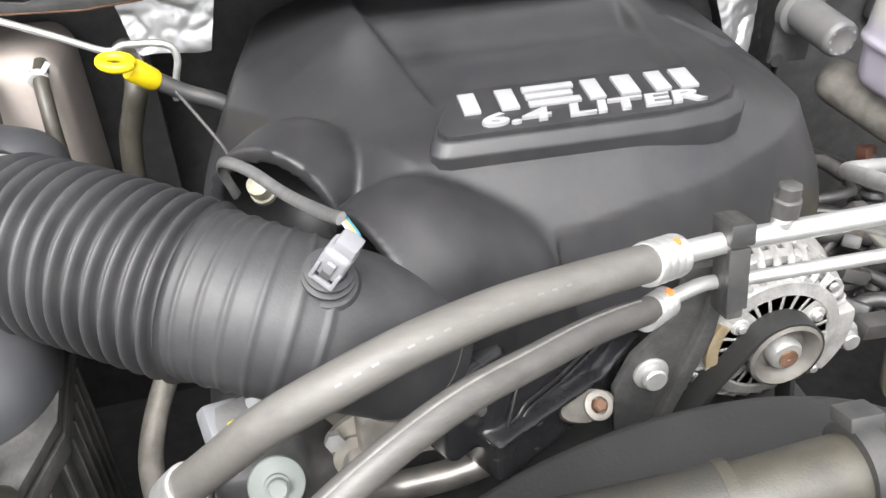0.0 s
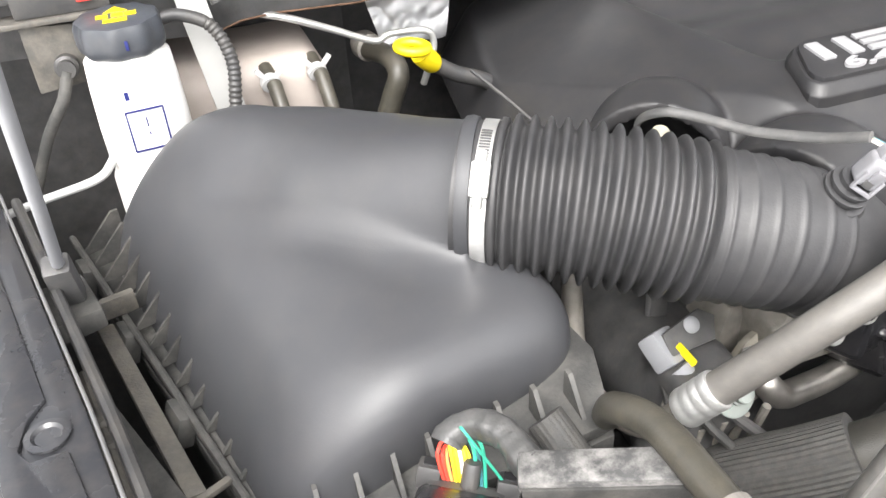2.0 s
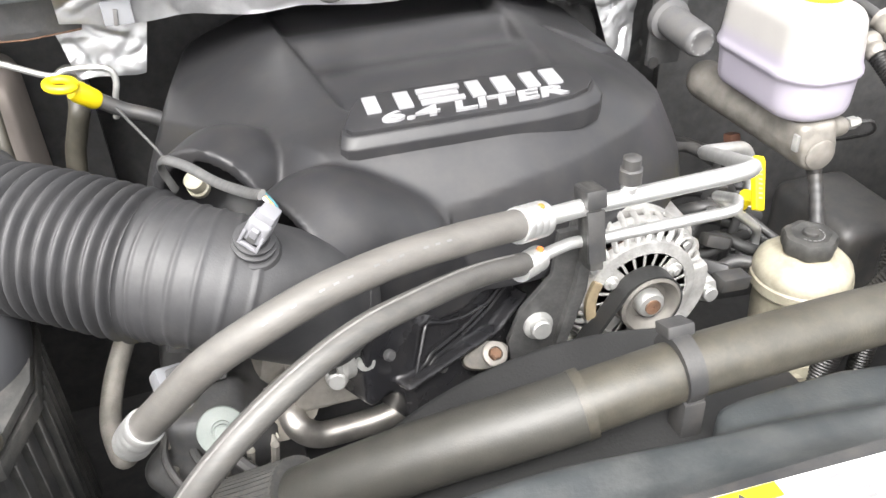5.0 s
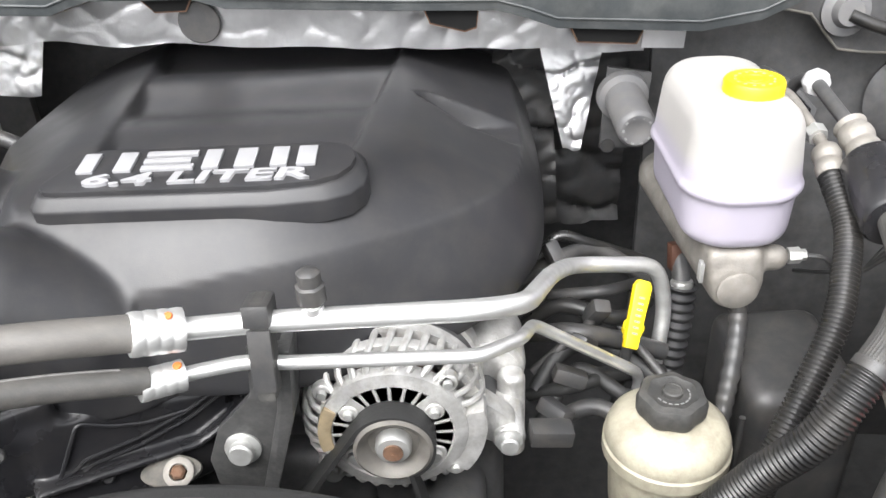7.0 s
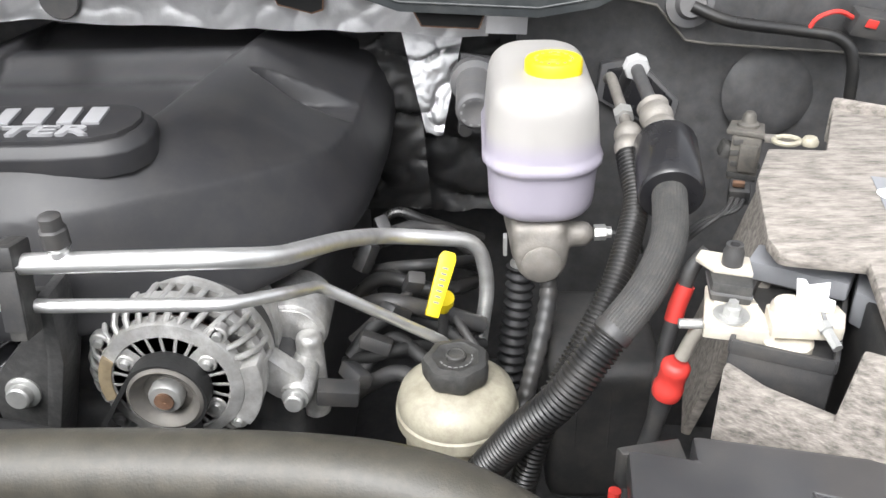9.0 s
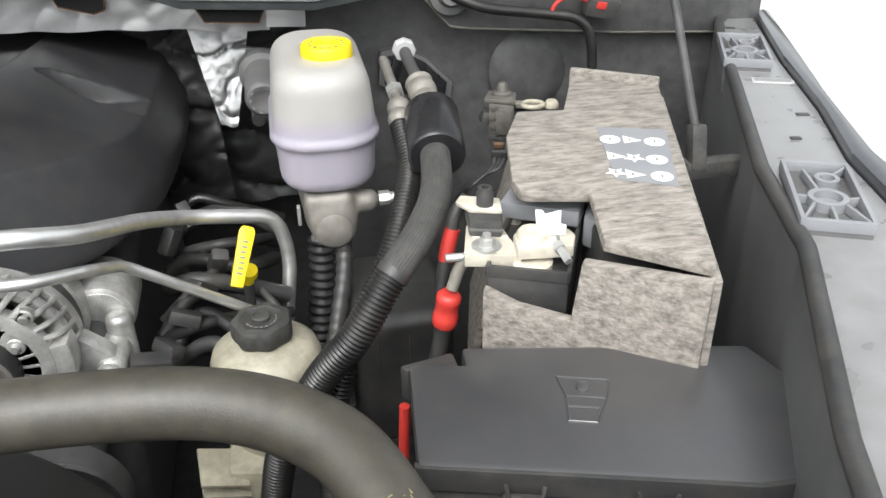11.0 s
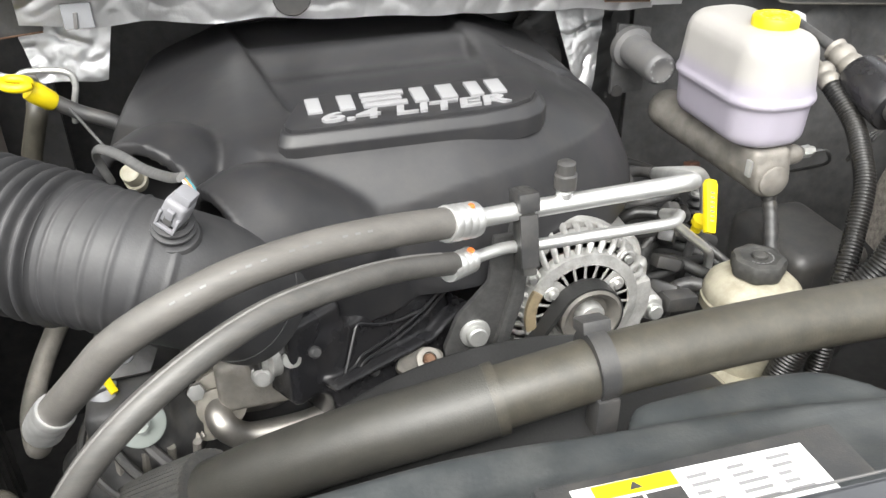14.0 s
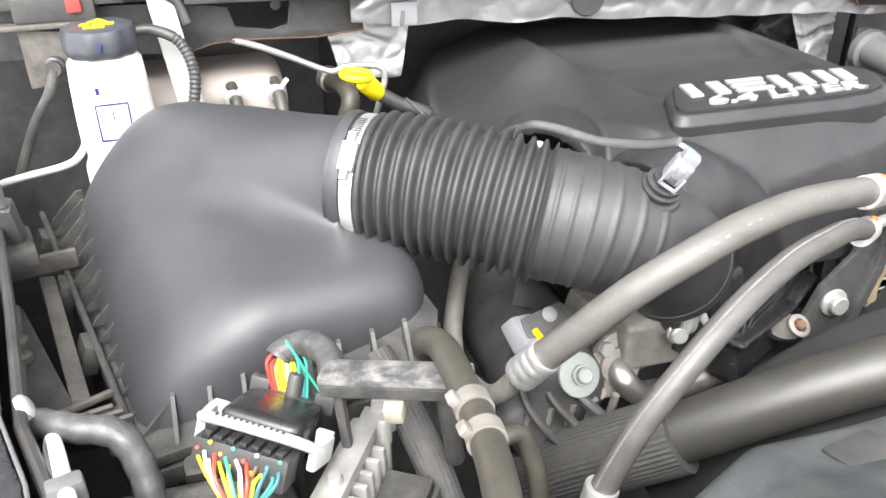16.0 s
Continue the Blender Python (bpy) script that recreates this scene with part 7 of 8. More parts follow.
part("rod", tube([(0.874, 0.0, 1.13), (0.856, 0.041, 1.242), (0.82, 0.12, 1.45), (0.78, 0.25, 1.85)], 0.0045, 12), DARKSTEEL, rod2)
part("end", box((0.018, 0.018, 0.05), (0.876, -0.004, 1.11), (-15, 0, 0), 0.005), DUSTY, rod2)
part("foot", box((0.075, 0.02, 0.02), (0.9, -0.006, 1.086), bevel=0.004), DUSTY, rod2)

# ---- cowl and heat shield ----
def crinkled(x0, x1, y, z0, z1, name, label, parent=None, amp=0.0026, step=0.0032, lean=0.0, hole=None, bow=0.0, taper=0.0, sag=0.0, freq=1.0, smooth=25):
    bm = bmesh.new()
    nx, nz = int((x1 - x0) / step), max(2, int((z1 - z0) / step))
    grid = []
    for i in range(nx + 1):
        col = []
        for k in range(nz + 1):
            u, w = i / nx, k / nz
            px = x0 + (x1 - x0) * u
            low = z0 + 0.006 * noise.noise((px * 14, 3.1, 0)) - sag * (px + 0.2)
            pz = low + (z1 - low) * w
            px = (x0 + x1) / 2 + (px - (x0 + x1) / 2) * (1 - taper * (1 - w))
            ridge = max(0.0, 1 - 2.2 * abs(noise.noise(((px + 0.7 * pz) * 22 * freq, (pz - 0.4 * px) * 34 * freq, 5.2)))) ** 3
            fine = max(0.0, 1 - 2.4 * abs(noise.noise(((px - 0.5 * pz) * 60 * freq, pz * 75 * freq, 8.8)))) ** 2
            n = 0.9 * noise.noise((px * 16 * freq, pz * 22 * freq, 1.7)) + 1.3 * ridge + 0.45 * fine
            col.append(bm.verts.new((px, y + lean * (pz - z0) + bow * ((px - 0.03) / 0.45) ** 2 + amp * n, pz)))
        grid.append(col)
    for i in range(nx):
        for k in range(nz):
            bm.faces.new((grid[i][k], grid[i + 1][k], grid[i + 1][k + 1], grid[i][k + 1]))
    got = bmesh.ops.solidify(bm, geom=bm.faces[:], thickness=0.0015)
    me = finish(bm, smooth)
    return me


strip = thing("heat_shield", (0.03, 0.36, 1.2), "crinkled silver foil heat shield along the cowl edge", "heat shield")
part("strip", crinkled(-0.4, 0.44, 0.352, 1.203, 1.264, "foil", "", amp=0.0016, freq=0.55, smooth=60, sag=0.055), FOIL, strip)
part("end_plate", box((0.05, 0.004, 0.05), (0.463, 0.352, 1.196), (0, 3, 0), 0.001), FOIL, strip, "plain silver tape")
part("round_hole", lathe([(0.0245, 0), (0.0245, 0.0015), (0.023, 0.003), (0, 0.003)], (-0.076, 0.3475, 1.226), (0, -1, 0), 32), BLACK, strip, "black round plug")
part("clip", box((0.034, 0.003, 0.03), (-0.332, 0.3455, 1.224), bevel=0.001), GREYPL, strip, "pale square patch")
part("clip_pin", box((0.005, 0.004, 0.02), (-0.335, 0.343, 1.219), (0, 8, 0), 0.001), MIDGREY, strip)
part("drape", crinkled(0.315, 0.42, 0.40, 1.02, 1.2, "foil", "", amp=0.003, taper=0.78, freq=0.9, smooth=40, lean=0.3), FOIL, strip, "hanging bright foil flap")
part("drape", crinkled(-0.43, -0.3, 0.42, 1.12, 1.215, "foil", "", amp=0.0018, freq=0.8, smooth=50, taper=0.35, lean=0.25), FOIL, strip, "hanging foil flap")

film = thing("insulation_sheet", (0.3, 0.45, 0.9), "crumpled shiny black insulation sheet on the bulkhead", "sheet")
part("sheet", crinkled(0.22, 0.46, 0.5, 0.85, 1.24, "sheet", "", amp=0.014, step=0.006, freq=0.3, smooth=70), BLACKFOIL, film)
part("fold", crinkled(0.27, 0.34, 0.44, 0.88, 1.2, "fold", "", amp=0.016, step=0.005, taper=-0.5, freq=0.45, smooth=70), BLACKFOIL, film)

cowl = single("cowl", slab([(-1.0, 0.33), (-0.5, 0.345), (0.0, 0.34), (0.5, 0.345), (0.62, 0.36), (0.62, 0.9), (-1.0, 0.9)], 1.262, 1.29, 0.006), BLACK, "black plastic cowl below the windscreen", "cowl", kind="structure")
part("ledge", box((1.6, 0.2, 0.012), (-0.2, 0.46, 1.31), (8, 0, 0), 0.004), BLACK, cowl)
for k in range(14):
    part("rib", box((0.004, 0.1, 0.01), (-0.35 + 0.07 * k, 0.42, 1.316), (8, 0, 0), 0.001), BLACK, cowl)
UPRIGHT = Matrix(((1, 0, 0, 0), (0, 0, -1, 0), (0, 1, 0, 0), (0, 0, 0, 1)))
LIP_EDGE = [(-0.6, 1.258), (-0.365, 1.251), (-0.239, 1.244), (-0.215, 1.252), (-0.189, 1.259), (-0.136, 1.257), (-0.078, 1.256), (-0.04, 1.244), (0.159, 1.233), (0.266, 1.229), (0.3, 1.219), (0.334, 1.206), (0.499, 1.195), (0.566, 1.205), (0.61, 1.225)]
apron = part("apron", slab([*LIP_EDGE, (0.61, 1.275), (-0.6, 1.275)], -0.338, -0.33, 0.0015, UPRIGHT), SHROUD, cowl, "smooth dark plastic apron")
part("apron_bead", tube([(x, 0.3295, z + 0.012) for x, z in LIP_EDGE], 0.0016, 8), SHROUD, apron)
part("rusty_edge", tube([(x, 0.341, z - 0.0005) for x, z in LIP_EDGE[1:-1]], 0.0011, 8), RUST, apron, "rusty metal edge")
for outline in ([(-0.143, 1.262), (-0.123, 1.241), (-0.087, 1.241), (-0.074, 1.262)], [(0.179, 1.24), (0.189, 1.215), (0.229, 1.204), (0.243, 1.208), (0.247, 1.24)], [(0.347, 1.21), (0.359, 1.186), (0.429, 1.181), (0.441, 1.21)]):
    edge = part("slot_edge", slab([(x, z - 0.0012) for x, z in outline], -0.345, -0.3405, 0.001, UPRIGHT), RUST, cowl, "rusty cut edge")
    cx = sum(x for x, z in outline) / len(outline)
    part("slot", slab([(cx + (x - cx) * 0.965, z + 0.0008) for x, z in outline], -0.341, -0.3395, 0.0005, UPRIGHT), HOLE, edge, "near-black plate standing in for the shaded opening")
EDGE = [(0.55, 1.22), (0.605, 1.2), (0.65, 1.19), (0.672, 1.165), (0.69, 1.145), (0.72, 1.14), (0.95, 1.12), (1.12, 1.11)]
lip = single("bulkhead_lip_east", slab([*EDGE, (1.12, 1.3), (0.55, 1.3)], -0.406, -0.398, 0.002, UPRIGHT), DARKSTEEL, "dark folded steel lip of the bulkhead", "wall", kind="structure")
part("lip_edge", tube([(x, 0.397, z) for x, z in EDGE], 0.0018, 8), DUSTMETAL, lip, "bare worn edge")
part("grommet", lathe([(0.03, 0), (0.03, 0.006), (0.02, 0.01), (0.016, 0.02), (0, 0.02)], (0.69, 0.398, 1.192), (0, -1, 0.15), 28), MIDGREY, lip, "grey rubber grommet")
single("bulkhead_panel_east", placed(box((0.7, 0.02, 0.85), bevel=0.004), pose(0.83, 0.45, 0.795, 0, 0, -6)), DARKSTEEL, "dark painted steel bulkhead behind the battery", "wall", kind="structure")
single("bulkhead_bulge_east", lathe([(0.062, 0), (0.055, 0.004), (0.045, 0.0075), (0.03, 0.0095), (0, 0.01)], (0.82, 0.436, 1.06), (0, -1, 0.1), 40), DARKSTEEL, "round pressed bulge in the dark bulkhead", "wall", kind="structure")
bw = thing("bulkhead_loom", (0.8, 0.37, 1.16), "black wiring loom with a plug on the bulkhead", "harness")
part("loom", tube(spline([(0.69, 0.38, 1.192), (0.72, 0.372, 1.18), (0.75, 0.37, 1.172), (0.82, 0.37, 1.162), (0.87, 0.365, 1.152), (0.89, 0.36, 1.12), (0.895, 0.355, 1.03)]), 0.0075, 12), CORD, bw)
part("red_wire", tube(spline([(0.83, 0.368, 1.162), (0.838, 0.366, 1.178), (0.86, 0.364, 1.186), (0.885, 0.37, 1.175)]), 0.003, 8), RED, bw, "red wire")
pl = part("plug", placed(box((0.05, 0.03, 0.028), bevel=0.004), pose(0.905, 0.372, 1.168, 10, 12, 0)), BLACK, bw)
part("plug_lock", placed(box((0.014, 0.004, 0.01), bevel=0.001), pose(0.9, 0.356, 1.172, 10, 12, 0)), RED, pl, "red lock")
EDGE_W = [(-0.95, 1.2), (-0.66, 1.19), (-0.609, 1.187), (-0.575, 1.197), (-0.537, 1.199), (-0.443, 1.195), (-0.38, 1.2)]
lipw = single("bulkhead_lip_west", slab([*EDGE_W, (-0.38, 1.262), (-0.47, 1.262), (-0.478, 1.215), (-0.5, 1.208), (-0.545, 1.215), (-0.552, 1.24), (-0.6, 1.25), (-0.95, 1.262)], -0.39, -0.38, 0.002, UPRIGHT), DARKSTEEL, "dark folded steel lip of the bulkhead", "wall", kind="structure")
part("lip_edge", tube([(x, 0.379, z) for x, z in EDGE_W[2:]], 0.0012, 8), RUST, lipw, "rusty edge")
part("cut_edge", tube([(-0.47, 0.379, 1.255), (-0.478, 0.379, 1.215), (-0.5, 0.379, 1.208), (-0.545, 0.379, 1.215), (-0.552, 0.379, 1.24), (-0.6, 0.379, 1.25)], 0.0012, 8), MIDGREY, lipw, "worn cut edge")
part("rivet", lathe([(0.007, 0), (0.006, 0.002), (0, 0.003)], (-0.49, 0.4, 1.235), (0, -1, 0), 16), MIDGREY, lipw)
wb = thing("wing_bracket_plate", (-0.765, 0.33, 1.18), "grey steel bracket with a dusty hose stub", "bracket")
part("plate", slab([(-0.79, 1.17), (-0.74, 1.175), (-0.735, 1.235), (-0.79, 1.24)], -0.346, -0.34, 0.002, UPRIGHT), DUSTMETAL, wb)
part("stub", lathe([(0.012, 0), (0.012, 0.012), (0.009, 0.014), (0.009, 0.022), (0, 0.022)], (-0.757, 0.34, 1.196), (0, -1, 0.1), 20), BLACK, wb)
part("hose", tube(spline([(-0.757, 0.322, 1.196), (-0.768, 0.318, 1.17), (-0.785, 0.322, 1.145), (-0.8, 0.33, 1.12), (-0.83, 0.335, 1.06)]), 0.006, 12), DUSTY, wb, "dusty black hose")
cb = thing("cowl_connector", (-0.72, 0.345, 1.25), "black connector box with a red tab", "connector")
part("body", box((0.09, 0.03, 0.03), (-0.745, 0.35, 1.262), bevel=0.004), BLACK, cb)
part("tab", box((0.016, 0.008, 0.02), (-0.722, 0.333, 1.268), bevel=0.002), RED, cb, "red tab")
part("ledge", box((0.16, 0.03, 0.006), (-0.78, 0.345, 1.244), bevel=0.002), DUSTMETAL, cb)
single("bulkhead_panel_west", placed(box((0.6, 0.02, 0.85), bevel=0.004), pose(-0.72, 0.56, 0.825, 0, 0, 4)), DARKSTEEL, "dark painted steel bulkhead behind the tanks", "wall", kind="structure")

# ---- engine parts below ----
engine = thing("engine", (0.0, 0.2, 0.7), "dirty cast aluminium engine under the cover", "engine")
part("block", box((0.46, 0.6, 0.34), (0.02, 0.28, 0.8), bevel=0.03, segs=3), DARKSTEEL, engine)
part("front_case", box((0.34, 0.1, 0.3), (-0.05, 0.0, 0.78), bevel=0.03, segs=3), DARKSTEEL, engine)


def throttle_field(x, y, z):
    d = sd_capsule(x, y, z, (-0.175, -0.08, 1.02), (-0.1, 0.02, 1.0), 0.045, 0.055)
    d = smin(d, sd_box(x, y, z, (-0.18, -0.09, 0.995), (0.045, 0.03, 0.028), 0.008), 0.012)
    d = smin(d, sd_capsule(x, y, z, (-0.153, -0.125, 1.037), (-0.14, -0.08, 1.03), 0.0155, 0.018), 0.006)
    d = smin(d, sd_capsule(x, y, z, (-0.18, -0.125, 1.02), (-0.165, -0.09, 1.02), 0.012, 0.014), 0.006)
    return smax(d, -sd_capsule(x, y, z, (-0.2, -0.16, 1.06), (-0.17, -0.1, 1.07), 0.03, 0.03), 0.004)


part("throttle_body", solid(throttle_field, (-0.24, -0.16, 0.93), (-0.03, 0.08, 1.08), 0.0035), CASTDIRT, engine, "dull cast throttle body")
for p in ((-0.155, -0.139, 1.037), (-0.182, -0.136, 1.02)):
    part("casting_bolt", lathe([(0.0105, 0), (0.0105, 0.003), (0.0085, 0.004), (0.0085, 0.009), (0.007, 0.0105), (0, 0.0105)], p, (-0.15, -0.95, 0.2), 16), STEEL, engine)
for k, p in enumerate(((-0.115, -0.115, 0.985), (-0.1, -0.12, 0.965))):
    part("sensor_plug", placed(box((0.04, 0.024, 0.018), bevel=0.003), pose(*p, 10, 12 + 20 * k, 10)), BLACK, engine)
part("rear_case", placed(box((0.09, 0.05, 0.09), bevel=0.012), pose(-0.215, -0.05, 0.97, 0, 15, 10)), CASTDIRT, engine)
part("pump_housing", lathe([(0.0, 0), (0.034, 0), (0.042, 0.006), (0.046, 0.02), (0.05, 0.07), (0, 0.07)], (-0.19, -0.07, 0.955), (0.1, 1, 0.1), 36), CASTDIRT, engine)
EGR = rounded([(-0.228, -0.09, 0.978), (-0.227, -0.128, 0.964), (-0.208, -0.126, 0.942), (-0.15, -0.12, 0.938), (-0.09, -0.11, 0.945), (-0.045, -0.09, 0.965), (-0.03, -0.08, 0.97)], 0.018, 8)
egr = thing("exhaust_pipe", (-0.13, -0.1, 0.9), "bright bent steel gas pipe with a flange", "pipe")
part("pipe", tube(EGR, 0.0128, 20), PIPESTEEL, egr)
part("flange", placed(slab([(0.037 * abs(math.cos(t)) ** 1.2 * math.copysign(1, math.cos(t)), 0.028 * math.sin(t)) for t in (2 * math.pi * i / 28 for i in range(28))], -0.004, 0.004, 0.001), Matrix.Translation((-0.228, -0.106, 0.972)) @ frame_of((0.05, -0.9, 0.3)) @ pose(0, 0, 0, 0, 0, 55)), PALEMETAL, egr)
part("flange_collar", lathe([(0.0128, 0), (0.0185, 0.001), (0.0185, 0.006), (0.0128, 0.007)], (-0.228, -0.109, 0.972), (0.05, -0.9, 0.3), 28), PALEMETAL, egr)
part("flange_bolt", lathe([(0.008, 0), (0.008, 0.008), (0, 0.009)], (-0.243, -0.111, 0.996), (0.05, -0.9, 0.3), 6), STEEL, egr)
part("end_flange", placed(slab([(0.02 * math.cos(a) + 0.005 * math.cos(a) ** 3, 0.0135 * math.sin(a)) for a in (2 * math.pi * i / 28 for i in range(28))], -0.004, 0.004, 0.0015), Matrix.Translation((-0.034, -0.112, 0.981)) @ frame_of((0.1, -0.55, 0.75))), DUSTMETAL, egr)
part("bolt_ring", lathe([(0.0125, 0), (0.0125, 0.003), (0.0105, 0.004), (0.0075, 0.004), (0.0075, 0)], (-0.026, -0.1165, 0.9845), (0.1, -0.6, 0.7), 24), CASTDIRT, egr)
part("end_bolt", lathe([(0.0065, 0), (0.0065, 0.006), (0.0045, 0.008), (0, 0.008)], (-0.026, -0.1165, 0.9845), (0.1, -0.6, 0.7), 6), RUST, egr, "rusty bolt")
mount = thing("rubber_mount_bolt", (-0.288, -0.15, 1.0), "zinc bolt through a wide grey washer", "bolt")
MAX = Vector((0.12, -0.82, 0.5)).normalized()
part("washer", lathe([(0, 0), (0.019, 0), (0.021, 0.002), (0.021, 0.006), (0.019, 0.0075), (0, 0.0075)], (-0.289, -0.148, 1.002), MAX, 40), GREENGREY, mount)
part("head", lathe([(0.0095, 0.0075), (0.0095, 0.012), (0.0075, 0.012), (0.0075, 0.018), (0.006, 0.0195), (0, 0.0195)], (-0.289, -0.148, 1.002), MAX, 20), GREENGREY, mount)
part("sleeve", lathe([(0.016, 0), (0.016, -0.04)], (-0.289, -0.148, 1.002), MAX, 24), CASTDIRT, mount)
comp = thing("compressor", (-0.29, -0.08, 0.9), "dirty cast compressor body below the hoses", "compressor")


def comp_field(x, y, z):
    d = sd_capsule(x, y, z, (-0.29, -0.09, 0.95), (-0.29, 0.05, 0.95), 0.055, 0.06)
    d = smin(d, sd_box(x, y, z, (-0.3, -0.12, 0.985), (0.035, 0.03, 0.03), 0.012), 0.02)
    return smin(d, sd_capsule(x, y, z, (-0.345, -0.13, 0.95), (-0.3, -0.14, 0.9), 0.02, 0.03), 0.02)


part("casting", solid(comp_field, (-0.38, -0.2, 0.86), (-0.21, 0.12, 1.03), 0.005), DARKSTEEL, comp)
part("small_bolt", lathe([(0.0075, 0), (0.0075, 0.006), (0.005, 0.008), (0, 0.008)], (-0.297, -0.093, 1.034), (0, -0.7, 0.7), 20), GREYPL, comp)
part("bracket", placed(slab([(-0.03, -0.008), (0.02, -0.014), (0.032, 0.004), (0.02, 0.016), (-0.026, 0.012)], -0.003, 0.003, 0.001), pose(-0.3, -0.1, 1.03, 40, 0, 15)), DARKSTEEL, comp)
for k in range(5):
    part("cooling_rib", tube([(-0.34 + 0.022 * k, -0.145, 0.93), (-0.335 + 0.022 * k, -0.15, 0.97)], 0.004, 8), CASTDIRT, comp)
for p in ((-0.335, -0.13, 0.985), (-0.25, -0.12, 0.95), (-0.31, -0.165, 0.93)):
    part("case_bolt", lathe([(0.008, 0), (0.008, 0.003), (0.0055, 0.0035), (0.0055, 0.009), (0, 0.009)], p, (-0.1, -0.85, 0.5), 6), CASTDIRT, comp)
for k in range(3):
    part("cable", tube(spline([(-0.33 + 0.02 * k, -0.11, 1.0), (-0.34 + 0.025 * k, -0.15, 0.985), (-0.32 + 0.03 * k, -0.175, 0.955), (-0.28 + 0.02 * k, -0.18, 0.92), (-0.27, -0.17, 0.87)]), 0.0035 + 0.001 * k, 8), DUSTY if k % 2 else BLACK, comp)
gc = thing("grey_connector", (-0.325, -0.095, 1.0), "grey plastic connector with a yellow tab and blue wires", "connector")
gm = pose(-0.325, -0.1, 1.022, 35, 15, 25) @ Matrix.Scale(1.1, 4)
part("shell", placed(box((0.026, 0.03, 0.019), bevel=0.004), gm), GREYPL, gc)
part("nose", placed(lathe([(0.011, 0), (0.011, 0.016), (0.009, 0.018), (0, 0.018)], (0.002, -0.017, 0), (0.2, -1, 0), 20), gm), GREYPL, gc)
part("tab", placed(box((0.006, 0.02, 0.004), (0.004, -0.012, 0.0125), (0, 0, 15), 0.001), gm), YELLOW, gc, "yellow locking tab")
for k, c in enumerate(("yellow", "blue", "blue")):
    part("wire", tube([gm @ p for p in spline([Vector((0.004, -0.032, 0.004 - 0.004 * k)), Vector((0.012, -0.045, 0.006)), Vector((0.03, -0.045 + 0.003 * k, 0.008))], 0.004)], 0.0018, 6), WIREMATS[c], gc)
hk = thing("lifting_eye", (-0.3, -0.04, 1.0), "dull metal lifting tab under the duct", "tab")
part("tab", placed(box((0.03, 0.006, 0.05), bevel=0.002), pose(-0.305, -0.055, 1.05, -20, 30, 20)), DARKSTEEL, hk)

coil = thing("coil_cover", (-0.07, -0.1, 0.95), "shiny black moulded plastic cover with raised lines", "cover")
# the cover runs back to the right: local axes along its face, outwards and up
COIL = Matrix(((0.855, 0.518, 0, -0.1), (0.518, -0.855, 0, -0.131), (0, 0, 1, 0), (0, 0, 0, 1)))


def coil_field(x, y, z):
    u = 0.855 * (x + 0.1) + 0.518 * (y + 0.131)
    w = 0.518 * (x + 0.1) - 0.855 * (y + 0.131)
    # flat lower panel, leaning back, under a bulging top
    d = sd_box(u, w + 0.2 * (z - 1.0), z, (0.052, -0.036, 1.0), (0.078, 0.036, 0.05), 0.006)
    d = smax(d, (z - 1.053 + 0.2 * u) * 0.97, 0.01)
    d = smin(d, sd_capsule(u, w, z, (0.035, -0.05, 1.044), (0.115, -0.05, 1.034), 0.04, 0.037), 0.005)
    d = smin(d, sd_box(u, w, z, (-0.03, -0.05, 1.03), (0.03, 0.04, 0.045), 0.008), 0.012)
    flange = sd_box(u, w, z + 0.1 * np.clip(u - 0.02, -0.05, 0.07) - 0.35 * np.clip(u - 0.095, 0, 0.1), (0.055, -0.02, 0.999), (0.088, 0.034, 0.0035), 0.003)
    return smin(d, flange, 0.003)


part("shell", solid(coil_field, (-0.19, -0.2, 0.93), (0.07, 0.02, 1.1), 0.003), GLOSSBLACK, coil)
for line in ([(-0.0125, 1.006), (0.011, 1.045), (0.035, 1.032), (0.06, 1.024), (0.094, 1.021)], [(-0.0125, 1.006), (0.0, 1.007), (0.008, 1.013), (0.05, 1.014), (0.094, 1.021), (0.125, 1.032)], [(-0.022, 1.0), (0.002, 1.001), (0.011, 1.0065), (0.05, 1.0075), (0.094, 1.014), (0.128, 1.026)]):
    part("raised_line", tube([COIL @ Vector((p[0], 0.003 - 0.2 * (p[2] - 1.0), p[2])) for p in rounded([(u, 0, z) for u, z in line], 0.006)], 0.0019, 8), GLOSSBLACK, coil)
for u, z in ((-0.045, 1.05), (0.12, 0.995), (0.02, 0.99)):
    part("flange_screw", lathe([(0.0055, 0), (0.0055, 0.004), (0.004, 0.006), (0, 0.006)], COIL @ Vector((u, 0.002, z)), (0.4, -0.8, 0.3), 12), DARKSTEEL, coil)
hosex = thing("bypass_hose", (-0.25, -0.15, 0.9), "black rubber hose curving below the compressor", "hose")
part("hose", tube(spline([(-0.32, -0.12, 0.93), (-0.3, -0.16, 0.915), (-0.26, -0.175, 0.91), (-0.2, -0.17, 0.9), (-0.14, -0.15, 0.88)]), 0.011, 14), RUBBER, hosex)
pipe3 = thing("metal_line", (-0.4, -0.25, 1.0), "bare aluminium line with a joint near the control unit", "pipe")
part("line", tube(rounded([(-0.448, -0.355, 1.14), (-0.432, -0.3, 1.09), (-0.415, -0.27, 1.05), (-0.405, -0.27, 0.98), (-0.405, -0.3, 0.85)], 0.025), 0.0075, 14), ALU, pipe3)
part("line", tube(rounded([(-0.4, -0.24, 1.03), (-0.375, -0.235, 1.03), (-0.365, -0.25, 0.99), (-0.36, -0.27, 0.88)], 0.02), 0.008, 14), OLDHOSE, pipe3)
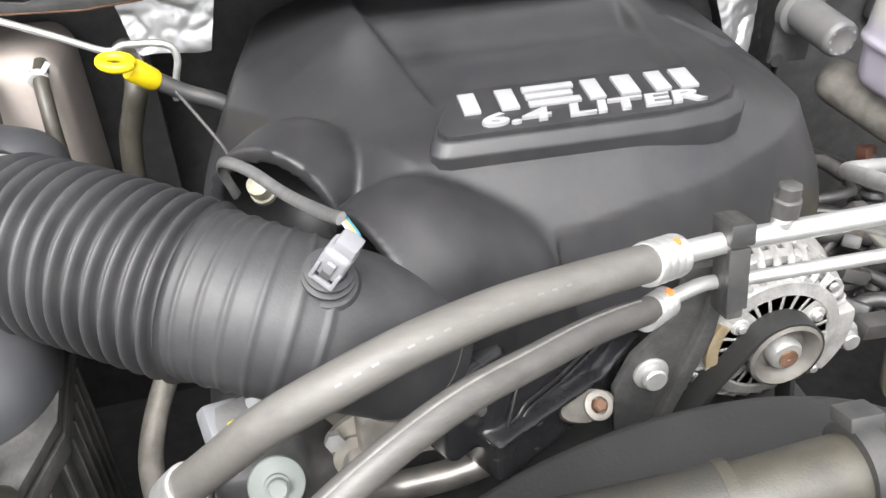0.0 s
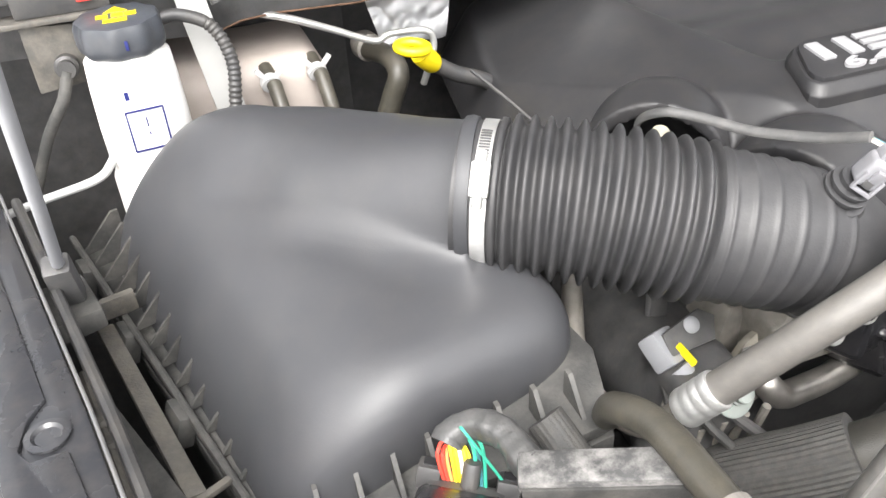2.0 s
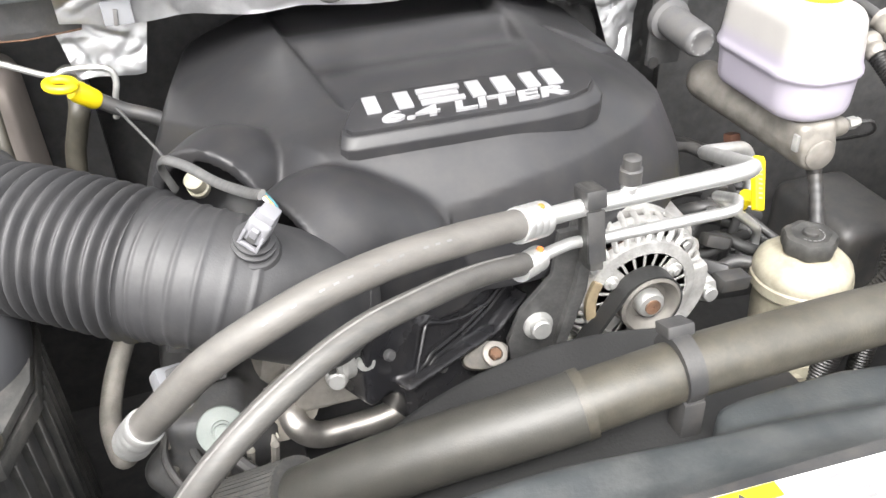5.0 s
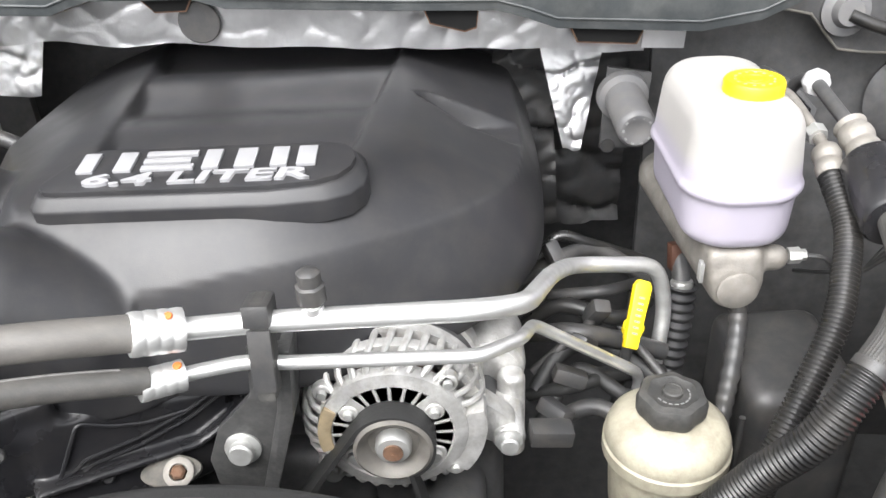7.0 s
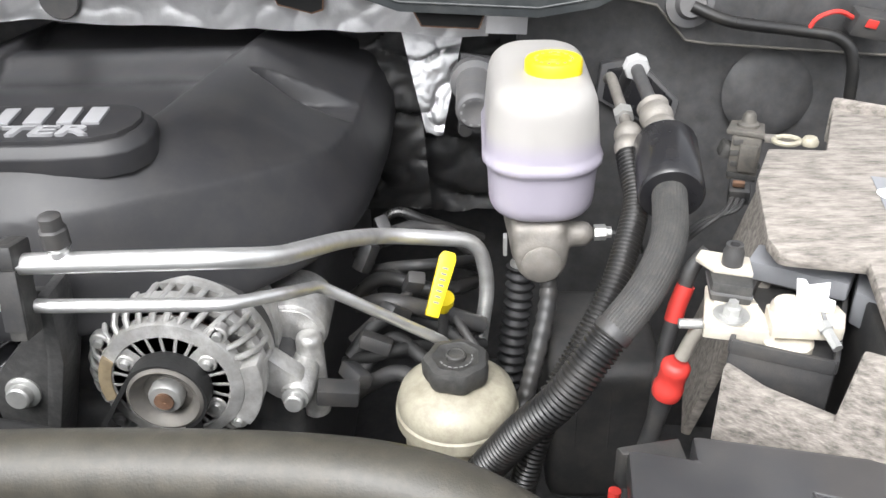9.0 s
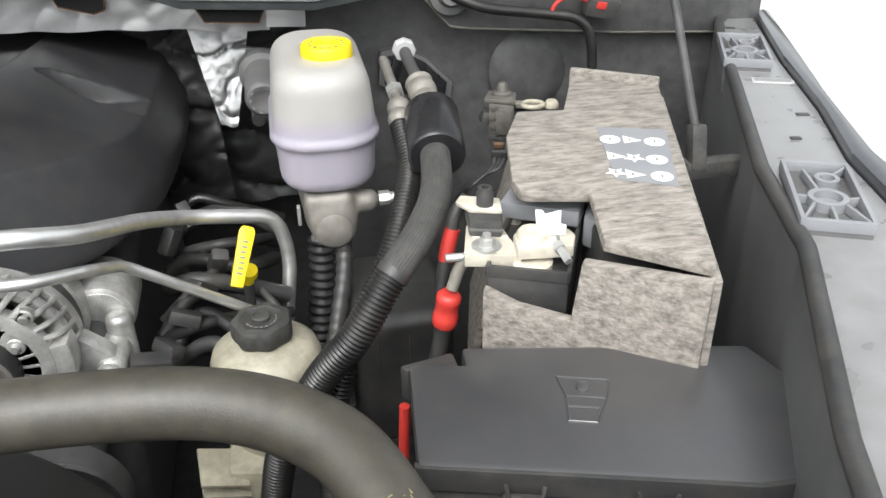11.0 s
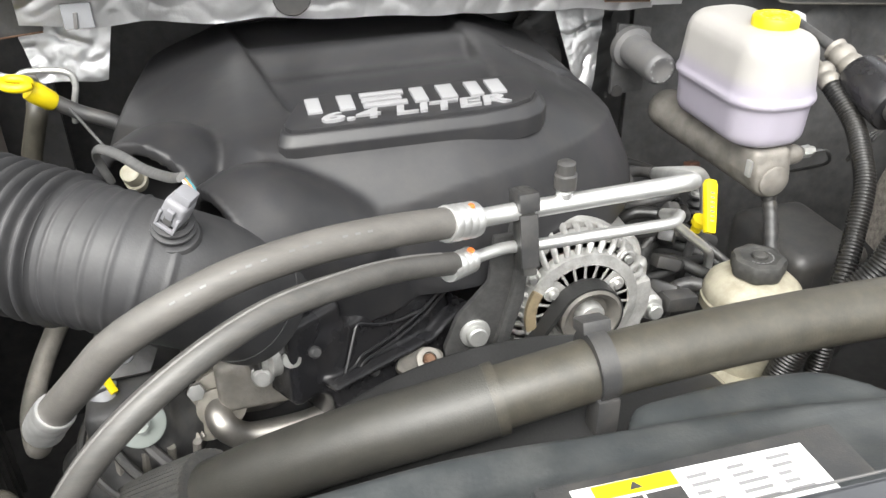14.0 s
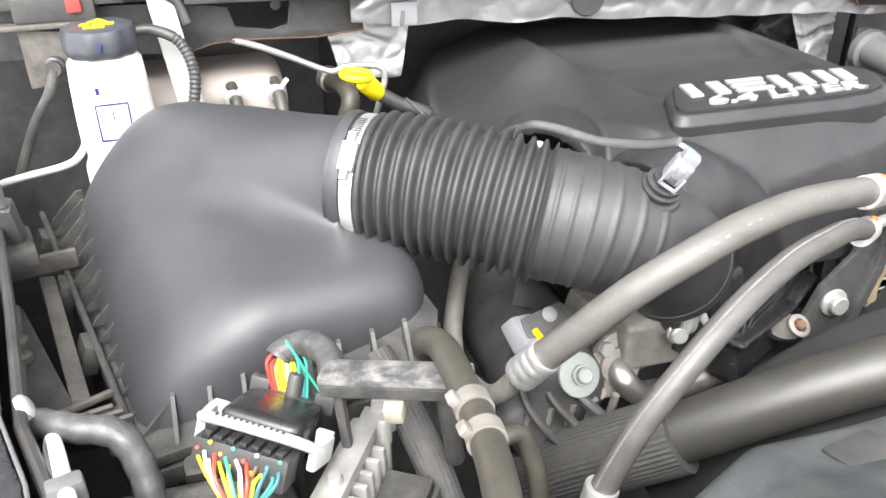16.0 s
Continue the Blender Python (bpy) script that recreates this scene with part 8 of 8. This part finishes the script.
part("fan_pulley", lathe([(0, 0), (0.02, 0), (0.05, 0.004), (0.062, 0.0), (0.065, 0.003), (0.065, 0.03), (0.03, 0.03), (0.03, 0.16), (0, 0.16)], (0.2, -0.15, 0.86), (0, 1, 0), 40), DARKSTEEL, engine, "dark fan pulley")
single("red_wire", tube(spline([(0.525, -0.2, 0.98), (0.522, -0.205, 0.93), (0.52, -0.205, 0.87), (0.52, -0.2, 0.78)]), 0.005, 10), RED, "red cable below the fuse box", "cable")

# wiring and hoses in the dark gap between cover and brake cylinder
rg = random.Random(11)
for i in range(11):
    h = 0.905 + 0.008 * i
    y0 = 0.02 + 0.018 * i
    pts = [(0.29 + rg.uniform(-0.01, 0.01), y0 + rg.uniform(-0.02, 0.02), h - 0.02), (0.33 + rg.uniform(-0.01, 0.01), y0 + rg.uniform(-0.03, 0.03), h + rg.uniform(0, 0.025)), (0.375 + rg.uniform(-0.015, 0.015), y0 + rg.uniform(-0.03, 0.03), h + rg.uniform(-0.01, 0.02)), (0.43, y0 + rg.uniform(-0.04, 0.06), h - 0.03)]
    single("engine_cable", tube(spline(pts, 0.008), rg.uniform(0.004, 0.01), 12), rg.choice((BLACK, CORD, BELT)), "dusty black cable behind the alternator", "cable", "engine cables")
for i in range(6):
    single("engine_plug", placed(box((0.02, 0.034, 0.016), bevel=0.004), pose(0.3 + 0.018 * (i % 4), 0.0 + 0.034 * i, 0.93 + 0.014 * i, 20 * i, 30 - 15 * i, 40 + 50 * i)), BLACK, "black plastic plug behind the alternator", "plug", "engine plugs")
single("alternator_plug", placed(box((0.04, 0.022, 0.018), bevel=0.003), pose(0.29, -0.045, 0.945, 0, 8, 5)), BLACK, "black plug at the alternator's side", "plug")
bpl = thing("blanking_plate", (0.65, 0.44, 1.0), "shiny black cover plate on the bulkhead", "plate")
P = [(0.595, 1.1), (0.63, 1.105), (0.665, 1.085), (0.705, 1.045), (0.7, 1.012), (0.672, 1.006), (0.625, 1.03), (0.59, 1.05)]
part("gasket", slab(P, -0.462, -0.446, 0.003, UPRIGHT), MIDGREY, bpl)
part("plate", slab([(0.645 + (x - 0.645) * 0.84, 1.055 + (z - 1.055) * 0.84) for x, z in P], -0.447, -0.443, 0.002, UPRIGHT), GLOSSBLACK, bpl)
for x, z in ((0.688, 1.024), (0.605, 1.085)):
    part("bolt", lathe([(0.005, 0), (0.005, 0.004), (0, 0.005)], (x, 0.443, z), (0, -1, 0), 6), DARKSTEEL, bpl)
